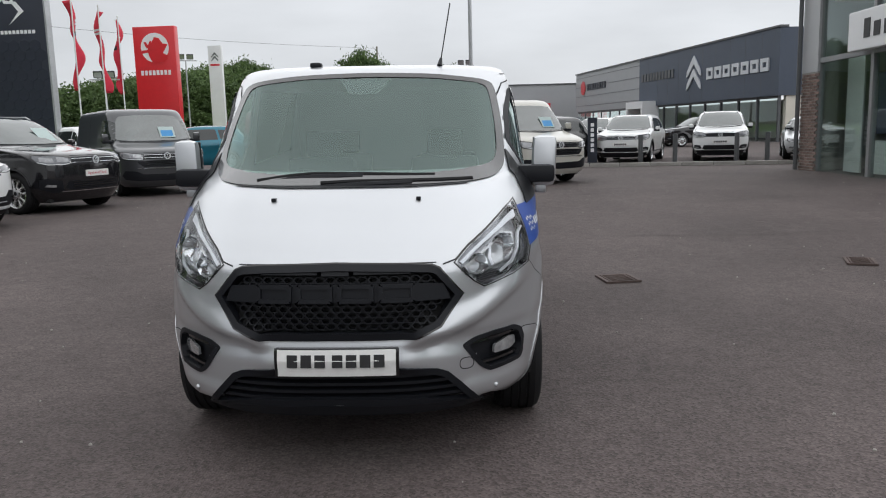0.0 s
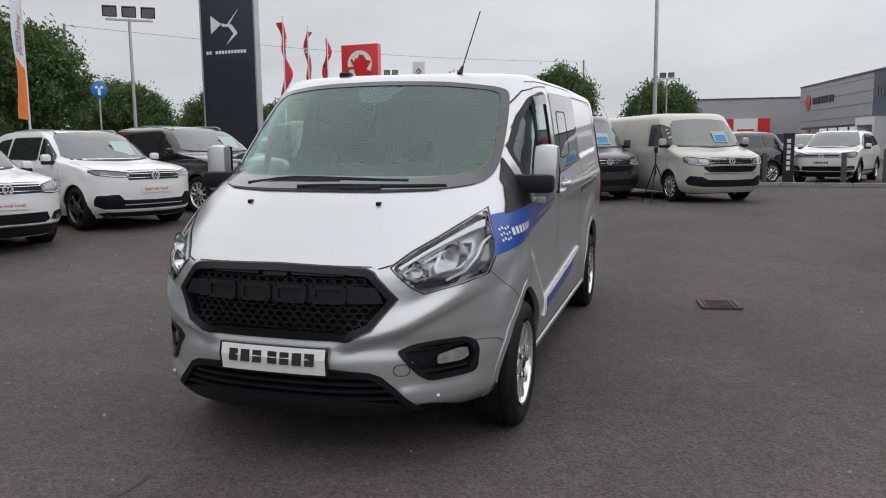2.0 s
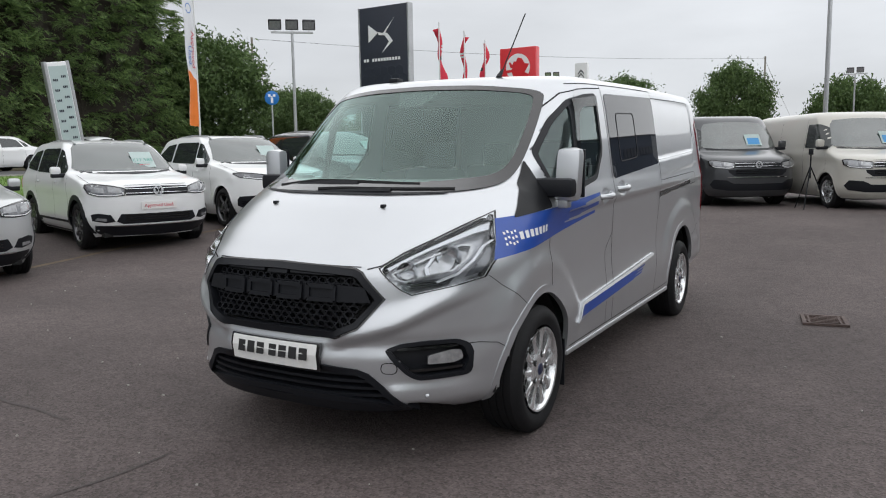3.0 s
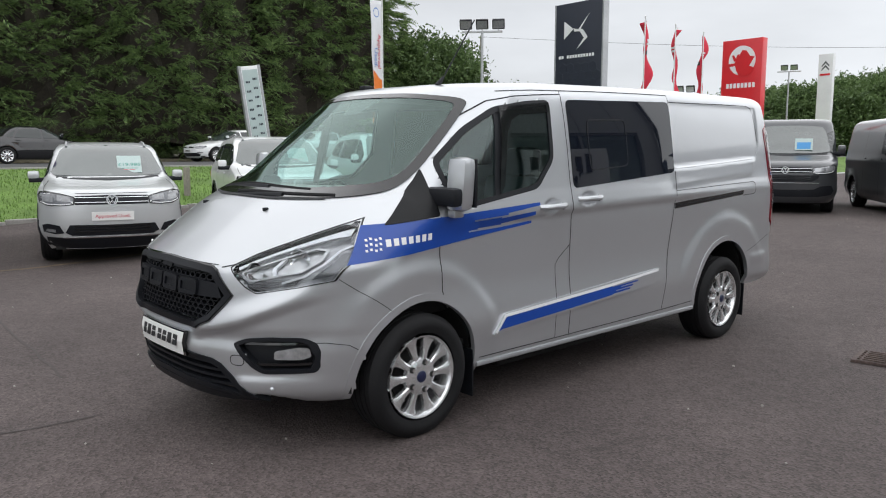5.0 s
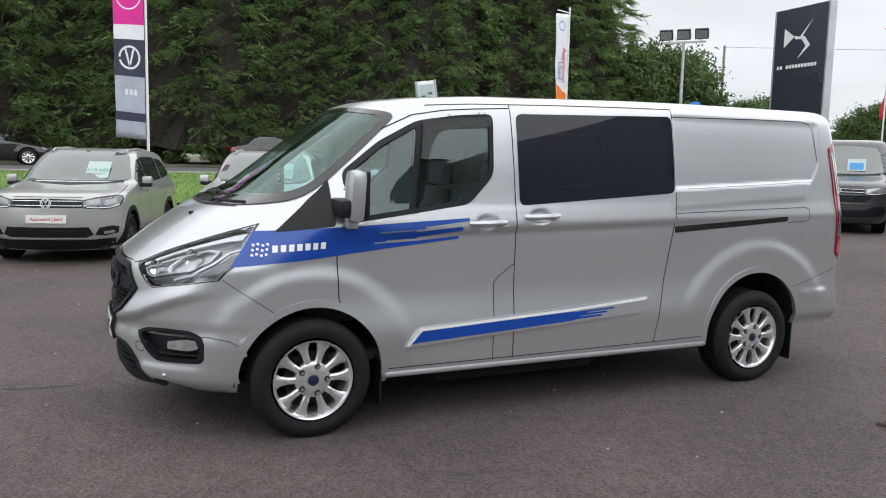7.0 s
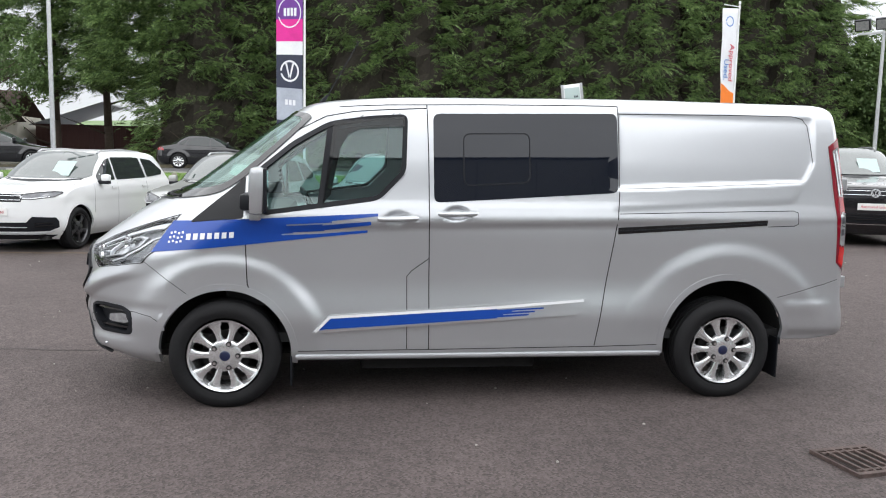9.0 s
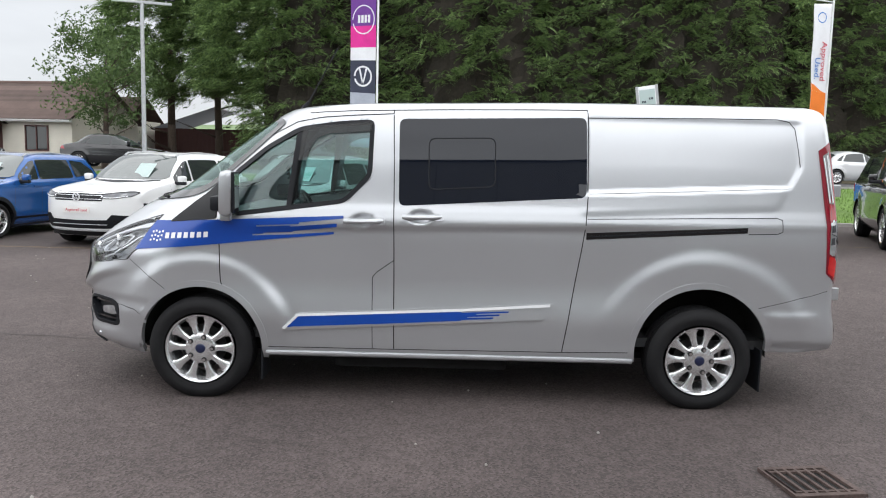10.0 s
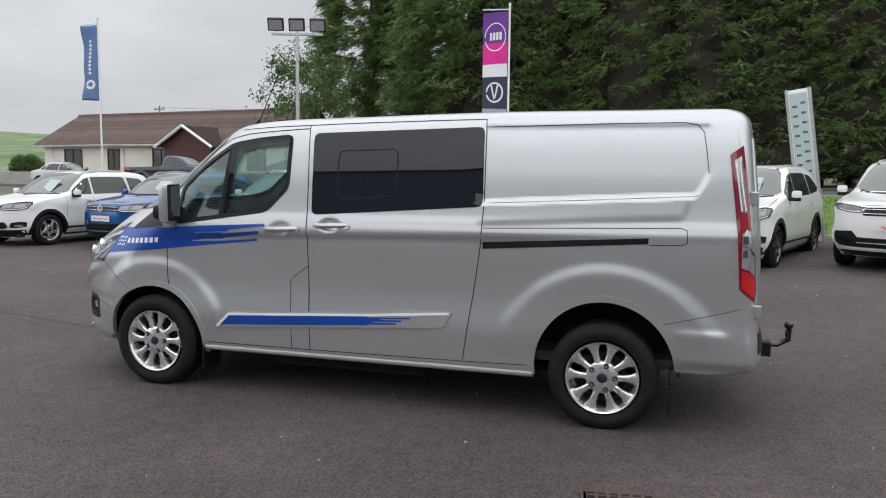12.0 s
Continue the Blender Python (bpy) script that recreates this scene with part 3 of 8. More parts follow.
def hero_shell():
    nose = curve([(0.24, -0.90), (0.29, -0.94), (0.34, -0.975), (0.45, -0.995), (0.55, -1.0), (0.63, -0.985), (0.68, -1.0), (0.75, -1.0),
                  (0.86, -0.99), (0.95, -0.975), (0.985, -0.95), (1.02, -0.905), (1.08, -0.83), (1.14, -0.745), (1.2, -0.66),
                  (1.237, -0.605), (1.283, -0.52), (1.31, -0.46), (1.335, -0.38), (1.413, -0.255), (1.605, 0.0), (1.824, 0.30),
                  (1.93, 0.465), (1.955, 0.56), (1.972, 0.75), (1.985, 1.05), (1.995, 1.5)])
    tail = curve([(0.24, 4.15), (0.33, 4.235), (0.42, 4.262), (0.50, 4.272), (0.60, 4.264), (0.66, 4.252), (0.72, 4.245), (1.0, 4.24), (1.3, 4.225), (1.6, 4.195),
                  (1.8, 4.172), (1.9, 4.155), (1.95, 4.125), (1.98, 4.065), (1.995, 3.93)])
    half = curve([(0.24, 0.86), (0.30, 0.925), (0.36, 0.948), (0.42, 0.952), (0.6, 0.962), (0.75, 0.960), (0.95, 0.964), (1.12, 0.970), (1.2, 0.968),
                  (1.27, 0.955), (1.332, 0.941), (1.6, 0.902), (1.885, 0.848), (1.927, 0.828), (1.957, 0.786), (1.976, 0.71),
                  (1.985, 0.6), (1.995, 0.40)])
    corner = curve([(0.24, 0.8), (1.25, 0.8), (1.34, 0.72), (1.6, 0.56), (1.85, 0.42), (1.95, 0.36), (1.995, 0.3)])
    return Shell(nose, tail, half, corner, rear=0.14, lift=lambda y: 0.042 * smooth(0.5, 2.9, y), dent=hero_dent, relief=hero_relief)


HERO = hero_shell()
# ---- ground: yard, kerb, grass bank, road, far land ----
def lie(x, y):
    """The height of the yard: level round the silver van, rising gently behind it."""
    return 0.28 * smooth(3, 12, y + 0.45 * max(0.0, -x))


def fall(y):
    """How far the road and its bank drop towards the bungalow."""
    return 0.45 * smooth(-8, -26, y)


KERB_X = -12.6
gx = [KERB_X + 0.8 * i for i in range(50)] + [40, 60, 100, 200, 400, 900]
gy = [-600, -200, -80, -40, -20] + [-16 + 0.8 * i for i in range(70)] + [60, 90, 140, 250, 500, 900]
yard = new("ground", mesh_of("ground", [(x, y, lie(x, y)) for y in gy for x in gx],
                             [(j * len(gx) + i, j * len(gx) + i + 1, (j + 1) * len(gx) + i + 1, (j + 1) * len(gx) + i) for j in range(len(gy) - 1) for i in range(len(gx) - 1)], ASPHALT, True))
tagged(yard, "grey-brown worn asphalt yard", "ground", kind="structure")
def strip(name, profile, y0, y1, mat, label, category, n=40):
    """A long sheet along y with the profile (x, z)."""
    ys = [y0 + (y1 - y0) * i / n for i in range(n + 1)]
    k = len(profile)
    verts = [(x, y, z + (lie(KERB_X, y) * max(0.0, 1 - (KERB_X - x) / 4.0) if name == "verge" else 0) - fall(y) * min(1.0, z / 1.04)) for y in ys for x, z in profile]
    faces = [(j * k + i, j * k + i + 1, (j + 1) * k + i + 1, (j + 1) * k + i) for j in range(n) for i in range(k - 1)]
    ob = new(name, mesh_of(name, verts, faces, mat, True))
    return tagged(ob, label, category, kind="structure")


kerb = tagged(new("kerb"), "low concrete kerb along the verge", "kerb", kind="structure")
shared = {}
for i in range(110):
    y = -60 + i * 0.92
    if "kerb_stone" not in shared:
        bm = box(-0.065, 0.065, -0.455, 0.455, -0.05, 0.075, 0.012)
        me = bpy.data.meshes.new("kerb_stone")
        bm.to_mesh(me)
        bm.free()
        me.materials.append(CONCRETE)
        shared["kerb_stone"] = me
    o = new("kerb_stone", shared["kerb_stone"])
    o.parent = kerb
    o.matrix_local = pose(KERB_X, y, lie(KERB_X, y), 0, 0, (i * 37 % 5 - 2) * 0.15)
BANK = [(-12.64, 0.05), (-13.2, 0.10), (-14.3, 0.34), (-15.4, 0.64), (-16.6, 0.90), (-17.8, 1.02), (-18.6, 1.04)]
strip("verge", BANK, -200, 200, GRASS, "bright green mown grass bank", "grass verge", 200)
strip("road", [(-18.6, 0.99), (-22.8, 1.03), (-27.2, 1.03), (-31.5, 0.99)], -300, 500, ROAD, "grey two-lane road behind the bank", "road", 200)
strip("pavement", [(-31.5, 0.99), (-31.5, 1.10), (-33.2, 1.12), (-40, 1.15), (-900, 1.15)], -300, 900, material("rough_ground", (0.085, 0.075, 0.05), 0.95, grain=0.3, scale=8, wear=0.35, wear_scale=0.6), "rough ground under the trees", "ground", 300)
edge = tagged(new("road_edging", part("edging", box(-18.72, -18.56, -9, 200, 0.98, 1.08, 0.02), CONCRETE).data), "pale concrete road edging", "kerb", kind="structure")
bpy.data.objects.remove(bpy.data.objects["edging"])

# grass blades on the bank where the camera passes nearest
def blades():
    rng = np.random.default_rng(3)
    n = 30000
    verts, faces = [], []
    for i in range(n):
        x = -12.7 - 5.4 * rng.random()
        y = -14 + 40 * rng.random()
        z = float(np.interp(-x, [-a for a, _ in BANK], [b for _, b in BANK])) + lie(KERB_X, y) * max(0.0, 1 - (KERB_X - x) / 4.0)
        z -= fall(y) * min(1.0, z / 1.04)
        h, w, a = 0.035 + 0.05 * rng.random(), 0.010, rng.random() * 6.28
        dx, dy = math.cos(a) * w, math.sin(a) * w
        b = len(verts)
        verts += [(x - dx, y - dy, z - 0.005), (x + dx, y + dy, z - 0.005), (x + 0.03 * (rng.random() - 0.5), y + 0.03 * (rng.random() - 0.5), z + h)]
        faces.append((b, b + 1, b + 2))
    return mesh_of("grass", verts, faces, leaf_material("grass_blade", (0.070, 0.135, 0.026), (0.155, 0.25, 0.055)))


tagged(new("grass", blades()), "short green grass blades on the bank", "grass", kind="stuff")

# drains
def drain(x, y, turn, w, d, n):
    t = tagged(new("drain_grate"), "rusted iron drain grate set in the asphalt", "drain", "drain grates")
    # thin black plate paints the shade of the hollow below the slats
    part("pit", box(-w / 2, w / 2, -d / 2, d / 2, 0.004, 0.0075), UNDER, t)
    for a, b, c, e in ((-w / 2 - 0.02, w / 2 + 0.02, -d / 2 - 0.02, -d / 2 + 0.012), (-w / 2 - 0.02, w / 2 + 0.02, d / 2 - 0.012, d / 2 + 0.02)):
        part("frame_bar", box(a, b, c, e, 0.0, 0.022, 0.002), IRON, t)
    for a in (-w / 2 - 0.02, w / 2 - 0.012):
        part("frame_bar", box(a, a + 0.032, -d / 2 + 0.012, d / 2 - 0.012, 0.0, 0.022, 0.002), IRON, t)
    for i in range(n):
        xx = -w / 2 + w * (i + 0.5) / n
        part("slat", box(xx - w / n * 0.5 - 0.008, xx - w / n * 0.5 + 0.008, -d / 2 + 0.012, d / 2 - 0.012, 0.008, 0.022, 0.001), IRON, t)
    for yy in (-0.38 * d, 0.38 * d):
        part("slat", box(-w / 2, w / 2, yy - 0.008, yy + 0.008, 0.008, 0.020), IRON, t)
    t.matrix_world = pose(x, y, lie(x, y), 0, 0, turn)


drain(2.14, 3.51, 98, 0.34, 0.32, 6)
drain(4.9, 4.15, 70, 0.40, 0.26, 6)

# pale specks of grit and small leaves on the yard
rng = random.Random(5)
bm = bmesh.new()
for i in range(420):
    x, y = rng.uniform(-7, 9), rng.uniform(-6, 16)
    s = rng.uniform(0.004, 0.011)
    made = bmesh.ops.create_icosphere(bm, subdivisions=1, radius=s, matrix=pose(x, y, lie(x, y) + s * 0.3, 0, 0, rng.uniform(0, 90)))["verts"]
grit = part("grit", bm, material("pale_grit", (0.30, 0.285, 0.26), 0.8, grain=0.3))
tagged(grit, "scattered pale grit on the asphalt", "grit", kind="stuff")
# a worn ochre line under the noses of the parked row
OCHRE = material("worn_ochre_paint", (0.130, 0.094, 0.058), 0.85, grain=0.45, scale=30, wear=0.4, wear_scale=3)
line = [(u + 0.03 * noise.noise(Vector((v * 3, 0, 0))), v) for u, v in densify([(-6.9, -7.0), (-7.05, 0.4), (-7.55, 4.2), (-7.5, 9.0)], 0.15, False)]
bm = stripe(line, 0.11)
for v in bm.verts:
    v.co.z = lie(v.co.x, v.co.y) + 0.004
tagged(part("bay_line", bm, OCHRE), "worn ochre bay line on the asphalt", "line", kind="structure")
# sealed joints and cracks in the asphalt
for pts in ([(-1.15, -4.2), (-0.72, -2.4), (-0.55, -1.2)], [(-7, -1.2), (-4.2, -0.95), (-1.5, -1.1)], [(4.0, 9.0), (6.4, 9.6), (9.0, 9.5)], [(2.3, 6.2), (4.4, 6.0), (7.6, 6.4)]):
    line = densify(pts, 0.12, False)
    line = [(u + 0.03 * noise.noise(Vector((u * 3, v * 3, 0))), v + 0.03 * noise.noise(Vector((u * 3, v * 3, 7)))) for u, v in line]
    bm = stripe(line, 0.022)
    for v in bm.verts:
        v.co.z = lie(v.co.x, v.co.y) + 0.003
    tagged(part("asphalt_joint", bm, material("bitumen_seal", (0.058, 0.048, 0.046), 0.85, grain=0.3, scale=60)), "dark bitumen joint in the asphalt", "joint", "asphalt joints", "structure")
# ---- the silver van in the middle ----
def wheel(parent, x, y, z, radius, width, rim_r, spokes, sign, rim_mat, cap_mat=None, steer=0.0):
    """A wheel whose face looks along sign * x: tyre, rim with spokes, hub cap."""
    hub = new("wheel")
    hub.parent = parent
    w, r = width, radius
    prof = [(rim_r, -0.10), (rim_r + 0.02, 0.008), (rim_r + 0.05, 0.018), (r - 0.05, 0.02), (r - 0.018, 0.006), (r - 0.004, -0.016)]
    k = 4
    for i in range(k):
        a, b = -0.02 - (w - 0.04) * i / k, -0.02 - (w - 0.04) * (i + 1) / k
        prof += [(r, a), (r, b + 0.012), (r - 0.008, b + 0.010), (r - 0.008, b + 0.002)]
    prof += [(r - 0.004, -w + 0.014), (r - 0.03, -w - 0.01), (rim_r + 0.03, -w), (rim_r, -w + 0.02)]
    part("tyre", lathe(prof, 48), RUBBER, hub, shade=True)
    bm = lathe([(rim_r * 1.0, 0.006), (rim_r * 1.03, 0.012), (rim_r * 0.985, 0.008), (rim_r * 0.93, -0.012), (rim_r * 0.91, -0.07), (rim_r * 0.93, -w + 0.02)], 48)
    for i in range(spokes):
        a = 2 * math.pi * (i + 0.5 + (0.03 if i % 2 else -0.03) * (spokes >= 10)) / spokes
        m = Matrix.Rotation(a, 4, "X")
        if spokes >= 10:
            pts = [(0.055, -0.002, 0.017), (rim_r * 0.50, -0.004, 0.0185), (rim_r * 0.66, -0.006, 0.0195), (rim_r * 0.82, -0.006, 0.027), (rim_r * 0.95, -0.004, 0.046)]
        else:
            pts = [(0.045, 0.0, 0.033), (rim_r * 0.55, -0.004, 0.025), (rim_r * 0.78, -0.005, 0.0285), (rim_r * 0.94, -0.006, 0.051)]
        ring = []
        for d, dx, hw in pts:
            ring.append([bm.verts.new(m @ Vector(p)) for p in ((dx - 0.030, -hw, d), (dx - 0.006, -hw, d), (dx, -hw * 0.55, d), (dx, hw * 0.55, d), (dx - 0.006, hw, d), (dx - 0.030, hw, d))])
        for p, q in zip(ring, ring[1:]):
            for j in range(6):
                bm.faces.new((p[j], p[(j + 1) % 6], q[(j + 1) % 6], q[j]))
    part("rim", lathe([(0.001, 0.002), (rim_r * 0.20, 0.003), (rim_r * 0.40, 0.0), (rim_r * 0.46, -0.007), (rim_r * 0.48, -0.03)], 30, bm), rim_mat, hub, shade=True)
    part("hub_cap", lathe([(0.001, 0.010), (0.024, 0.010), (0.032, 0.006), (0.034, 0.0)], 20), cap_mat or PLASTIC, hub, shade=True)
    for i in range(5):
        a = 2 * math.pi * i / 5
        c, d = rim_r * 0.355 * math.cos(a), rim_r * 0.355 * math.sin(a)
        # flat dark disc round each nut: a recess's shade put into colour
        part("nut_recess", lathe([(0.001, 0.0045), (0.0165, 0.0045), (0.0175, -0.002)], 12), UNDER, hub).matrix_local = pose(0, c, d)
        part("wheel_nut", rod((-0.01, c, d), (0.013, c, d), 0.0105, seg=6), CHROME, hub)
    part("brake_disc", lathe([(0.05, -0.075), (0.15, -0.075), (0.15, -0.1), (0.05, -0.1)], 24), UNDER, hub)
    hub.matrix_local = pose(x, y, z, 0, 0, (0 if sign > 0 else 180) + steer)
    return hub


def arch_liner(sgn, yc, zc, r, x0, x1):
    """The dark half-drum inside a wheel arch, open below."""
    bm = bmesh.new()
    rows = []
    for x, k in ((x0, 1.0), (x0 - 0.05, 1.03), (x1, 1.05), (x1, 0.02)):
        rows.append([bm.verts.new((sgn * x, yc + k * r * math.cos(a), zc + k * r * math.sin(a))) for a in [radians(-4 + 188 * i / 24) for i in range(25)]])
    for a, b in zip(rows, rows[1:]):
        for i in range(24):
            bm.faces.new((a[i], a[i + 1], b[i + 1], b[i]))
    return bm


def steps(a, b, d):
    n = max(1, round((b - a) / d))
    return [a + (b - a) * i / n for i in range(n + 1)]


FRONT_GLASS = [(0.235, 1.238), (0.20, 1.495), (0.42, 1.675), (0.64, 1.800), (0.90, 1.842), (1.118, 1.858), (1.108, 1.506), (0.945, 1.338)]
REAR_GLASS = [(1.296, 1.872), (2.497, 1.906), (2.505, 1.403), (1.304, 1.324)]
SCREEN_HALF = [(0.0, 1.302), (0.35, 1.302), (0.607, 1.306), (0.745, 1.325), (0.792, 1.38), (0.788, 1.58), (0.762, 1.78), (0.735, 1.853), (0.39, 1.887), (0.0, 1.897)]
SCREEN_EDGE = SCREEN_HALF[:-1] + [SCREEN_HALF[-1]] + [(-x, z) for x, z in SCREEN_HALF[-2:0:-1]]
GRILLE_HALF = [(0.0, 0.662), (0.345, 0.661), (0.455, 0.711), (0.55, 0.842), (0.452, 0.957), (0.42, 0.970), (0.31, 0.978), (0.0, 0.984)]
GRILLE_EDGE = GRILLE_HALF + [(-x, z) for x, z in GRILLE_HALF[-2:0:-1]]
HEADLAMP = [(0.520, 0.978), (0.608, 0.889), (0.655, 0.858), (0.796, 0.889), (0.878, 0.917), (0.896, 0.99), (0.884, 1.055), (0.842, 1.158), (0.818, 1.212), (0.757, 1.160), (0.670, 1.094), (0.580, 1.034)]
FOG_SHAPE = [(0.548, 0.602), (0.609, 0.631), (0.70, 0.640), (0.80, 0.636), (0.838, 0.607), (0.858, 0.533), (0.835, 0.455), (0.675, 0.453), (0.636, 0.482)]
FOG = rounded(FOG_SHAPE, 0.018, 3)
INTAKE_HALF = [(0.0, 0.355), (0.377, 0.345), (0.655, 0.300), (0.60, 0.375), (0.488, 0.492), (0.44, 0.512), (0.26, 0.532), (0.0, 0.535)]
INTAKE = INTAKE_HALF + [(-x, z) for x, z in INTAKE_HALF[-2:0:-1]]


def hero_van():
    van = new("crew_van")
    tagged(van, "silver crew van with blue side stripes and black grille on asphalt", "van")
    S = HERO
    fg, rg = inset(FRONT_GLASS, -0.002), inset(REAR_GLASS, 0.012)
    sc, gr, hl = inset(SCREEN_EDGE, 0.012), inset(GRILLE_EDGE, 0.015), inset(HEADLAMP, 0.004)
    it, fo = inset(INTAKE, 0.02), inset(FOG, 0.014)

    def hole(x, y, z):
        ax = abs(x)
        if ax > 0.5 and any(math.hypot(y - yc, z - zc) < r - 0.002 for yc, zc, r in ARCHES):
            return True
        if y > 0.15 and (inside(fg, y, z) or inside(rg, y, z)):
            return True
        if y < 0.75 and z > 1.25 and ax < 0.83 and inside(sc, ax, z):
            return True
        if y < -0.2 and z < 1.25 and (inside(gr, ax, z) or inside(hl, ax, z) or inside(it, ax, z) or inside(fo, ax, z)):
            return True
        return False
    zs = steps(0.24, 1.25, 0.0175) + steps(1.25, 1.335, 0.0085)[1:] + steps(1.335, 1.93, 0.0175)[1:] + steps(1.93, 1.995, 0.0055)[1:]
    skin = body_mesh("body", S, zs, 340, SILVER, hole, front=56)
    for v in skin.vertices:
        x, y, z = v.co
        low = 0.408 + 0.035 * smooth(3.9, 4.25, y) if y > 3.6 else 0.278 + 0.07 * smooth(-0.5, -0.85, y) if abs(x) > 0.6 and y < 0 else 0.300
        v.co.z = max(z, low)
        at = None
        if y > 0.15 and abs(x) > 0.6 and 1.2 < z < 1.95:
            at = nearest(fg if y < 1.2 else rg, y, z, 0.012)
            if at:
                v.co = (math.copysign(S.side(*at), x), *at)
        elif y < 0.75 and abs(x) < 0.95 and z < 1.92:
            for poly in ((sc,) if z > 1.28 else (gr, hl, it, fo)):
                at = at or nearest(poly, abs(x), z, 0.011)
            if at and (z > 1.28 or y < -0.2) and abs(y - S.front(abs(x), z)) < 0.02:
                v.co = (math.copysign(at[0], x) if abs(x) > 0.02 else x, S.front(abs(at[0]), at[1]), at[1])
        for yc, zc, ra in ARCHES:
            r = math.hypot(y - yc, v.co.z - zc)
            if abs(x) > 0.5 and abs(r - ra) < 0.016:
                v.co.y, v.co.z = yc + (y - yc) * ra / r, zc + (v.co.z - zc) * ra / r
                v.co.x = math.copysign(S.side(v.co.y, v.co.z), x)
    part("body", skin, SILVER, van, "silver metallic painted body shell")

    # glazing
    rim = inset(SCREEN_EDGE, -0.004)
    edge = densify(rounded(rim, 0.10, 5), 0.05)
    frit = part("windscreen_surround", lay(band(edge, [(x * 0.945, 1.362 + (z - 1.302) * 0.855) for x, z in edge], 0.004), S, "front", 0.006), GLOSS_BLACK, van, "black printed windscreen border", True)
    part("windscreen", lay(sheet([(x * 0.985, 1.322 + (z - 1.302) * 0.955) for x, z in rounded(rim, 0.10, 5)], 0.07, 0), S, "front", 0.003), SCREEN, van, "green-tinted laminated windscreen", True)
    part("mirror_foot", lay(sheet(rounded([(-0.17, 1.885), (0.17, 1.885), (0.105, 1.81), (0.075, 1.775), (-0.075, 1.775), (-0.105, 1.81)], 0.03), 0.05, 0.0), S, "front", -0.004), DASH, van, "", True)
    for sgn in (1, -1):
        door = part("front_door", lay(stripe(densify([(0.128, 1.205), (0.132, 1.0), (0.141, 0.80), (0.175, 0.70)], 0.04, False), 0.007), S, "side", 0.001, sgn), GAP, van)
        ring = densify(rounded(inset(FRONT_GLASS, -0.012), 0.05), 0.04)
        part("window_seal", lay(band(ring, inset(ring, 0.030), 0.01), S, "side", 0.003, sgn), PLASTIC, door, "", True)
        part("front_quarter_glass", lay(sheet([(0.232, 1.24), (0.20, 1.49), (0.42, 1.67), (0.63, 1.79), (0.575, 1.285)], 0.08, 0), S, "side", -0.006, sgn), DOOR_GLASS, door, "", True)
        part("window_bar", lay(sheet([(0.565, 1.285), (0.605, 1.285), (0.70, 1.815), (0.63, 1.80)], 0.08, 0.02), S, "side", 0.002, sgn), PLASTIC, door, "", True)
        part("door_window", lay(sheet([(0.60, 1.285), (0.69, 1.81), (0.9, 1.84), (1.115, 1.856), (1.105, 1.508), (0.943, 1.342)], 0.08, 0), S, "side", -0.006, sgn), DOOR_GLASS, door, "", True)
        part("wind_deflector", lay(sheet([(0.60, 1.30), (0.67, 1.81), (1.112, 1.853), (1.11, 1.790), (0.83, 1.770), (0.755, 1.735), (0.710, 1.66), (0.650, 1.36)], 0.1, 0.002), S, "side", 0.012, sgn), DEFLECTOR, door, "smoked plastic wind deflector", True)
        part("quarter_panel", lay(sheet(rounded([(-0.205, 1.172), (0.056, 1.392), (0.120, 1.458), (0.119, 1.207)], 0.015), 0.06, 0.006), S, "side", 0.008, sgn), SATIN, van, "black plastic quarter panel below the pillar", True)
        pane = part("rear_side_window", lay(sheet(rounded(inset(REAR_GLASS, -0.006), 0.045), 0.10, 0.005), S, "side", 0.003, sgn), PRIVACY, van, "dark privacy glass", True)
        opener = rounded([(1.481, 1.759), (1.918, 1.771), (1.922, 1.452), (1.486, 1.424)], 0.05, 5)
        part("opening_pane", lay(band(opener, inset(opener, 0.007), 0.002), S, "side", 0.006, sgn), PLASTIC, pane)
        lines = [("sliding_door_gap", [(2.510, 1.962), (2.515, 1.86), (2.520, 1.40), (2.508, 1.19), (2.49, 1.05), (2.39, 0.382)]),
                 ("pillar_gap", [(1.251, 1.930), (1.262, 1.6), (1.272, 1.0), (1.280, 0.372)]),
                 ("sill_gap", [(0.43, 0.366), (1.28, 0.368), (2.39, 0.376), (2.86, 0.385)]),
                 ("filler_flap_gap", [(1.272, 0.961), (1.16, 0.880), (1.132, 0.845), (1.138, 0.372)]),
                 ("front_bumper_gap", [(-0.483, 0.921), (-0.40, 0.862), (-0.29, 0.79), (-0.205, 0.728)]),
                 ("bumper_seam", [(-0.66, 0.604), (-0.55, 0.606), (-0.45, 0.588), (-0.405, 0.560)]),
                 ("rear_bumper_gap", [(3.63, 0.700), (3.80, 0.745), (4.0, 0.795), (4.10, 0.83)]),
                 ("door_frame_gap", [(0.075, 1.47), (0.24, 1.615), (0.40, 1.735), (0.62, 1.845), (0.80, 1.878), (1.0, 1.895), (1.251, 1.910)]),
                 ("roof_gap", [(2.51, 1.962), (2.2, 1.958), (1.6, 1.945), (1.0, 1.925), (0.7, 1.905)]),
                 ("panel_gap", [(2.52, 1.912), (3.3, 1.926), (3.74, 1.929), (3.815, 1.915), (3.852, 1.87), (3.872, 1.75), (3.888, 1.62)]),
                 ("rail_gap", [(2.52, 1.262), (3.2, 1.282), (3.74, 1.297), (3.775, 1.285), (3.78, 1.21), (3.75, 1.195), (3.56, 1.188)])]
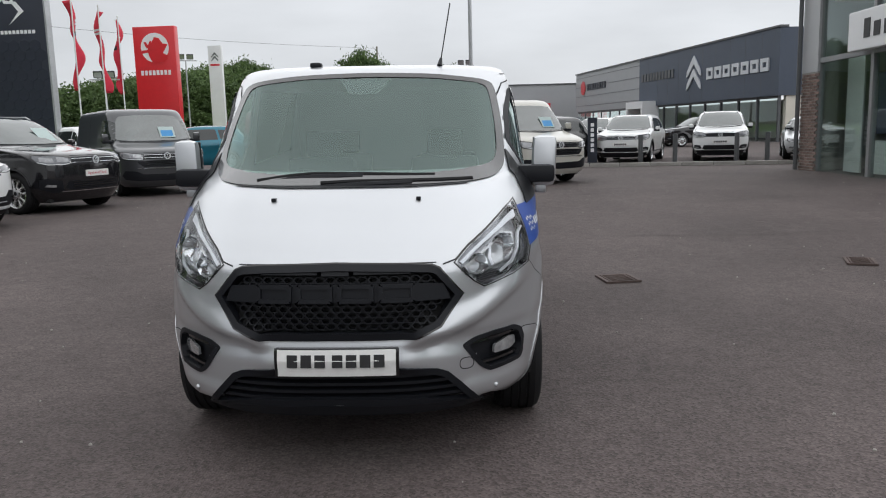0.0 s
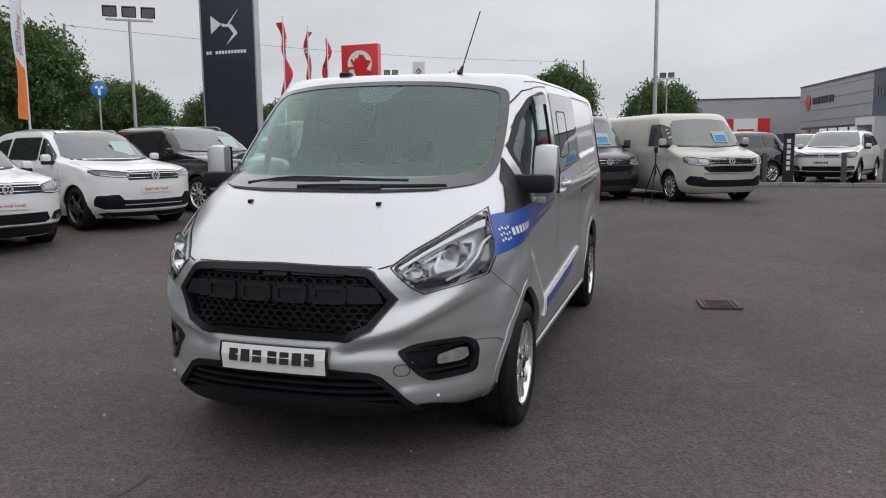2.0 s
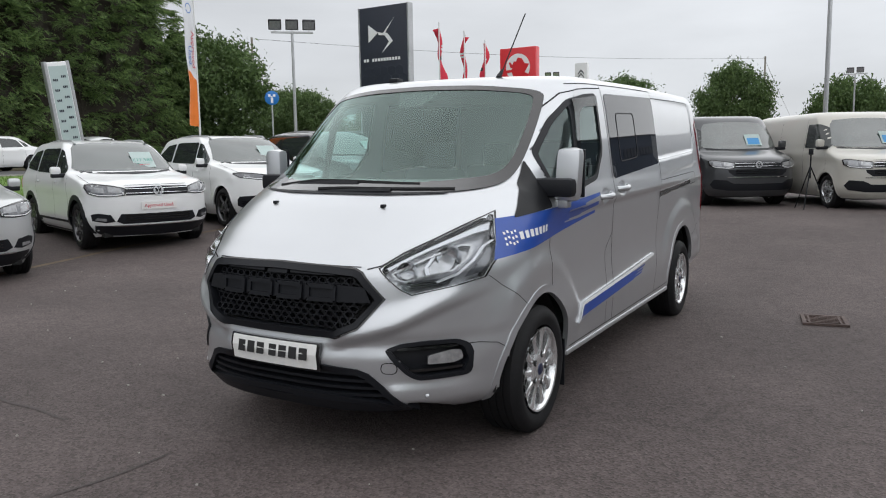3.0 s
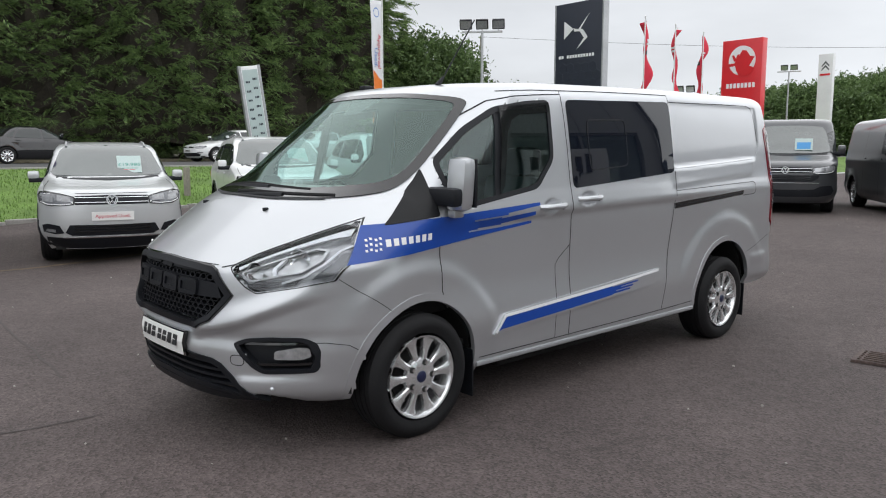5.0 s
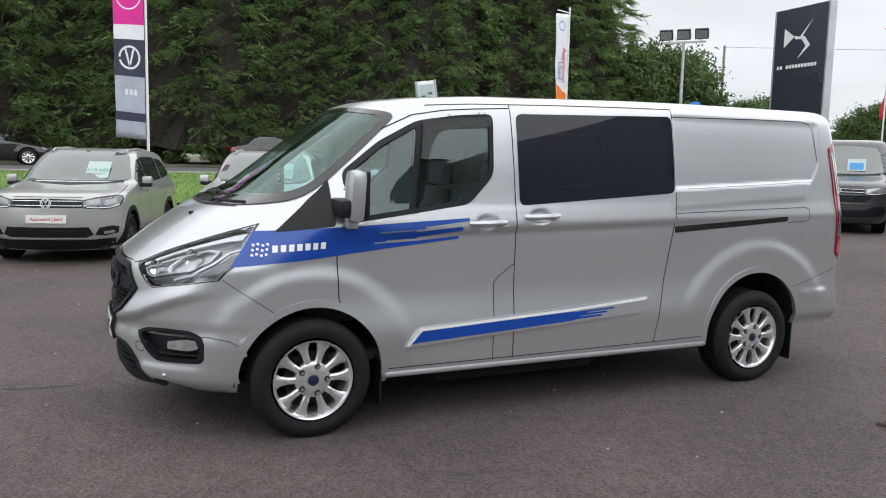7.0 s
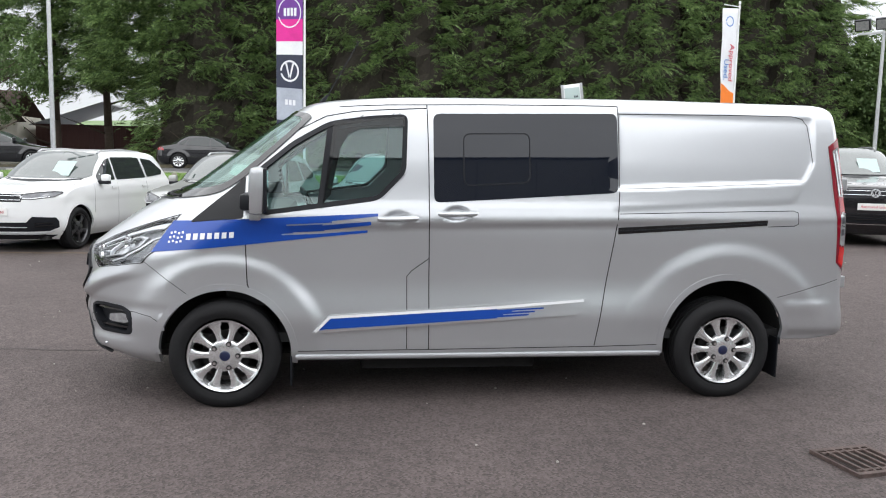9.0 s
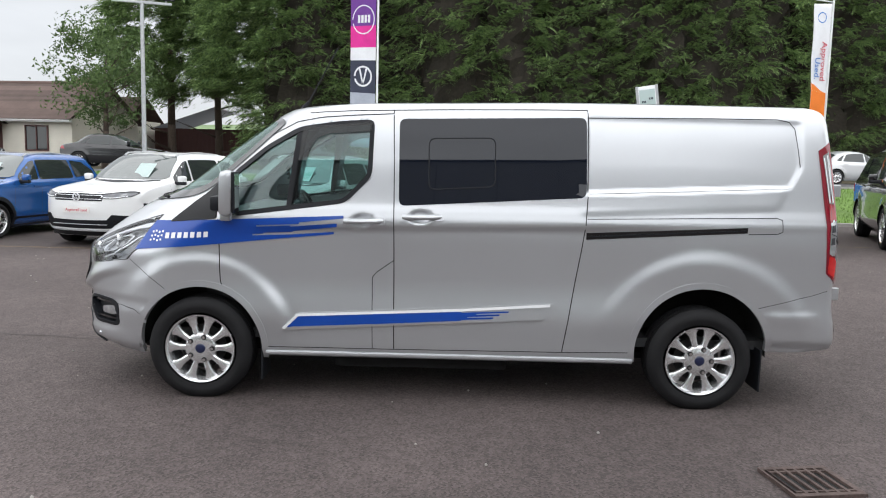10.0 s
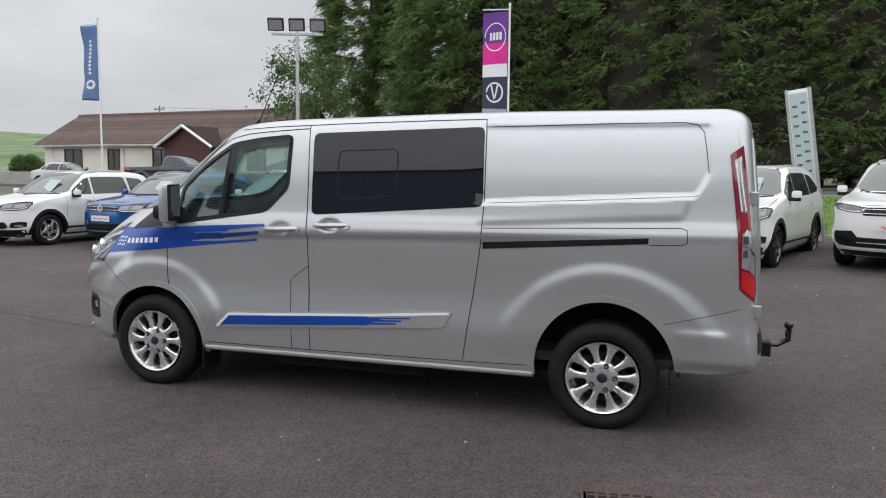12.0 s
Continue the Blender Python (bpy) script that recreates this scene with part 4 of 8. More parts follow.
        for name, pts in lines:
            part(name, lay(stripe(densify(pts, 0.04, False), 0.0065 if "door" in name or "pillar" in name else 0.0035 if "bumper" in name else 0.005), S, "side", 0.0012, sgn), GAP, van)
        part("panel_edge", lay(stripe(densify([(3.893, 1.625), (3.880, 1.575), (3.850, 1.512), (3.81, 1.492), (3.2, 1.460), (2.53, 1.428)], 0.04, False), 0.011, 0.004), S, "side", 0.004, sgn), SILVER, van, "", True)
        track = part("door_track", lay(sheet([(2.518, 1.172), (3.555, 1.232), (3.553, 1.196), (2.518, 1.128)], 0.12, 0.01), S, "side", 0.003, sgn), GLOSS_BLACK, van, "black sliding door track")
        part("track_lip", lay(stripe(densify([(2.52, 1.148), (3.55, 1.212)], 0.1, False), 0.008, 0.004), S, "side", 0.008, sgn), PLASTIC, track)
        # lower moulding with blue film
        mould = part("side_moulding", lay(sheet(rounded([(0.533, 0.484), (0.64, 0.600), (2.325, 0.702), (2.255, 0.594), (1.3, 0.535)], 0.02), 0.12, 0.02), S, "side", 0.013, sgn), SILVER, van, "", True)
        part("blue_stripe", lay(sheet([(0.575, 0.508), (0.655, 0.580), (1.14, 0.606), (1.72, 0.634), (1.72, 0.629), (2.03, 0.645), (2.03, 0.636), (1.82, 0.624), (1.82, 0.618), (1.97, 0.624), (1.97, 0.614), (1.76, 0.602), (1.76, 0.597), (1.93, 0.604), (1.93, 0.594), (1.72, 0.582), (1.72, 0.577), (1.14, 0.541), (0.62, 0.512)], 0.2, 0.0), S, "side", 0.0155, sgn), BLUE_FILM, mould, "bright blue film", True)
        part("stripe_edge", lay(stripe(densify([(0.555, 0.500), (0.645, 0.588), (1.14, 0.614), (1.72, 0.645), (2.30, 0.688)], 0.05, False), 0.017, 0.003), S, "side", 0.017, sgn), WHITE_FILM, van)
        film = part("blue_stripe", lay(sheet([(-0.44, 0.987), (-0.312, 1.175), (0.114, 1.201), (0.5, 1.222), (0.943, 1.246), (0.943, 1.228), (0.656, 1.197), (0.656, 1.186), (0.38, 1.172), (0.38, 1.164), (0.60, 1.176), (0.60, 1.17), (0.9, 1.195), (0.9, 1.175), (0.612, 1.139), (0.612, 1.132), (0.42, 1.122), (0.42, 1.116), (0.35, 1.112), (0.35, 1.104), (0.60, 1.116), (0.879, 1.139), (0.879, 1.124), (0.5, 1.085), (0.111, 1.041)], 0.05, 0.0), S, "side", 0.0045, sgn), BLUE_FILM, van, "bright blue film with white chequer and bars", True)
        for i in range(7):
            y0 = -0.225 + i * 0.043
            zc = 1.088 + 0.07 * (y0 + 0.19)
            part("lettering_bar", lay(sheet([(y0, zc - 0.019), (y0 + 0.003, zc + 0.017), (y0 + 0.031, zc + 0.019), (y0 + 0.028, zc - 0.017)], 0.1, 0), S, "side", 0.0065, sgn), WHITE_FILM, film)
        for i in range(12):
            y0, z0 = -0.335 + 0.024 * (i % 4) + 0.006 * (i // 4), 1.045 + 0.026 * (i // 4) + 0.006 * (i % 2)
            part("chequer", lay(sheet([(y0, z0), (y0, z0 + 0.012), (y0 + 0.013, z0 + 0.012), (y0 + 0.013, z0)], 0.1, 0), S, "side", 0.0065, sgn), WHITE_FILM, film)
        # handles
        for ya, za in HANDLES:
            d = (0.004, 0.026, 0.036, 0.039, 0.039, 0.036, 0.026, 0.004)
            bm = tube([(sgn * (S.side(ya - 0.125 + 0.25 * i / 7, za, False) + d[i] - 0.012), ya - 0.125 + 0.25 * i / 7, za + 0.006 * i / 7) for i in range(8)], 0.0175, 10)
            h = part("door_handle", bm, SILVER, van, "", True)
            part("handle_mount", lay(sheet(rounded([(ya + 0.08, za - 0.022), (ya + 0.08, za + 0.026), (ya + 0.135, za + 0.026), (ya + 0.135, za - 0.020)], 0.012), 0.04, 0.012), S, "side", 0.012, sgn), SILVER, h, "", True)
        # wheel arches
        for yc, zc, ra in ARCHES:
            a0 = 3 if yc > 1 else -9
            ang = [radians(a0 + (189 - a0) * i / 40) for i in range(41)]
            lip = [(yc + (ra + 0.030) * math.cos(a), zc + (ra + 0.030) * math.sin(a)) for a in ang]
            low = [(yc + (ra - 0.012) * math.cos(a), zc + (ra - 0.012) * math.sin(a)) for a in ang]
            part("arch_lip", lay(band(lip, low, 0.03, False), S, "side", 0.003, sgn), SILVER, van, "", True)
            part("arch_liner", arch_liner(sgn, yc, zc, ra + 0.005, 0.90, 0.52), UNDER, van, "", True)
            part("mud_flap", box(sgn * 0.72, sgn * 0.945, yc + 0.40, yc + 0.412, 0.14, 0.42, 0.003, m=None), PLASTIC, van, "black rubber mud flap")
            wheel(van, sgn * 0.955, yc, 0.343, 0.343, 0.215, 0.222, 10, sgn, ALLOY, CAP_BLUE)
        # sill
        part("sill", box(sgn * 0.90, sgn * 0.952, 0.43, 2.86, 0.312, 0.342, 0.010), SILVER, van)
        # headlamps
        lamp = new("headlamp")
        lamp.parent = van
        part("bezel", lay(band(inset(densify(HEADLAMP, 0.03), -0.003), inset(densify(HEADLAMP, 0.03), 0.002), 0.05), S, "front", 0.003, sgn), GLOSS_BLACK, lamp, "", True)
        part("housing", lay(sheet(HEADLAMP, 0.04, 0.0), S, "front", -0.060, sgn), LAMP_BRIGHT, lamp, "", True)
        cluster = [(0.572, 0.962), (0.62, 0.998), (0.70, 1.042), (0.775, 1.082), (0.815, 1.074), (0.822, 1.02), (0.792, 0.962), (0.70, 0.932), (0.63, 0.912), (0.594, 0.928)]
        part("reflector_plate", lay(sheet(cluster, 0.04, 0.0), S, "front", -0.046, sgn), LAMP_GREY, lamp, "", True)
        part("light_guide", lay(band(densify(cluster, 0.03), inset(densify(cluster, 0.03), 0.009), 0.025), S, "front", -0.018, sgn), LAMP_GREY, lamp, "", True)
        for cx, cz, r in ((0.636, 0.958, 0.050), (0.757, 1.016, 0.060)):
            y = S.front(cx, cz)
            bm = lathe([(0.002, 0.0), (r * 0.5, 0.004), (r * 0.62, 0.014), (r * 0.8, 0.03), (r, 0.05)], 24)
            bmesh.ops.transform(bm, matrix=pose(sgn * (cx - 0.03), y + 0.055, cz, 0, 0, -90 + sgn * 25), verts=bm.verts)
            part("reflector", bm, CHROME, lamp, "", True)
            bm = bmesh.new()
            bmesh.ops.create_uvsphere(bm, u_segments=18, v_segments=10, radius=r * 0.50, matrix=pose(sgn * (cx - 0.028), y + 0.055, cz))
            part("projector_lens", bm, CLEAR, lamp, "", True)
        part("divider", lay(stripe(densify([(0.700, 1.045), (0.694, 0.990), (0.716, 0.938)], 0.02, False), 0.013, 0.02), S, "front", -0.022, sgn), SIGN_SILVER, lamp, "", True)
        part("light_bar", lay(sheet([(0.548, 0.984), (0.60, 1.022), (0.68, 1.075), (0.745, 1.118), (0.795, 1.152), (0.826, 1.166), (0.834, 1.132), (0.795, 1.120), (0.735, 1.088), (0.66, 1.045), (0.60, 1.006), (0.562, 0.972)], 0.03, 0.012), S, "front", -0.010, sgn), SIGN_SILVER, lamp, "", True)
        part("light_strip", lay(stripe(densify([(0.866, 1.086), (0.846, 1.062), (0.836, 1.0), (0.806, 0.942), (0.74, 0.908)], 0.02, False), 0.010, 0.012), S, "front", -0.012, sgn), SIGN_SILVER, lamp, "", True)
        part("side_panel", lay(sheet([(0.826, 0.925), (0.872, 0.94), (0.886, 0.99), (0.875, 1.05), (0.860, 1.05), (0.852, 0.99)], 0.03, 0.0), S, "front", -0.016, sgn), LAMP_DARK, lamp, "", True)
        part("lower_trim", lay(sheet([(0.605, 0.902), (0.655, 0.872), (0.78, 0.898), (0.80, 0.930), (0.70, 0.922), (0.63, 0.902)], 0.04, 0.02), S, "front", -0.022, sgn), LAMP_DARK, lamp, "", True)
        for k in range(3):
            part("trim_rib", lay(stripe(densify([(0.635, 0.884 + 0.009 * k), (0.72, 0.892 + 0.010 * k), (0.785, 0.904 + 0.010 * k)], 0.03, False), 0.003, 0.004), S, "front", -0.019, sgn), GLOSS_BLACK, lamp)
        part("light_tip", lay(sheet([(0.868, 1.085), (0.842, 1.155), (0.819, 1.204), (0.795, 1.180), (0.834, 1.172), (0.846, 1.11)], 0.03, 0.0), S, "front", -0.008, sgn), LAMP_DARK, lamp, "", True)
        part("lens", lay(sheet(inset(HEADLAMP, 0.004), 0.04, 0.0), S, "front", 0.0045, sgn), CLEAR, lamp, "clear plastic headlamp cover", True)
        # fog lamps
        fog = part("fog_lamp", lay(band(densify(FOG, 0.03), inset(densify(FOG, 0.03), 0.020), 0.06), S, "front", 0.006, sgn), PLASTIC, van, "black fog lamp surround", True)
        part("fog_bezel", lay(sheet(inset(FOG, 0.006), 0.04, 0.0), S, "front", -0.048, sgn), PLASTIC, fog, "", True)
        part("fog_lens", lay(sheet(rounded([(0.715, 0.520), (0.718, 0.566), (0.79, 0.585), (0.822, 0.578), (0.828, 0.532), (0.80, 0.516)], 0.010), 0.03, 0.012), S, "front", -0.020, sgn), LAMP_GREY, fog, "", True)
        for z0, x0 in ((0.490, 0.655), (0.598, 0.60)):
            part("fog_bar", lay(sheet([(x0, z0), (0.82, z0), (0.83, z0 + 0.012), (x0 - 0.01, z0 + 0.012)], 0.05, 0.02), S, "front", -0.012, sgn), GLOSS_BLACK, fog)
        bm = bmesh.new()
        bmesh.ops.create_uvsphere(bm, u_segments=12, v_segments=8, radius=0.012, matrix=pose(sgn * 0.707, S.front(0.707, 0.375), 0.375))
        part("parking_sensor", bm, SILVER, van)
        # door mirrors
        mir = new("door_mirror")
        mir.parent = van
        bm = box(sgn * 0.965, sgn * 1.105, 0.160, 0.255, 1.235, 1.525, 0.042)
        for v in bm.verts:
            v.co.y += 0.05 * (abs(v.co.x) - 1.03) + 0.14 * (v.co.z - 1.37) * 0.3
            if v.co.z < 1.36:
                v.co.x -= sgn * 0.10 * (1.36 - v.co.z)
        part("housing", bm, SILVER, mir, "silver mirror housing", True)
        part("mirror_frame", box(sgn * 0.972, sgn * 1.100, 0.252, 0.270, 1.255, 1.515, 0.006), PLASTIC, mir, "black mirror frame", True)
        part("mirror_glass", box(sgn * 0.985, sgn * 1.092, 0.269, 0.274, 1.285, 1.505, 0.002), DARK_MIRROR, mir)
        bm = box(sgn * 0.84, sgn * 1.085, 0.108, 0.235, 1.262, 1.362, 0.028)
        part("arm", bm, PLASTIC, mir, "black mirror arm", True)
        part("indicator", box(sgn * 0.98, sgn * 1.04, 0.16, 0.23, 1.20, 1.245, 0.012), STEEL, mir, "", True)
        # tail lamps
        tl = [(4.000, 1.735), (4.072, 1.790), (4.098, 1.60), (4.135, 1.26), (4.162, 1.14), (4.176, 0.92), (4.170, 0.862), (4.080, 0.945), (4.060, 1.25), (4.030, 1.50)]
        rl = part("tail_lamp", lay(sheet(tl, 0.05, 0.02), S, "side", 0.006, sgn), DEEP_RED, van, "tall red tail lamp with clear middle", True)
        part("clear_section", lay(sheet([(4.026, 1.700), (4.062, 1.730), (4.082, 1.58), (4.104, 1.395), (4.072, 1.400), (4.050, 1.55)], 0.05, 0.0), S, "side", 0.0085, sgn), LAMP_GREY, rl, "clear ribbed strip", True)
        for k in (0.0, 0.018):
            part("light_strip", lay(stripe(densify([(4.036 + k, 1.69 + k), (4.058 + k, 1.54), (4.078 + k, 1.405)], 0.05, False), 0.006, 0.002), S, "side", 0.010, sgn), WHITE_FILM, rl)
        part("red_section", lay(sheet([(4.074, 1.392), (4.104, 1.390), (4.116, 1.30), (4.080, 1.285)], 0.05, 0.0), S, "side", 0.0085, sgn), RED_LENS, rl, "", True)
        part("clear_section", lay(sheet([(4.084, 1.275), (4.124, 1.290), (4.150, 1.18), (4.160, 1.02), (4.125, 1.06), (4.088, 1.075)], 0.05, 0.0), S, "side", 0.0085, sgn), LAMP_GREY, rl, "clear lens with dark bulbs", True)
        for z0 in (1.235, 1.155):
            part("bulb_recess", lay(sheet([(4.092, z0 - 0.022), (4.092, z0 + 0.022), (4.112, z0 + 0.026), (4.116, z0 - 0.018)], 0.03, 0.0), S, "side", 0.0105, sgn), LAMP_DARK, rl)
        part("lens_rib", lay(stripe(densify([(4.090, 1.205), (4.125, 1.190), (4.156, 1.135)], 0.03, False), 0.005, 0.002), S, "side", 0.0105, sgn), LAMP_DARK, rl)
        part("red_section", lay(sheet([(4.090, 1.062), (4.125, 1.048), (4.162, 1.004), (4.168, 0.885), (4.088, 0.955)], 0.05, 0.0), S, "side", 0.0085, sgn), BRIGHT_RED_LENS, rl, "", True)
        for z in (0.80, 1.48):
            part("door_hinge", box(sgn * 0.84, sgn * 0.875, S.back(0.84, z) - 0.02, S.back(0.84, z) + 0.03, z - 0.04, z + 0.04, 0.006), SILVER, van)
        part("rear_door", lay(sheet([(0.02 * sgn, 0.74), (0.02 * sgn, 1.88), (0.68 * sgn, 1.84), (0.76 * sgn, 1.5), (0.80 * sgn, 0.74)], 0.2, 0.01), S, "back", 0.006), SILVER, van, "", True)
        part("seat", seat_mesh(), CLOTH, van).matrix_local = pose(sgn * 0.44, 0.98, 0.62)
        part("back_seat", seat_mesh(), CLOTH, van).matrix_local = pose(sgn * 0.44, 2.0, 0.62)
        part("washer_jet", box(sgn * 0.349 - 0.011, sgn * 0.349 + 0.011, -0.592, -0.565, 1.232, 1.25, 0.004), PLASTIC, van)
    # front end
    grille = part("grille", lay(band(densify(GRILLE_EDGE, 0.03), inset(densify(GRILLE_EDGE, 0.03), 0.026), 0.05), S, "front", 0.012), PLASTIC, van, "black mesh grille with raised blocks", True)
    part("grille_rim", lay(band(inset(densify(GRILLE_EDGE, 0.03), -0.008), inset(densify(GRILLE_EDGE, 0.03), 0.006), 0.02), S, "front", 0.006), GLOSS_BLACK, grille, "", True)
    part("backing", lay(sheet(GRILLE_EDGE, 0.08, 0.0), S, "front", -0.06), UNDER, grille)
    bm = bmesh.new()
    cw, ch = 0.047, 0.030
    for row in range(12):
        zc = 0.690 + row * ch * 0.86
        if 0.825 < zc < 0.885:
            continue
        for col in range(-12, 13):
            xc = (col + (0.5 if row % 2 else 0.0)) * cw
            if not inside(inset(GRILLE_EDGE, 0.04), xc, zc):
                continue
            hexo = [(xc + cw * 0.56 * math.cos(radians(a)), zc + ch * 0.60 * math.sin(radians(a))) for a in (0, 60, 120, 180, 240, 300)]
            hexi = [(xc + (x - xc) * 0.74, zc + (z - zc) * 0.72) for x, z in hexo]
            rows = [[bm.verts.new((x, z, w)) for x, z in pts] for pts, w in ((hexo, 0), (hexi, 0), (hexi, -0.025))]
            for a, b in zip(rows, rows[1:]):
                for i in range(6):
                    bm.faces.new((a[i], a[(i + 1) % 6], b[(i + 1) % 6], b[i]))
    tagged(part("honeycomb", lay(bm, S, "front", -0.015), PLASTIC, grille), "fine black honeycomb mesh", kind="stuff")
    part("cross_bar", lay(sheet([(-0.50, 0.825), (-0.47, 0.895), (-0.33, 0.905), (0.33, 0.905), (0.47, 0.895), (0.50, 0.825)], 0.06, 0.03), S, "front", 0.006), PLASTIC, grille, "", True)
    for i in range(4):
        x0 = -0.345 + i * 0.178
        blk = rounded([(x0, 0.823), (x0, 0.905), (x0 + 0.156, 0.905), (x0 + 0.156, 0.823)], 0.012)
        b = part("raised_block", lay(band(densify(blk, 0.04), inset(densify(blk, 0.04), 0.020), 0.02), S, "front", 0.020), PLASTIC, grille, "", True)
        part("block_face", lay(sheet(inset(blk, 0.018), 0.05, 0.0), S, "front", 0.010), PLASTIC, b, "", True)
    for x0, x1, z0, z1 in ((-0.33, -0.08, 0.945, 0.962), (0.08, 0.33, 0.945, 0.962), (-0.29, -0.03, 0.672, 0.690), (0.03, 0.29, 0.672, 0.690), (-0.06, 0.06, 0.94, 0.966), (-0.028, 0.028, 0.67, 0.692)):
        part("grille_bar", lay(sheet([(x0, z0), (x0, z1), (x1, z1), (x1, z0)], 0.06, 0.02), S, "front", 0.004), PLASTIC, grille, "", True)
    intake = part("lower_intake", lay(band(densify(INTAKE, 0.03), inset(densify(INTAKE, 0.03), 0.03), 0.03), S, "front", 0.006), PLASTIC, van, "black plastic lower intake", True)
    part("intake_backing", lay(sheet(INTAKE, 0.06, 0.0), S, "front", -0.05), PLASTIC, intake)
    for i, z in enumerate((0.375, 0.41, 0.445, 0.48)):
        h = 0.56 - 0.5 * (z - 0.355)
        part("intake_slat", lay(sheet([(-h, z), (-h + 0.02, z + 0.014), (h - 0.02, z + 0.014), (h, z)], 0.07, 0.05), S, "front", -0.006), PLASTIC, intake, "", True)
    part("front_lip", lay(sheet([(-0.60, 0.310), (-0.5, 0.350), (0.5, 0.350), (0.60, 0.310), (0.5, 0.302), (-0.5, 0.302)], 0.06, 0.02), S, "front", 0.008), PLASTIC, van, "", True)
    plate = part("number_plate", lay(sheet(rounded([(-0.272, 0.508), (-0.272, 0.630), (0.272, 0.630), (0.272, 0.508)], 0.01), 0.09, 0.016), S, "front", 0.022), GLOSS_BLACK, van, "white plate in a black holder with plain black bars", True)
    part("plate_face", lay(sheet([(-0.258, 0.519), (-0.258, 0.619), (0.258, 0.619), (0.258, 0.519)], 0.09, 0.0), S, "front", 0.0245), PLATE_WHITE, plate)
    for i in range(7):
        x0 = -0.215 + i * 0.0605 + (0.016 if i > 2 else 0)
        part("plate_bar", lay(sheet([(x0, 0.546), (x0, 0.594), (x0 + 0.046, 0.594), (x0 + 0.046, 0.546)], 0.1, 0.0), S, "front", 0.0265), INK, plate)
    part("tow_eye_cover", lay(band(rounded([(0.545, 0.49), (0.535, 0.515), (0.545, 0.545), (0.595, 0.545), (0.607, 0.515), (0.595, 0.487)], 0.02), inset(rounded([(0.545, 0.49), (0.535, 0.515), (0.545, 0.545), (0.595, 0.545), (0.607, 0.515), (0.595, 0.487)], 0.02), 0.004), 0.0), S, "front", 0.001), GAP, van)
    part("bonnet_gap", lay(stripe(densify([(-0.79, 1.19), (-0.757, 1.166), (-0.670, 1.10), (-0.580, 1.04), (-0.525, 0.99), (-0.47, 0.975)], 0.03, False), 0.006), S, "front", 0.001), GAP, van)
    part("bonnet_gap", lay(stripe(densify([(0.79, 1.19), (0.757, 1.166), (0.670, 1.10), (0.580, 1.04), (0.525, 0.99), (0.47, 0.975)], 0.03, False), 0.006), S, "front", 0.001), GAP, van)
    part("bonnet_edge", lay(stripe(densify([(-0.44, 0.984), (0, 0.992), (0.44, 0.984)], 0.05, False), 0.004), S, "front", 0.001), GAP, van)
    # wipers and scuttle
    for x0, x1, za, zm, zb in ((-0.48, 0.42, 1.322, 1.352, 1.340), (-0.14, 0.61, 1.312, 1.318, 1.318)):
        line = curve([(x0, za), (0.4 * x0 + 0.6 * x1 - 0.25, zm), (x1, zb)])
        pts = [(x0 + (x1 - x0) * i / 10, line(x0 + (x1 - x0) * i / 10)) for i in range(11)]
        w = part("wiper", tube([(x, S.front(x, z) - 0.016, z) for x, z in pts], 0.012, 6), RUBBER, van, "black wiper arm and blade")
        part("wiper_arm", tube([(x, S.front(x, z) - 0.030 - 0.012 * math.sin(3.14 * i / 6), z - 0.020 + 0.012 * i / 6) for i, (x, z) in enumerate(pts[:7])], 0.015, 6), PLASTIC, w)
    part("scuttle", lay(sheet([(-0.60, 1.296), (-0.5, 1.325), (0.5, 1.325), (0.60, 1.296), (0.3, 1.288), (-0.3, 1.288)], 0.07, 0.0), S, "front", 0.006), PLASTIC, van, "", True)
    # roof fittings
    part("aerial", tube([(0.43, 0.60, 1.95), (0.443, 0.64, 2.03), (0.495, 0.83, 2.36)], 0.004, 6, rod((0.43, 0.58, 1.95), (0.438, 0.62, 2.0), 0.018, 0.008)), PLASTIC, van, "thin black whip aerial")
    part("roof_sensor", box(-0.37, -0.30, 0.575, 0.65, 1.95, 1.985, 0.014), PLASTIC, van, "", True)
    # cabin
    part("dashboard", box(-0.80, 0.80, -0.02, 0.36, 0.62, 1.235, 0.06), DASH, van, "dark grey dashboard", True)
    bm = bmesh.new()
    for i in range(24):
        a, b = 2 * math.pi * i / 24, 2 * math.pi * (i + 1) / 24
        rod((0.19 * math.cos(a), 0.19 * math.sin(a), 0), (0.19 * math.cos(b), 0.19 * math.sin(b), 0), 0.015, seg=6, bm=bm)
    box(-0.17, 0.17, -0.025, 0.025, -0.015, 0.01, 0.005, bm)
    box(-0.03, 0.03, -0.17, 0.0, -0.015, 0.01, 0.005, bm)
    bmesh.ops.transform(bm, matrix=pose(-0.40, 0.50, 1.16, -62), verts=bm.verts)
    part("steering_wheel", bm, PLASTIC, van, "", True)
    # wide pan added to keep light off the ground underneath
    part("floor_pan", box(-0.87, 0.87, 0.47, 2.84, 0.29, 0.33, 0.0), UNDER, van)
    part("cabin_floor", box(-0.84, 0.84, -0.2, 4.0, 0.40, 0.46, 0.0), DASH, van)
    part("bulkhead", box(-0.84, 0.84, 2.46, 2.50, 0.46, 1.90, 0.0), PALE_TRIM, van)
    part("underbody", box(-0.62, 0.62, -0.50, 3.55, 0.26, 0.31, 0.02), UNDER, van)
    # tank to subframe: added low down to block light under the van
    part("fuel_tank", box(-0.10, 0.72, 0.85, 2.05, 0.175, 0.292, 0.03), UNDER, van)
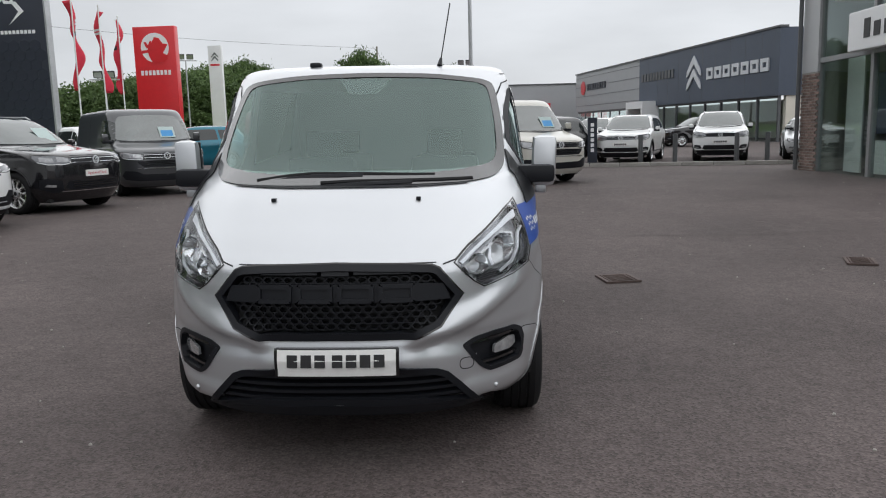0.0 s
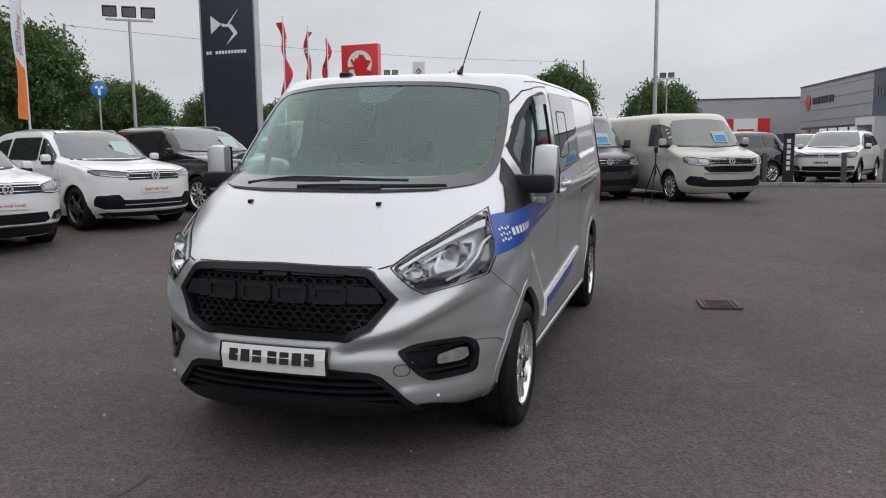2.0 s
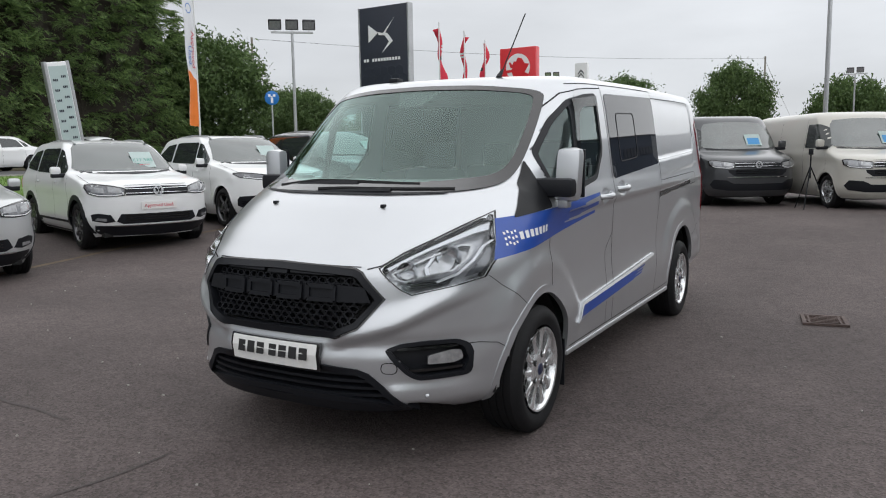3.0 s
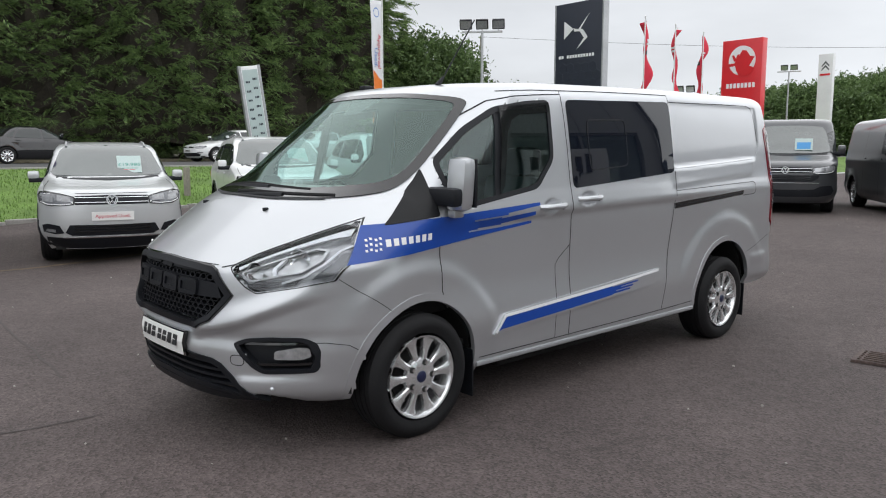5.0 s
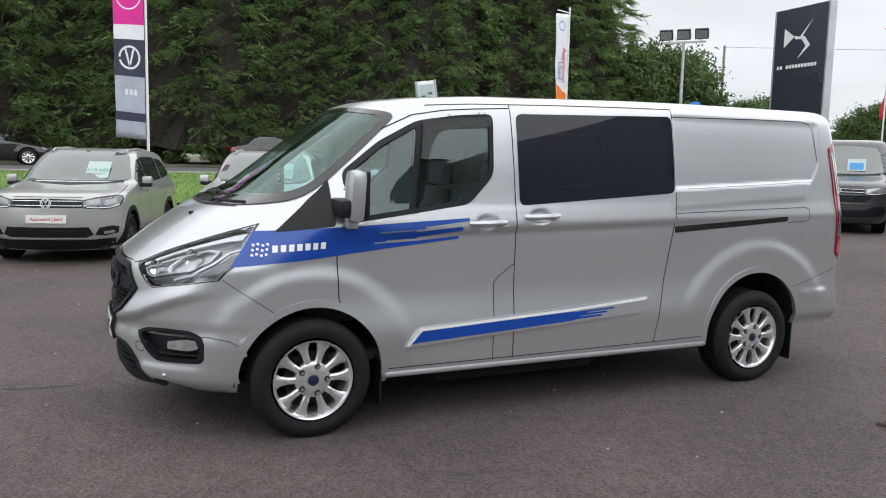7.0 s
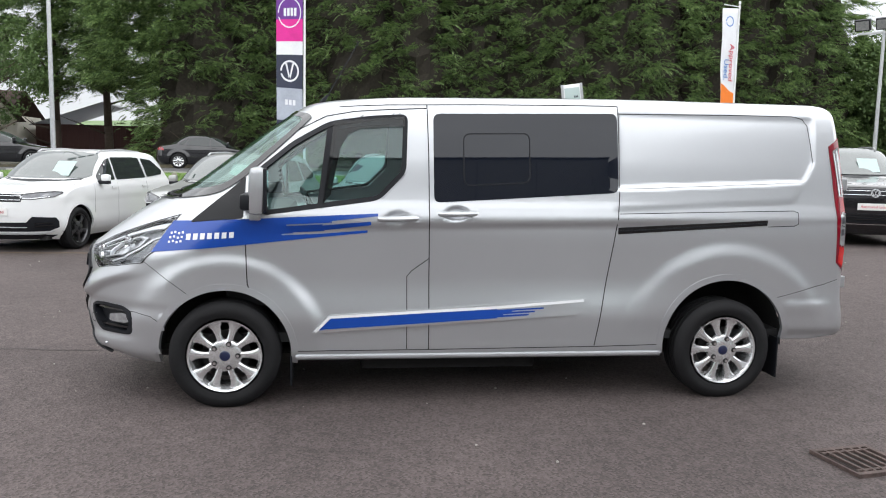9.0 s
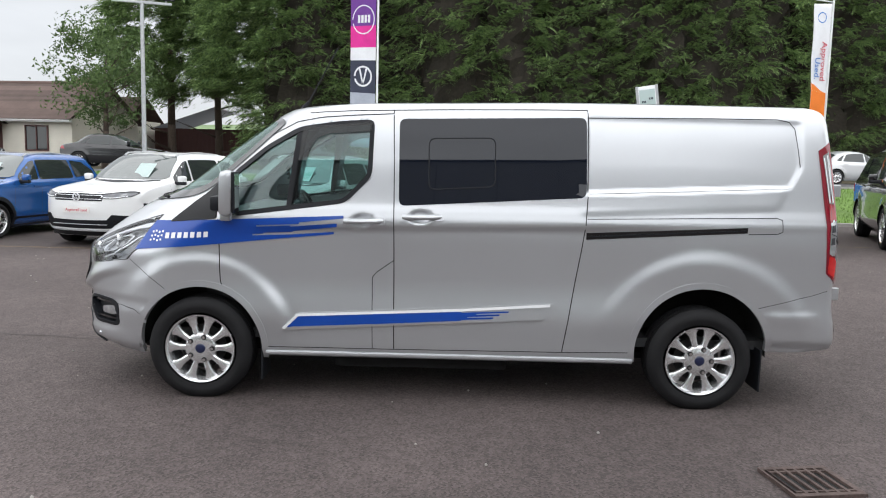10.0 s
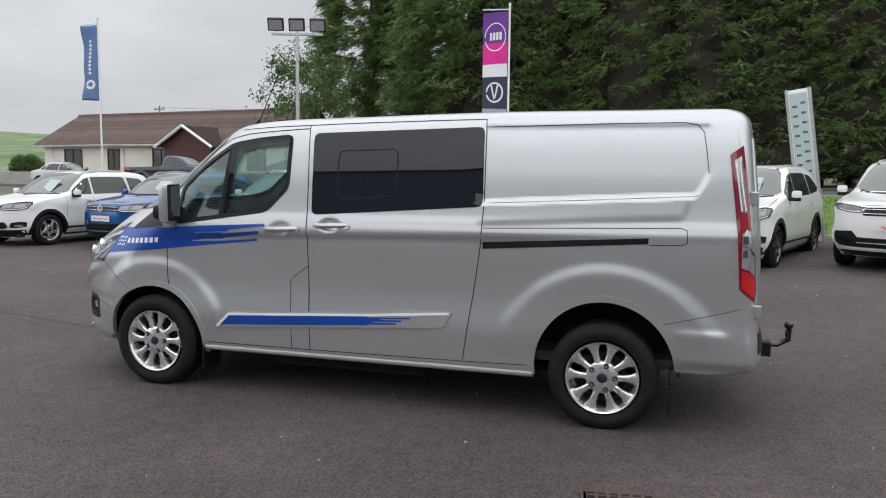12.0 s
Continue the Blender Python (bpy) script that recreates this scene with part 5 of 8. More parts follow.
    part("gearbox", box(-0.34, 0.20, -0.35, 0.62, 0.16, 0.262, 0.04), UNDER, van)
    part("exhaust", tube([(-0.40, 0.4, 0.23), (-0.42, 1.6, 0.21), (-0.55, 2.7, 0.21), (-0.60, 3.6, 0.26)], 0.045, 10, rod((-0.46, 1.9, 0.20), (-0.50, 2.6, 0.20), 0.10, 0.10, 14)), UNDER, van, "", True)
    part("rear_axle", tube([(-0.80, 3.3, 0.33), (-0.40, 3.34, 0.27), (0.40, 3.34, 0.27), (0.80, 3.3, 0.33)], 0.05), UNDER, van, "", True)
    part("spare_wheel", lathe([(0.12, 0.0), (0.33, 0.0), (0.345, -0.03), (0.33, -0.19), (0.12, -0.19)], 28, axis="x"), RUBBER, van).matrix_local = pose(0, 3.80, 0.36, 0, 90)
    part("front_subframe", box(-0.66, 0.66, -0.22, 0.20, 0.185, 0.262, 0.03), UNDER, van)
    part("roof_lining", box(-0.70, 0.70, 0.75, 2.45, 1.90, 1.92, 0.0), PALE_TRIM, van)
    part("rear_bumper_step", lay(sheet([(-0.86, 0.54), (-0.80, 0.655), (0.80, 0.655), (0.86, 0.54)], 0.06, 0.01), S, "back", 0.006), PLASTIC, van, "black ribbed bumper step", True)
    tow = part("tow_bar", tube([(0, 4.18, 0.43), (0, 4.42, 0.43), (0, 4.49, 0.47), (0, 4.49, 0.54)], 0.022), GLOSS_BLACK, van, "black tow bar with ball", True)
    bm = bmesh.new()
    bmesh.ops.create_uvsphere(bm, u_segments=14, v_segments=10, radius=0.032, matrix=pose(0, 4.49, 0.57))
    part("tow_ball", bm, GLOSS_BLACK, tow, "", True)
    part("tow_socket", box(0.10, 0.20, 4.27, 4.36, 0.38, 0.48, 0.01), PLASTIC, tow)
    return van


def seat_mesh():
    if "seat_shape" in bpy.data.meshes:
        return bpy.data.meshes["seat_shape"]
    bm = box(-0.25, 0.25, -0.30, 0.20, 0.0, 0.20, 0.05)
    box(-0.24, 0.24, 0.10, 0.25, 0.15, 0.80, 0.05, bm, pose(0, 0.02, 0, -10))
    box(-0.13, 0.13, 0.18, 0.28, 0.80, 0.99, 0.04, bm, pose(0, 0.04, 0, -8))
    me = bpy.data.meshes.new("seat_shape")
    bm.to_mesh(me)
    bm.free()
    me.materials.append(CLOTH)
    me.shade_smooth()
    me.set_sharp_from_angle(angle=radians(40))
    return me


hero = hero_van()
hero.matrix_world = pose(0, 0, 0, 0, 0.6, 0)
# ---- parked cars and panel vans ----
def words(text, size, mat, parent, m, name="lettering", thick=0.001):
    """A line of built-in-font lettering, as a mesh part."""
    c = bpy.data.curves.new(name, "FONT")
    c.body, c.size, c.align_x, c.align_y, c.extrude = text, size, "CENTER", "CENTER", thick
    tmp = bpy.data.objects.new(name, c)
    scene.collection.objects.link(tmp)
    me = bpy.data.meshes.new_from_object(tmp.evaluated_get(bpy.context.evaluated_depsgraph_get()))
    bpy.data.objects.remove(tmp)
    me.materials.clear()
    me.materials.append(mat)
    ob = new(name, me)
    ob.parent = parent
    ob.matrix_local = m
    return ob


def car_plate(car, S, z, text, x=0.0):
    y = S.front(0.25, z) - 0.012
    p = part("number_plate", box(x - 0.262, x + 0.262, y - 0.008, y, z - 0.057, z + 0.057, 0.003), PLATE_WHITE, car, "white plate with lettering" if text else "")
    if text:
        words(text, 0.066, RED_INK, p, pose(x, y - 0.0105, z, 90, 0, 0))
    else:
        for i in range(6):
            part("plate_bar", box(x - 0.2 + i * 0.07, x - 0.15 + i * 0.07, y - 0.011, y - 0.0085, z - 0.03, z + 0.03), INK, p)


def price_card(car, S, x, z, blue=False, text=""):
    """A card just outside the windscreen, its colour dulled as if behind the glass."""
    lean = math.degrees(math.atan2(S.front(x, z + 0.12) - S.front(x, z - 0.12), 0.24))
    y = S.front(x, z) - 0.034
    m = pose(x, y, z, -lean * 0.86)
    c = part("price_card", box(-0.17, 0.17, -0.004, 0.0, -0.15, 0.15 if blue else 0.22, m=m), CARD, car, "white card on the windscreen, dulled as if behind glass")
    if blue:
        part("card_panel", box(-0.13, 0.13, -0.007, -0.0045, -0.12, 0.05, m=m), CARD_BLUE, c)
    elif text:
        words(text, 0.10, CARD_INK, c, m @ pose(0, -0.006, 0.02, 90))
        part("card_line", box(-0.12, 0.12, -0.006, -0.0045, -0.06, -0.05, m=m), CARD_INK, c)
        part("card_line", box(-0.08, 0.08, -0.006, -0.0045, -0.09, -0.082, m=m), RED_INK, c)


CAR_FORMS = {
    "suv": dict(
        nose=[(0.20, -0.74), (0.30, -0.81), (0.42, -0.86), (0.60, -0.88), (0.78, -0.875), (0.90, -0.85), (0.955, -0.79), (0.99, -0.66), (1.03, -0.40), (1.07, -0.08),
              (1.10, 0.20), (1.13, 0.32), (1.25, 0.50), (1.39, 0.72), (1.51, 0.94), (1.58, 1.12), (1.62, 1.36), (1.645, 1.75)],
        tail=[(0.20, 3.40), (0.34, 3.52), (0.55, 3.56), (0.80, 3.56), (1.00, 3.53), (1.12, 3.48), (1.30, 3.36), (1.45, 3.24), (1.55, 3.15), (1.61, 2.9), (1.645, 2.4)],
        half=[(0.20, 0.80), (0.30, 0.87), (0.45, 0.908), (0.62, 0.918), (0.80, 0.92), (0.95, 0.915), (1.03, 0.90), (1.08, 0.88), (1.13, 0.852), (1.3, 0.80), (1.45, 0.748),
              (1.55, 0.705), (1.61, 0.64), (1.645, 0.46)],
        corner=[(0.20, 0.50), (0.9, 0.50), (1.05, 0.46), (1.13, 0.38), (1.5, 0.28), (1.645, 0.25)],
        glass=[[(0.64, 1.115), (0.70, 1.205), (0.88, 1.335), (1.08, 1.46), (1.20, 1.495), (1.20, 1.11)], [(1.26, 1.11), (1.26, 1.505), (2.0, 1.51), (2.25, 1.50), (2.32, 1.13)],
               [(2.40, 1.14), (2.34, 1.495), (2.72, 1.46), (3.05, 1.26), (3.0, 1.18)]],
        screen=[(0, 1.135), (0.45, 1.14), (0.72, 1.155), (0.765, 1.19), (0.645, 1.50), (0.58, 1.56), (0.3, 1.585), (0, 1.59)],
        rear_glass=[(0, 1.15), (0.70, 1.15), (0.64, 1.42), (0.54, 1.51), (0, 1.54)],
        wheelbase=2.68, wheel=0.345, rim=0.235, lamp=[(0.465, 0.80), (0.455, 0.905), (0.62, 0.945), (0.80, 0.975), (0.885, 0.965), (0.905, 0.92), (0.88, 0.83), (0.78, 0.79), (0.62, 0.785)],
        grille=[(0, 0.80), (0.455, 0.80), (0.465, 0.85), (0.45, 0.915), (0, 0.925)], lower=[(0, 0.39), (0.50, 0.39), (0.585, 0.43), (0.53, 0.535), (0, 0.53)],
        pod=[(0.60, 0.425), (0.655, 0.525), (0.80, 0.55), (0.865, 0.53), (0.85, 0.44), (0.70, 0.41)], plate=0.645, high=1.635),
    "saloon": dict(
        nose=[(0.18, -0.74), (0.28, -0.82), (0.40, -0.86), (0.52, -0.865), (0.64, -0.84), (0.70, -0.78), (0.75, -0.62), (0.80, -0.36), (0.85, -0.05), (0.89, 0.20), (0.93, 0.38),
              (1.05, 0.60), (1.20, 0.88), (1.33, 1.15), (1.40, 1.40), (1.43, 1.75)],
        tail=[(0.18, 3.35), (0.30, 3.50), (0.50, 3.56), (0.75, 3.55), (0.90, 3.48), (0.97, 3.25), (1.00, 3.0), (1.10, 2.82), (1.25, 2.62), (1.36, 2.45), (1.41, 2.25), (1.43, 2.0)],
        half=[(0.18, 0.76), (0.28, 0.83), (0.45, 0.865), (0.60, 0.875), (0.78, 0.87), (0.86, 0.85), (0.91, 0.82), (0.95, 0.79), (1.15, 0.69), (1.3, 0.60), (1.37, 0.53), (1.41, 0.42), (1.43, 0.25)],
        corner=[(0.18, 0.6), (0.7, 0.6), (0.9, 0.5), (1.0, 0.40), (1.4, 0.28)],
        glass=[[(0.62, 0.945), (0.95, 1.17), (1.22, 1.30), (1.34, 1.31), (1.34, 0.95)], [(1.40, 0.95), (1.40, 1.315), (1.9, 1.31), (2.15, 1.26), (2.35, 0.98)],
               [(2.42, 0.985), (2.24, 1.25), (2.50, 1.12), (2.62, 1.0)]],
        screen=[(0, 0.945), (0.45, 0.95), (0.66, 0.97), (0.56, 1.25), (0.48, 1.33), (0, 1.355)],
        rear_glass=[(0, 1.02), (0.56, 1.02), (0.50, 1.25), (0, 1.34)],
        wheelbase=2.65, wheel=0.315, rim=0.21, lamp=[(0.42, 0.60), (0.44, 0.66), (0.62, 0.69), (0.80, 0.70), (0.82, 0.65), (0.74, 0.585), (0.55, 0.575)],
        grille=[(0, 0.59), (0.40, 0.60), (0.41, 0.63), (0.40, 0.66), (0, 0.665)], lower=[(0, 0.24), (0.60, 0.25), (0.66, 0.33), (0.55, 0.40), (0, 0.39)],
        plate=0.48, high=1.43),
    "van": dict(
        nose=[(0.22, -0.82), (0.30, -0.88), (0.42, -0.915), (0.60, -0.92), (0.78, -0.915), (0.92, -0.89), (0.99, -0.83), (1.04, -0.69), (1.09, -0.50), (1.13, -0.32),
              (1.16, -0.20), (1.20, -0.10), (1.4, 0.08), (1.62, 0.30), (1.80, 0.46), (1.87, 0.54), (1.91, 0.64), (1.935, 0.80), (1.945, 1.1)],
        tail=[(0.22, 3.85), (0.34, 3.95), (0.60, 3.98), (1.0, 3.96), (1.4, 3.93), (1.7, 3.88), (1.82, 3.84), (1.90, 3.75), (1.945, 3.4)],
        half=[(0.22, 0.84), (0.32, 0.91), (0.5, 0.945), (0.8, 0.95), (1.03, 0.95), (1.10, 0.945), (1.16, 0.93), (1.3, 0.912), (1.6, 0.868), (1.78, 0.838), (1.86, 0.812), (1.905, 0.765), (1.932, 0.68), (1.945, 0.50)],
        corner=[(0.22, 0.50), (1.0, 0.50), (1.2, 0.40), (1.6, 0.28), (1.92, 0.22)],
        glass=[[(0.10, 1.19), (0.13, 1.38), (0.40, 1.62), (0.55, 1.68), (0.96, 1.68), (0.96, 1.20)]],
        screen=[(0, 1.195), (0.5, 1.20), (0.77, 1.225), (0.80, 1.27), (0.70, 1.66), (0.63, 1.75), (0.3, 1.78), (0, 1.785)],
        rear_glass=[(0, 1.25), (0.66, 1.25), (0.62, 1.60), (0, 1.62)],
        wheelbase=3.0, wheel=0.335, rim=0.225, lamp=[(0.50, 0.80), (0.49, 0.925), (0.66, 0.945), (0.86, 0.980), (0.91, 0.96), (0.905, 0.87), (0.84, 0.815), (0.66, 0.79)],
        grille=[(0, 0.815), (0.48, 0.815), (0.485, 0.87), (0.475, 0.925), (0, 0.935)], lower=[(0, 0.645), (0.50, 0.65), (0.60, 0.72), (0.62, 0.775), (0, 0.785)],
        plate=0.47, high=1.92),
}


CAR_FORMS["pickup"] = dict(
    CAR_FORMS["suv"], wheelbase=3.0,
    tail=[(0.20, 3.8), (0.34, 3.98), (0.55, 4.02), (0.90, 4.02), (1.00, 4.0), (1.04, 3.95), (1.07, 2.05), (1.3, 2.0), (1.5, 1.95), (1.58, 1.90), (1.62, 1.8), (1.645, 1.76)],
    glass=[CAR_FORMS["suv"]["glass"][0], [(1.26, 1.11), (1.26, 1.505), (1.72, 1.505), (1.78, 1.13)]])


def car(name, form, paint, label, category, x, y, z=0.0, heading=0.0, k=(1, 1, 1), text=None, card=None, blue_card=False, card_x=0.3, rails=True, cladding=True,
        rim_mat=None, spokes=10, group="", black_lower=True, chrome=True):
    """One vehicle, front axle at x, y, facing heading degrees from +x; k scales width, length, height of the form."""
    F = CAR_FORMS[form]
    kx, ky, kz = k
    tab = lambda key, kv: curve([(a * kz, b * kv) for a, b in F[key]])
    S = Shell(tab("nose", ky), tab("tail", ky), tab("half", kx), tab("corner", ky), q=4.0 if form == "van" else 3.0, rear=0.30)
    root = new(name)
    tagged(root, label, category, group)
    wb, R = F["wheelbase"] * ky, F["wheel"] * kz

    def dent(yy, zz):
        d = 0.0
        for yc in (0.0, wb):
            d += 0.018 * (1 - smooth(R + 0.10, R + 0.17, math.hypot(yy - yc, zz - R))) * smooth(0.25, 0.5, zz)
        belt = 0.90 * kz if form != "van" else 1.05 * kz
        d -= 0.012 * smooth(0.0, 0.04, belt - 0.06 - zz) * smooth(0.45 * kz, 0.62 * kz, zz)
        return d
    S.dent = dent

    def hole(px, py, pz):
        return abs(px) > 0.45 and min(math.hypot(py, pz - R), math.hypot(py - wb, pz - R)) < R + 0.055
    top = F["nose"][-1][0] * kz
    zs = steps(F["nose"][0][0] * kz, top, 0.05)
    skin = body_mesh("body", S, zs[:-1] + [top - 0.02, top], 70, paint, hole, front=14, rear=8)
    for v in skin.vertices:
        for yc in (0.0, wb):
            r = math.hypot(v.co.y - yc, v.co.z - R)
            if abs(v.co.x) > 0.45 and abs(r - R - 0.055) < 0.034:
                v.co.y, v.co.z = yc + (v.co.y - yc) * (R + 0.058) / r, R + (v.co.z - R) * (R + 0.058) / r
    part("body", skin, paint, root)
    P = lambda pts, a=None: [(u * (kx if a == "f" else ky), v * kz) for u, v in pts]
    both = lambda half: half + [(-u, v) for u, v in half[::-1] if u > 1e-6]
    g_top = F["grille"][-1][1] * kz
    part("windscreen", lay(sheet(both(P(F["screen"], "f")), 0.06, 0.004), S, "front", 0.011), CAR_SCREEN, root, "", True)
    scr = P(F["screen"], "f")
    part("scuttle", lay(sheet(both([(u * 0.97, v - 0.012) for u, v in scr[:3]] + [(scr[2][0] * 0.97, scr[2][1] - 0.045 * kz), (0, scr[0][1] - 0.05 * kz)][:2]), 0.12, 0.0), S, "front", 0.006), PLASTIC, root, "", True)
    part("bonnet_lip", lay(stripe(densify([(-0.62 * scr[2][0], g_top + 0.022), (0.62 * scr[2][0], g_top + 0.022)], 0.08, False), 0.005), S, "front", 0.002), GAP, root)
    if cladding:
        part("front_cladding", lay(sheet(both([(0, 0.205 * kz), (0.70 * kx, 0.215 * kz), (0.80 * kx, 0.27 * kz), (0.82 * kx, 0.37 * kz), (0.62 * kx, 0.365 * kz), (0, 0.365 * kz)]), 0.08, 0.01), S, "front", 0.003), PLASTIC, root, "", True)
    part("rear_window", lay(sheet(both(P(F["rear_glass"], "f")), 0.12, 0.004), S, "back", 0.004), CAR_GLASS, root, "", True)
    grille = part("grille", lay(sheet(both(P(F["grille"], "f")), 0.07, 0.01), S, "front", 0.004), PLASTIC, root, "", True)
    g0, g1 = F["grille"][0][1] * kz, F["grille"][-1][1] * kz
    gw = F["grille"][1][0] * kx
    for i in range(2):
        z0 = g0 + (g1 - g0) * (i + 0.5) / 2
        part("grille_slat", lay(stripe(densify([(-gw, z0), (gw, z0)], 0.06, False), 0.006, 0.006), S, "front", 0.010), CHROME if chrome else PLASTIC, grille)
    bz = (g0 + g1) / 2
    y0 = S.front(0, bz) - 0.02
    ring = lathe([(0.072, 0.0), (0.072, 0.009), (0.058, 0.009), (0.058, 0.0)], 24)
    bmesh.ops.transform(ring, matrix=pose(0, y0, bz, 0, 0, -90), verts=ring.verts)
    badge = part("badge", ring, SIGN_SILVER, root, "round chrome badge")
    for pts in (((-0.030, 0.052), (0.0, 0.006), (0.030, 0.052)), ((-0.052, 0.024), (-0.024, -0.050), (0.0, -0.004), (0.024, -0.050), (0.052, 0.024))):
        part("badge_stroke", tube([(u, y0 - 0.004, bz + v) for u, v in pts], 0.0065, 5), SIGN_SILVER, badge)
    sport = name == "sports_suv"
    if sport:
        mask = part("lower_grille", lay(sheet(both(P([(0, 0.335), (0.76, 0.345), (0.86, 0.40), (0.87, 0.50), (0.85, 0.555), (0.60, 0.575), (0.52, 0.485), (0, 0.475)], "f")), 0.06, 0.012), S, "front", 0.006), PLASTIC, root, "wide black lower intake", True)
        part("chrome_strip", lay(stripe(densify([(-0.80 * kx, 0.345 * kz), (-0.70 * kx, 0.312 * kz), (0, 0.306 * kz), (0.70 * kx, 0.312 * kz), (0.80 * kx, 0.345 * kz)], 0.05, False), 0.026, 0.01), S, "front", 0.014), SIGN_SILVER, mask, "", True)
        part("intake_slat", lay(stripe(densify([(-0.52 * kx, 0.41 * kz), (0.52 * kx, 0.41 * kz)], 0.06, False), 0.010, 0.006), S, "front", 0.020), SIGN_SILVER, mask)
        part("front_lip", lay(sheet(both(P([(0, 0.205), (0.70, 0.215), (0.80, 0.27), (0.70, 0.285), (0, 0.28)], "f")), 0.07, 0.01), S, "front", 0.006), PLASTIC, root, "", True)
    elif black_lower:
        low = part("lower_grille", lay(sheet(both(P(F["lower"], "f")), 0.07, 0.01), S, "front", 0.004), PLASTIC, root, "", True)
        l0, l1 = F["lower"][0][1] * kz, F["lower"][-1][1] * kz
        part("chrome_strip", lay(stripe(densify([(-0.62 * kx, l0 - 0.022), (0.62 * kx, l0 - 0.022)], 0.06, False), 0.013, 0.006), S, "front", 0.012), CHROME if chrome else PLASTIC, low)
        for q in (0.40, 0.66, 0.9):
            zq = l0 + (l1 - l0) * q
            part("intake_slat", lay(stripe(densify([(-0.47 * kx, zq), (0.47 * kx, zq)], 0.08, False), 0.012, 0.008), S, "front", 0.013), GLOSS_BLACK, low)
    if form == "van":
        part("front_bumper", lay(sheet(both([(0, 0.345), (0.6, 0.35), (0.84, 0.385), (0.89, 0.47), (0.84, 0.575), (0.64, 0.56), (0.52, 0.495), (0, 0.485)]), 0.08, 0.02), S, "front", 0.006), PLASTIC, root, "", True)
    if form != "van":
        car_plate(root, S, F["plate"] * kz, text)
    if card is not None or blue_card:
        cz = (F["screen"][0][1] + 0.12) * kz if form != "van" else 1.36 * kz
        price_card(root, S, card_x, cz + 0.03, blue_card, card or "")
    for sgn in (1, -1):
        if form == "suv":
            part("bonnet_gap", lay(stripe(densify([(0.800 * kx, 0.945 * kz), (0.835 * kx, 0.985 * kz), (0.825 * kx, 1.03 * kz), (0.79 * kx, 1.085 * kz)], 0.04, False), 0.006), S, "front", 0.006, sgn), GAP, root)
        c = P([(0.43, 0.84), (0.425, 0.915), (0.62, 0.945), (0.80, 0.965), (0.885, 0.955), (0.895, 0.93), (0.84, 0.875), (0.62, 0.838)] if sport else F["lamp"], "f")
        lamp = part("headlamp", lay(sheet(c, 0.06, 0.01), S, "front", 0.005, sgn), CAR_REFLECTOR if form == "van" else LAMP_DARK, root, "dark slim headlamp" if sport else "clear headlamp", True)
        mx, mz = sum(p[0] for p in c) / len(c), sum(p[1] for p in c) / len(c)
        left, right = min(p[0] for p in c), max(p[0] for p in c)
        for q0, q1 in ((0.60, 0.74),) if sport else ((0.10, 0.46), (0.56, 0.86)):
            x0, x1 = left + (right - left) * q0, left + (right - left) * q1
            lo, hi = mz - (0.022 if sport else 0.040) * kz, mz + (0.012 if sport else 0.036) * kz
            part("reflector", lay(sheet([(x0, lo), (x0 + 0.008, hi - 0.008), (x1, hi + 0.012), (x1 + 0.006, lo + 0.012)], 0.05, 0.008), S, "front", 0.008, sgn), LAMP_GREY if form == "van" else CAR_REFLECTOR, lamp, "", True)
        part("lamp_edge", lay(band(densify(c, 0.05), inset(densify(c, 0.05), 0.012), 0.004), S, "front", 0.008, sgn), GLOSS_BLACK, lamp)
        rc = inset(densify(c, 0.05), 0.018)
        part("light_strip", lay(stripe([q for q in rc if q[1] < mz - 0.02 * kz][::-1] or rc[:3], 0.012, 0.004), S, "front", 0.011, sgn), WHITE_FILM, lamp)
        if sport:
            for q in (0.43, 0.47):
                part("intake_slat", lay(stripe(densify([(0.62 * kx, q * kz), (0.82 * kx, (q + 0.01) * kz)], 0.06, False), 0.012, 0.006), S, "front", 0.020, sgn), GLOSS_BLACK, mask)
        elif "pod" in F and black_lower:
            pod = P(F["pod"] if cladding else [(0.59, 0.36), (0.63, 0.54), (0.80, 0.585), (0.87, 0.56), (0.86, 0.42), (0.72, 0.345)], "f")
            part("fog_recess", lay(sheet(pod, 0.07, 0.006), S, "front", 0.004, sgn), PLASTIC, root, "", True)
            part("fog_lamp", lay(sheet([(0.70 * kx, 0.435 * kz), (0.70 * kx, 0.475 * kz), (0.80 * kx, 0.485 * kz), (0.82 * kx, 0.45 * kz)], 0.06, 0.006), S, "front", 0.013, sgn), LAMP_GREY, root, "", True)
        elif form != "van":
            fz = 0.40 * kz
            part("fog_lamp", lay(sheet([(0.56 * kx, fz - 0.03), (0.56 * kx, fz + 0.03), (0.72 * kx, fz + 0.045), (0.75 * kx, fz - 0.01)], 0.06, 0.01), S, "front", 0.010, sgn), LAMP_GREY if black_lower else PLASTIC, root, "", True)
        for poly in F["glass"]:
            part("side_window", lay(sheet(rounded(P(poly), 0.03, 2), 0.09, 0.004), S, "side", 0.009, sgn), CAR_GLASS, root, "", True)
        for yc in (0.0, wb):
            arc = lambda r: [(yc + r * math.cos(a), R + r * math.sin(a)) for a in [radians(-12 + 204 * i / 20) for i in range(21)]]
            part("arch_trim", lay(band(arc(R + (0.115 if cladding else 0.075)), arc(R + 0.045), 0.03, False), S, "side", 0.008 if cladding else 0.004, sgn), PLASTIC if cladding else paint, root, "", True)
            part("arch_liner", arch_liner(sgn, yc, R, R + 0.06, 0.88 * kx, 0.50), UNDER, root, "", True)
            wheel(root, sgn * 0.895 * kx, yc, R, R, 0.22, F["rim"] * kz, spokes, sgn, rim_mat or ALLOY)
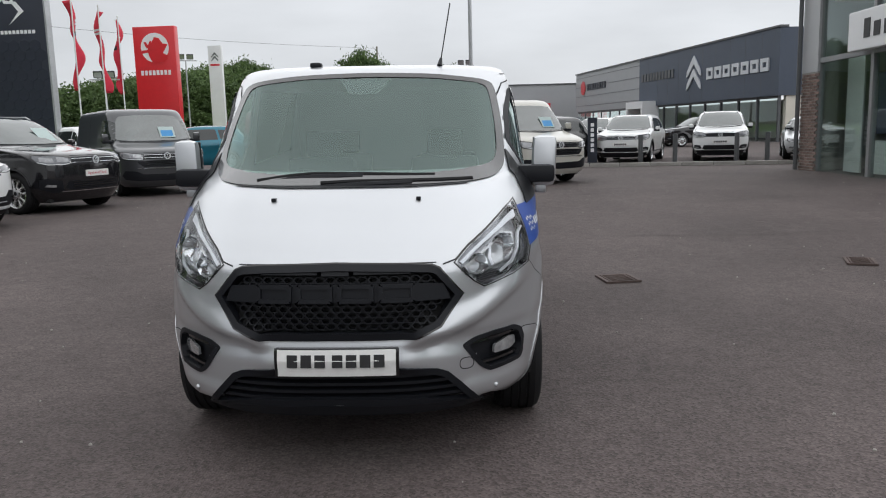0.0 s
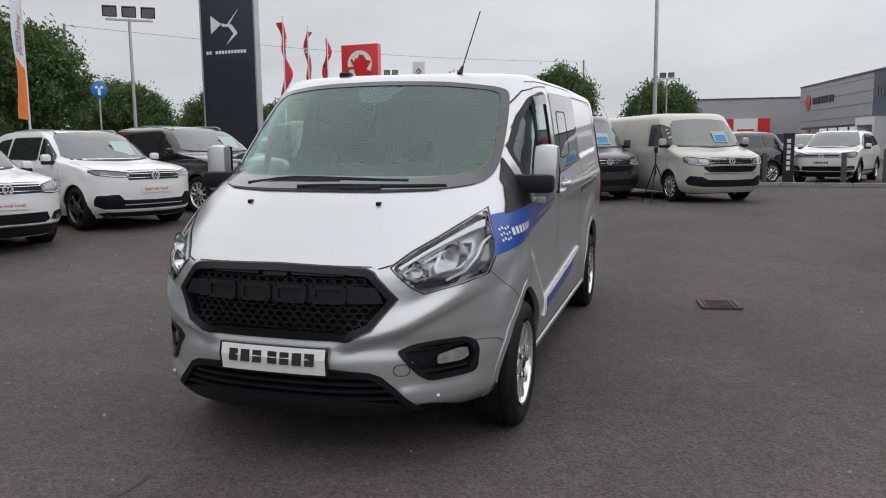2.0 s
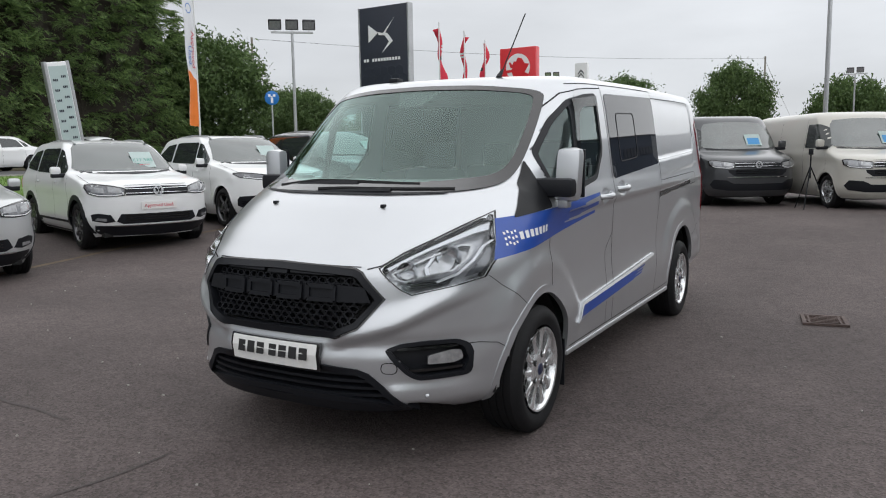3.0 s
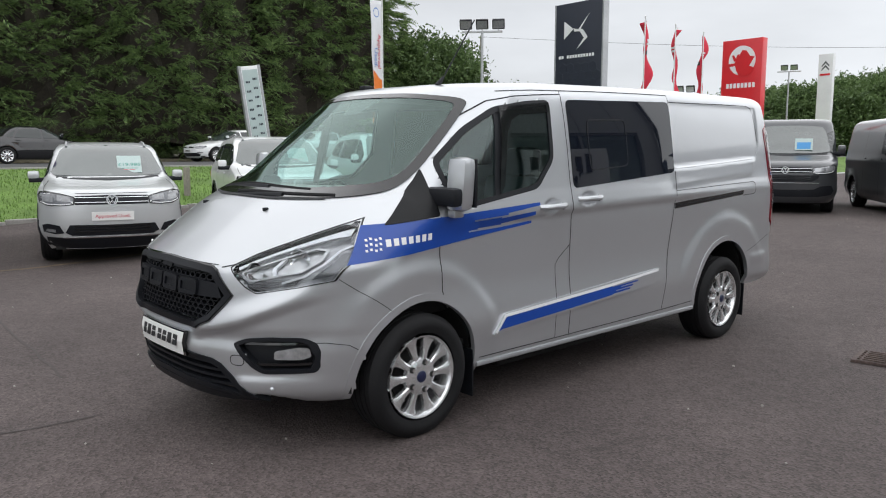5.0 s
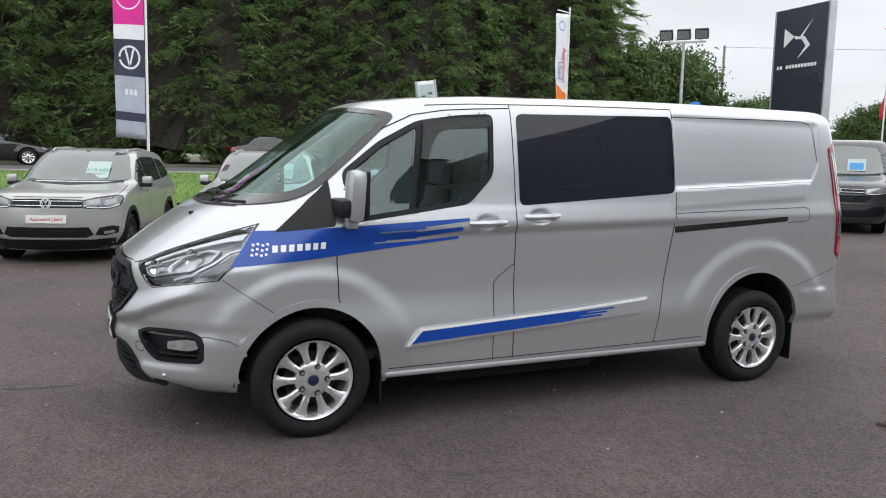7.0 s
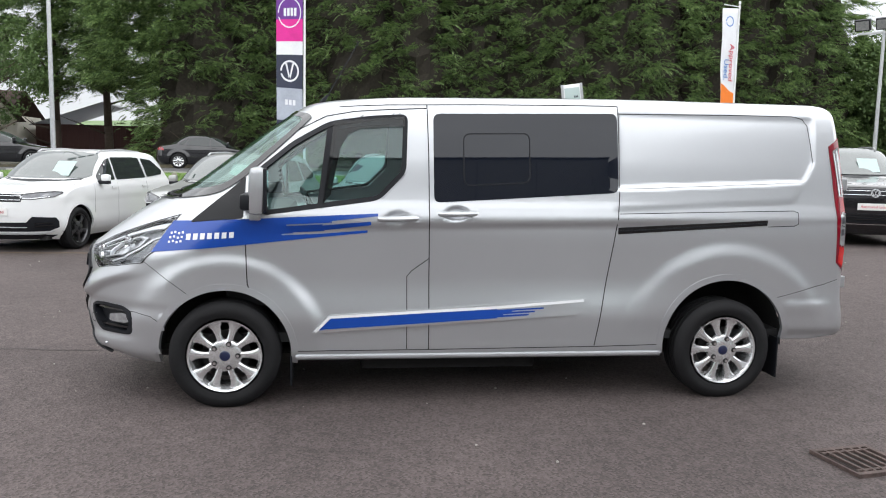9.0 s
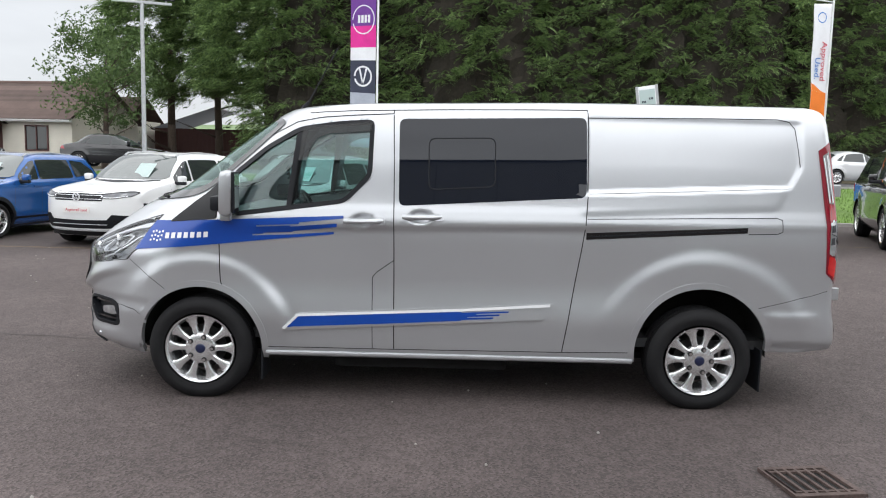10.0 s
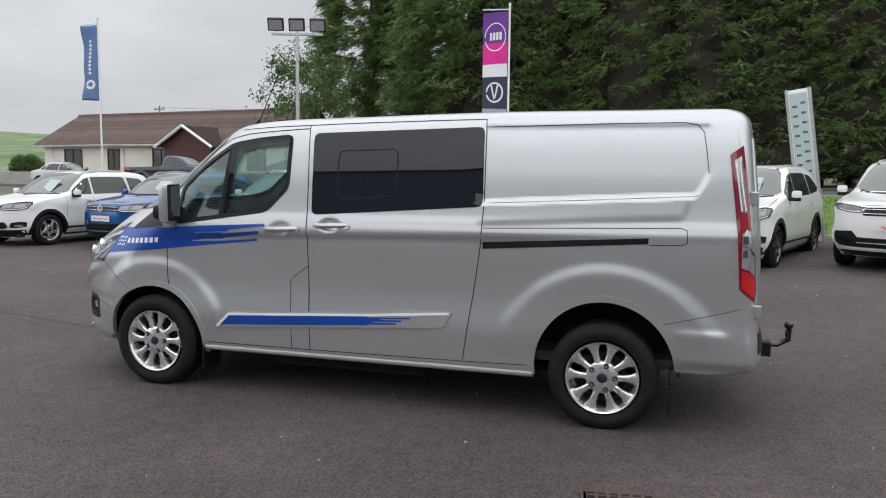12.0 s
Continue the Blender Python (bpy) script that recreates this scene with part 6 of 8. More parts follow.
        if cladding:
            part("sill_trim", lay(sheet([(R + 0.06, 0.22 * kz), (R + 0.08, 0.40 * kz), (wb - R - 0.08, 0.40 * kz), (wb - R - 0.06, 0.22 * kz)], 0.2, 0.01), S, "side", 0.008, sgn), PLASTIC, root, "", True)
        gaps = [(0.47, 1.05, 0.36), (1.23, 1.06, 0.36), (2.30, 1.06, 0.62)] if form == "suv" else [(0.55, 0.92, 0.32), (1.37, 0.94, 0.32), (2.38, 0.95, 0.55)] if form == "saloon" else [(0.06, 1.16, 0.36), (1.02, 1.80, 0.36), (2.2, 1.80, 0.36)]
        for gy, ga, gb in gaps:
            part("door_gap", lay(stripe(densify([(gy * ky, ga * kz), (gy * ky, gb * kz)], 0.1, False), 0.007), S, "side", 0.002, sgn), GAP, root)
        for gy, _, _ in gaps[1:]:
            hz = (0.97 if form == "suv" else 0.86 if form == "saloon" else 1.08) * kz
            part("door_handle", lay(sheet([(gy * ky - 0.24, hz), (gy * ky - 0.24, hz + 0.025), (gy * ky - 0.06, hz + 0.03), (gy * ky - 0.06, hz + 0.005)], 0.1, 0.02), S, "side", 0.03, sgn), paint, root)
        my, mz = (0.68 * ky, 1.055 * kz) if form == "suv" else (0.66 * ky, 0.99 * kz) if form == "saloon" else (0.16 * ky, 1.17 * kz)
        mx = S.side(my, mz)
        tall = 0.125 if form != "van" else 0.16
        mir = part("door_mirror", box(sgn * (mx + 0.03), sgn * (mx + 0.185), my - 0.055, my + 0.045, mz + 0.045, mz + 0.04 + tall, 0.04), paint, root, "", True)
        part("mirror_arm", box(sgn * (mx - 0.05), sgn * (mx + 0.175), my - 0.05, my + 0.05, mz - 0.005, mz + 0.065, 0.025), PLASTIC, mir, "", True)
        part("mirror_glass", box(sgn * (mx + 0.05), sgn * (mx + 0.168), my + 0.043, my + 0.050, mz + 0.06, mz + 0.025 + tall, 0.002), CHROME, mir)
        tl = [(wb + 0.55, 0.85), (wb + 0.62, 1.0), (wb + 0.86, 1.02), (wb + 0.86, 0.86)] if form != "van" else [(3.80, 0.95), (3.80, 1.35), (3.92, 1.35), (3.93, 0.95)]
        part("tail_lamp", lay(sheet([(u if form != "van" else u * ky, v * (kz if form != "saloon" else kz * 0.88)) for u, v in tl], 0.08, 0.01), S, "side", 0.006, sgn), RED_LENS, root, "", True)
        if rails:
            ra, rb = (1.15 * ky, 2.75 * ky)
            zr = (F["high"]) * kz
            pts = [(sgn * 0.56 * kx, ra, zr - 0.06), (sgn * 0.56 * kx, ra + 0.12, zr - 0.01), (sgn * 0.57 * kx, (ra + rb) / 2, zr + 0.015), (sgn * 0.56 * kx, rb - 0.12, zr - 0.02), (sgn * 0.56 * kx, rb, zr - 0.07)]
            part("roof_rail", tube(pts, 0.016, 6), STEEL, root)
    part("underbody", box(-0.72 * kx, 0.72 * kx, -0.6, wb + 0.6, 0.19, 0.26, 0.02), UNDER, root)
    root.matrix_world = pose(x, y, z if z else lie(x, y), 0, 0, heading + 90)
    return root


ROW = "cars parked along the verge"
car("compact_suv", "suv", STONE_CAR, "stone grey family car, price card in windscreen, beside the verge", "car", -7.63, -1.45, 0, -16, text="Approved Used", card="£15,685", rim_mat=DARK_ALLOY, group=ROW)
car("compact_suv", "suv", SILVER_CAR, "light silver family car, price card in windscreen, beside the verge", "car", -7.4, 1.35, 0, -18, text="Approved Used.", card="£19,985", group=ROW)
car("compact_suv", "suv", WHITE_PAINT, "white family car with black cladding and price card, parked", "car", -7.6, 4.4, 0, -20, text="Approved Used.", card="£17,985", rim_mat=DARK_ALLOY, group=ROW)
car("sports_suv", "suv", WHITE_PAINT, "white family car with body-coloured sills and black intakes", "car", -7.25, 7.0, 0, -20, text="Approved Used.", card="", cladding=False, rim_mat=DARK_ALLOY, spokes=5, group=ROW)
car("large_suv", "suv", BLACK_CAR, "large glossy black estate car with chrome grille slats", "car", -6.9, 9.9, 0, -20, k=(1.05, 1.07, 1.06), text="Approved Used.", card="", cladding=False, group=ROW)
car("sports_suv", "suv", WHITE_PAINT, "white family car with panoramic roof and dark split-spoke wheels", "car", -7.8, -4.4, 0, -14, text="Approved Used", card="", cladding=False, rim_mat=DARK_ALLOY, spokes=5, group=ROW)
car("small_suv", "suv", BLUE_CAR, "bright blue small family car with silver wheels", "car", -8.1, -7.4, 0, -10, k=(0.98, 0.95, 0.955), text="Approved Used", card="", spokes=5, group=ROW)
car("small_suv", "suv", WHITE_PAINT, "white small family car with silver five-spoke wheels", "car", -7.6, -9.9, 0, -8, k=(0.98, 0.95, 0.955), text="Approved Used", card="", spokes=5, group=ROW)

VANS = "panel vans parked in a row"
car("panel_van", "van", GREY_CAR, "dark grey panel van with sold card, parked", "van", -6.4, 13.3, 0, -53, blue_card=True, rails=False, cladding=False, group=VANS)
car("panel_van", "van", GREY_CAR, "dark grey panel van with chrome grille bars", "van", -3.1, 13.75, 0, -68, blue_card=True, rails=False, cladding=False, group=VANS)
car("panel_van", "van", GREY_CAR, "dark grey panel van next to the beige one", "van", -0.2, 14.1, 0, -57, blue_card=True, rails=False, cladding=False, group=VANS)
car("panel_van", "van", BEIGE_CAR, "beige panel van with black front bumper", "van", 2.35, 14.0, 0, -60, blue_card=True, rails=False, cladding=False, group=VANS)

FAR = "cars outside the far showroom"
car("compact_suv", "suv", BLACK_CAR, "glossy black coupe-roofed car behind the bollards", "car", 1.95, 21.0, 0, -140, k=(1.0, 0.97, 0.98), rails=False, cladding=False, group=FAR)
car("compact_suv", "suv", WHITE_PAINT, "white car with black roof rails behind the bollards", "car", 6.2, 22.7, 0, -112, k=(1, 0.98, 0.99), group=FAR)
car("small_suv", "suv", WHITE_PAINT, "white upright small car with black grille behind bollards", "car", 9.35, 22.4, 0, -108, k=(0.96, 0.92, 1.02), chrome=False, group=FAR)
car("compact_suv", "suv", WHITE_PAINT, "white car outside the dark showroom", "car", 6.4, 32.0, 0, -120, rails=False, cladding=False, group=FAR)
car("hatchback", "saloon", SILVER_CAR, "pale blue-silver hatchback by the brick pier", "car", 12.2, 21.8, 0, -110, rails=False, cladding=False, group=FAR)
car("compact_suv", "suv", BLACK_CAR, "black car outside the dark showroom", "car", 12.6, 40.0, 0, 190, rails=False, cladding=False, group=FAR)
car("compact_suv", "suv", TEAL_CAR, "teal blue car behind the grey vans", "car", -10.9, 24.2, 0, 208, rails=False, cladding=False, group=FAR)
car("compact_suv", "suv", WHITE_PAINT, "white car behind the grey vans", "car", -9.2, 17.8, 0, -40, rails=False, cladding=False, group=FAR)

car("compact_suv", "suv", WHITE_PAINT, "white car parked beyond the teal one", "car", -15.2, 27.6, 0, 205, rails=False, cladding=False, group=FAR)

ROADCARS = "cars standing on the road"
car("saloon", "saloon", BLACK_CAR, "black saloon standing on the road", "car", -29.0, -3.4, 1.02, 98, rails=False, cladding=False, group=ROADCARS)
car("saloon", "saloon", BLACK_CAR, "black saloon with bright alloy wheels on the road", "car", -29.0, 7.6, 1.02, 92, rails=False, cladding=False, group=ROADCARS)
car("saloon", "saloon", BLACK_CAR, "dark saloon standing on the road by the bungalow", "car", -27.5, -11.3, 1.0, 95, rails=False, cladding=False, group=ROADCARS)
car("hatchback", "saloon", WHITE_PAINT, "white hatchback standing on the road", "car", -28.5, 13.0, 1.02, -85, rails=False, cladding=False, group=ROADCARS)
car("saloon", "saloon", SILVER_CAR, "silver saloon standing on the road", "car", -28.0, 20.5, 1.02, 95, rails=False, cladding=False, group=ROADCARS)
car("hatchback", "saloon", STONE_CAR, "grey hatchback on the road near the bungalow", "car", -30.6, -28.4, 0.585, 92, k=(1, 0.95, 1.02), rails=False, cladding=False, group=ROADCARS)
car("pickup_truck", "pickup", NAVY_CAR, "dark navy pickup truck on the road by the bungalow", "pickup truck", -30.0, -20.2, 0.72, 95, k=(1, 1.12, 1.03), rails=False, cladding=False, group=ROADCARS)
# ---- signs, flags, lamps ----
def cloth(name, w, h, mat, parent, z0, wave=0.05, curl=0.0, seed=0, taper=0.0, x0=0.0, label=""):
    """A hanging flag panel that ripples; its hoist is at x0."""
    nx, nz = 10, 26
    verts, faces = [], []
    for j in range(nz + 1):
        for i in range(nx + 1):
            u, v = i / nx, j / nz
            ww = w * (1 - taper * (1 - v) ** 2)
            x = x0 + ww * u * (1 - curl * 0.4 * (1 - v))
            y = wave * u * math.sin(5 * v + 3 * u + seed) + 0.5 * wave * u * math.sin(13 * v + seed * 2)
            verts.append((x, y, z0 + h * v + 0.04 * u * math.sin(seed + 4 * v)))
    for j in range(nz):
        for i in range(nx):
            a = j * (nx + 1) + i
            faces.append((a, a + 1, a + nx + 2, a + nx + 1))
    me = mesh_of(name, verts, faces, mat, True)
    ob = new(name, me)
    ob.parent = parent
    if label:
        tagged(ob, label)
    m = ob.modifiers.new("cloth", "SOLIDIFY")
    m.thickness = 0.004
    return ob


def on_cloth(parent, pts, mat, off, name, w, h, z0, wave, seed, x0, taper=0.0, curl=0.0):
    """A shape printed on a cloth, in the cloth's own u, v."""
    bm = sheet(pts, 0.06, 0)
    for p in bm.verts:
        u, v = p.co.x, p.co.y
        ww = w * (1 - taper * (1 - v) ** 2)
        p.co = (x0 + ww * u * (1 - curl * 0.4 * (1 - v)), wave * u * math.sin(5 * v + 3 * u + seed) + 0.5 * wave * u * math.sin(13 * v + seed * 2) + off, z0 + h * v + 0.04 * u * math.sin(seed + 4 * v))
    return part(name, bm, mat, parent)


def disc(cu, cv, ru, rv, n=20):
    return [(cu + ru * math.cos(2 * math.pi * i / n), cv + rv * math.sin(2 * math.pi * i / n)) for i in range(n)]


def flag(name, x, y, z, turn, pole_h, w, h, mat, label, group, wave=0.05, seed=0, taper=0.0, curl=0.0, bands=(), shapes=(), side=1, r=0.03, base_label=""):
    t = tagged(new(name), label, "flag", group)
    part("pole", rod((0, 0, 0), (0, 0, pole_h), r, r * 0.75), POLE_WHITE, t, "white pole", True)
    part("finial", lathe([(0.001, 0.05), (0.03, 0.03), (0.03, -0.03), (0.001, -0.05)], 10), POLE_WHITE, t).matrix_local = pose(0, 0, pole_h + 0.04, 0, -90)
    part("cross_arm", rod((0, 0, pole_h - 0.06), (side * (w + 0.05), 0, pole_h - 0.06), 0.014), POLE_WHITE, t)
    z0 = pole_h - 0.10 - h
    c = cloth("cloth", side * w, h, mat, t, z0, wave, curl, seed, taper, side * 0.04)
    for v0, v1, bm_ in bands:
        for off in (0.005, -0.006):
            on_cloth(c, [(0.0, v0), (1.0, v0), (1.0, v1), (0.0, v1)], bm_, off, "colour_band", side * w, h, z0, wave, seed, side * 0.04, taper, curl)
    for pts, sm in shapes:
        for off in (0.009, -0.010):
            on_cloth(c, pts, sm, off, "printed_shape", side * w, h, z0, wave, seed, side * 0.04, taper, curl)
    t.matrix_world = pose(x, y, z, 0, 0, turn)
    return t


def ring_shape(cu, cv, ru, rv, k=0.82, n=22):
    """A ring as one outline with a slit."""
    out = [(cu + ru * math.cos(a), cv + rv * math.sin(a)) for a in [2 * math.pi * i / n + 0.02 for i in range(n)]]
    return out + [(cu + k * ru * math.cos(a), cv + k * rv * math.sin(a)) for a in [2 * math.pi * i / n + 0.02 for i in range(n - 1, -1, -1)]]


def bars(u0, u1, v0, v1, n, gap=0.35, along="v"):
    """Plain upright bars in place of lettering."""
    out = []
    for i in range(n):
        a, b = i / n, (i + 1 - gap) / n
        if along == "v":
            p, q = v0 + (v1 - v0) * a, v0 + (v1 - v0) * b
            out.append([(u0, p), (u1, p), (u1, q), (u0, q)])
        else:
            p, q = u0 + (u1 - u0) * a, u0 + (u1 - u0) * b
            out.append([(p, v0), (q, v0), (q, v1), (p, v1)])
    return out


REDS = "red flags on white poles"
for i, (x, y) in enumerate(((-12.95, 23.4), (-13.15, 25.9), (-14.2, 30.0))):
    flag("red_flag", x, y, 0.28, (118, 108, 126)[i], 6.24 + 0.2 * (i == 2), 0.48, 3.15, FLAG_RED, "curled red feather flag with white bars, on a white pole", REDS, 0.22, i * 1.7, 0.60, 0.9,
         shapes=[(p, FLAG_WHITE) for p in bars(0.25, 0.8, 0.72, 0.80, 2)] + [(p, INK) for p in bars(0.3, 0.75, 0.60, 0.68, 1)])
flag("brand_flag", -12.6, 10.45, 0.2, 112, 5.35, 0.50, 3.2, FLAG_WHITE, "white and orange dealer flag hanging from a white pole", "dealer flags", 0.035, 0.4,
     bands=[(0.0, 0.36, FLAG_ORANGE)], shapes=[(ring_shape(0.55, 0.90, 0.24, 0.040), SIGN_BLUE), ([(0.0, 0.36), (1.0, 0.36), (1.0, 0.415), (0.75, 0.40), (0.35, 0.37)], FLAG_ORANGE)], side=-1)
flag("brand_flag", -11.7, -0.05, 0.1, 96, 5.25, 0.56, 3.4, FLAG_GREY, "purple, pink and grey dealer flag on a white pole", "dealer flags", 0.03, 1.3,
     bands=[(0.80, 1.0, FLAG_PURPLE), (0.66, 0.80, FLAG_PINK), (0.575, 0.66, FLAG_WHITE), (0.36, 0.575, FLAG_NAVY), (0.10, 0.15, FLAG_NAVY)],
     shapes=[(ring_shape(0.5, 0.47, 0.36, 0.070), FLAG_WHITE), (ring_shape(0.5, 0.84, 0.44, 0.095, 0.92), FLAG_WHITE),
             ([(0.33, 0.52), (0.40, 0.52), (0.5, 0.44), (0.47, 0.42)], FLAG_WHITE), ([(0.67, 0.52), (0.60, 0.52), (0.5, 0.44), (0.53, 0.42)], FLAG_WHITE)]
     + [(p, FLAG_WHITE) for p in bars(0.24, 0.76, 0.82, 0.87, 4, 0.3, "u")] + [(p, FLAG_WHITE) for p in bars(0.28, 0.72, 0.25, 0.285, 3, 0.3, "u")], side=-1)
flag("blue_flag", -12.6, -12.0, 0, 80, 5.75, 0.62, 2.1, FLAG_BLUE, "faded blue flag with white ring on a white pole", "dealer flags", 0.05, 2.2,
     shapes=[(ring_shape(0.5, 0.22, 0.30, 0.065, 0.5), FLAG_WHITE)] + [(p, FLAG_WHITE) for p in bars(0.42, 0.60, 0.36, 0.84, 9)], side=-1)
w = words("Approved", 0.36, RED_INK, bpy.data.objects["brand_flag"], pose(-0.22, -0.035, 3.92, 90, 90, 0))
w2 = words("Used.", 0.36, SIGN_BLUE, bpy.data.objects["brand_flag"], pose(-0.40, -0.04, 3.75, 90, 90, 0))
for o in (w, w2):
    o.scale = (0.62, 0.62, 1)


def totem(name, x, y, turn, w, d, h, mat, label, edge=None):
    t = tagged(new(name), label, "sign")
    part("panel", box(-w / 2, w / 2, -d / 2, d / 2, 0.0, h, 0.04), mat, t, "", True)
    if edge:
        for s in (-1, 1):
            part("edge_trim", box(s * (w / 2 + 0.004) - 0.03, s * (w / 2 + 0.004) + 0.03, -d / 2 - 0.006, d / 2 + 0.006, 0.0, h + 0.01, 0.01), edge, t)
    t.matrix_world = pose(x, y, 0, 0, 0, turn)
    return t


ds = totem("dark_totem", -12.4, 18.75, -3, 2.04, 0.26, 6.45, NAVY_PANEL, "tall dark navy totem with silver angular emblem", STEEL)
for pts in ([(-0.62, 5.86), (-0.62, 5.28), (-0.22, 5.58)], [(-0.22, 5.60), (0.0, 5.55), (0.46, 6.02), (0.10, 5.57), (0.16, 5.47), (-0.18, 5.49)], [(0.02, 5.53), (0.18, 5.54), (0.40, 5.26), (-0.06, 4.90), (0.24, 5.25)]):
    bm = sheet(pts, 0.3, 0.03)
    for v in bm.verts:
        v.co = (v.co.x, -0.14 - v.co.z, v.co.y)
    bmesh.ops.recalc_face_normals(bm, faces=bm.faces)
    part("emblem", bm, WHITE_FILM, ds)
for i in range(13):
    if i != 2:
        part("lettering_bar", box(-0.84 + i * 0.120, -0.755 + i * 0.120, -0.142, -0.131, 4.63, 4.73), WHITE_FILM, ds)
# hexagonal relief over the lower panel
bm = bmesh.new()
bmesh.ops.create_cone(bm, cap_ends=True, segments=6, radius1=0.187, radius2=0.178, depth=0.008)
bmesh.ops.rotate(bm, verts=bm.verts, matrix=Matrix.Rotation(radians(90), 3, "X"))
hexagon = bpy.data.meshes.new("hexagon")
bm.to_mesh(hexagon)
bm.free()
hexagon.materials.append(NAVY_PANEL)
for j in range(15):
    for i in range(6 if j % 2 else 5):
        o = new("hexagon", hexagon)
        o.parent = ds
        o.matrix_local = pose((i - (2.5 if j % 2 else 2.0)) * 0.325, -0.136, 0.35 + j * 0.282)

vx = totem("red_totem", -13.75, 33.0, -4, 2.04, 0.42, 6.7, RED_PANEL, "tall red totem with white round emblem", None)
def flat_on(parent, name, pts, y, mat, thick=0.012):
    """A flat shape in x, z, standing proud of a panel that looks along -y."""
    bm = sheet(pts, 0.9, thick)
    for v in bm.verts:
        v.co = (v.co.x, y - v.co.z, v.co.y)
    bmesh.ops.recalc_face_normals(bm, faces=bm.faces)
    return part(name, bm, mat, parent)
flat_on(vx, "emblem", disc(0.02, 5.72, 0.68, 0.68, 36), -0.22, WHITE_FILM)
for pts in ([(-0.12, 5.04), (0.16, 5.00), (0.48, 5.08), (0.66, 5.34), (0.40, 5.46), (0.54, 5.66), (0.66, 5.86), (0.42, 5.90), (0.24, 6.16), (0.02, 6.20), (-0.10, 5.98), (-0.20, 5.86), (-0.34, 5.62), (-0.26, 5.30)],
            [(-0.66, 5.60), (-0.34, 5.62), (-0.30, 5.50), (-0.62, 5.46)], [(-0.50, 5.98), (-0.40, 6.00), (-0.30, 5.84), (-0.20, 6.02), (-0.10, 6.02), (-0.26, 5.70), (-0.38, 5.70)]):
    flat_on(vx, "emblem_mark", pts, -0.236, RED_PANEL, 0.008)
for i in range(8):
    part("lettering_bar", box(-0.74 + i * 0.190, -0.61 + i * 0.190, -0.222, -0.211, 4.46, 4.68), WHITE_FILM, vx)
pg = totem("white_totem", -14.66, 44.95, -5, 0.86, 0.3, 7.1, POLE_WHITE, "slim white totem with grey emblem")
for dz in (0.0, 0.22):
    flat_on(pg, "emblem", [(-0.22, 6.12 + dz), (0.0, 6.34 + dz), (0.22, 6.12 + dz), (0.22, 6.22 + dz), (0.0, 6.48 + dz), (-0.22, 6.22 + dz)], -0.153, FRAME_GREY)
part("lettering_bar", box(-0.3, 0.3, -0.165, -0.152, 5.86, 5.97), RED_PANEL, pg)
sm = totem("narrow_totem", -11.75, 6.05, 75, 0.42, 0.14, 3.22, POLE_WHITE, "narrow white totem printed with rows of dark marks", STEEL)
sm.matrix_world = pose(-11.75, 6.45, 0.2, 8) @ pose(0, 0, 0, 0, 0, 75)
for s in (-1, 1):
    part("print_panel", box(-0.17, 0.17, s * 0.073 - 0.003, s * 0.073 + 0.003, 0.3, 3.14), CARD, sm)
    for j in range(13):
        for u in (-0.08, 0.08):
            for q in range(3):
                part("printed_mark", box(u - 0.045 + 0.032 * q, u - 0.022 + 0.032 * q, s * 0.079 - 0.002, s * 0.079 + 0.002, 0.45 + j * 0.2 + (0.06 if u > 0 else 0), 0.495 + j * 0.2 + (0.06 if u > 0 else 0)), NAVY_PANEL, sm)


def floodlight(x, y, turn, h, heads, label):
    t = tagged(new("floodlight_mast"), label, "floodlight", "floodlight masts")
    part("mast", rod((0, 0, 0), (0, 0, h), 0.06, 0.04), STEEL, t, "galvanised steel mast", True)
    part("bracket", box(-0.62, 0.62, -0.03, 0.03, h - 0.03, h + 0.03, 0.01), STEEL, t)
    for i in range(heads):
        u = (i - (heads - 1) / 2) * 0.50
        hd = part("lamp_head", box(-0.19, 0.19, -0.06, 0.06, -0.15, 0.15, 0.02, m=pose(u, -0.05, h + 0.22, 25)), PLASTIC, t, "black floodlight head", True)
        part("lamp_glass", box(-0.16, 0.16, -0.068, -0.061, -0.12, 0.12, m=pose(u, -0.05, h + 0.22, 25)), LAMP_GREY, hd)
        part("lamp_yoke", rod((u, 0, h), (u, 0, h + 0.2), 0.015), STEEL, hd)
    t.matrix_world = pose(x, y, 0, 0, 0, turn)


floodlight(-13.1, 14.75, 40, 5.15, 3, "steel mast with three black floodlights")
floodlight(-11.4, -5.2, 110, 4.9, 3, "steel mast with three black floodlights by the cars")
floodlight(-14.95, 29.9, 15, 4.1, 2, "steel mast with twin floodlights near flags")
floodlight(-15.5, 41.9, 20, 5.95, 2, "steel mast with twin floodlights near totem")
floodlight(0.9, 47.0, 0, 5.6, 2, "tall far mast with twin floodlights")
pole = tagged(new("lamp_post", part("post", rod((0, 0, 0), (0, 0, 9.5), 0.075, 0.055), STEEL, None, "", True).data), "tall plain steel lamp post behind the vans", "lamp post")
bpy.data.objects.remove(bpy.data.objects["post"])
pole.matrix_world = pose(0.95, 22.2, 0)

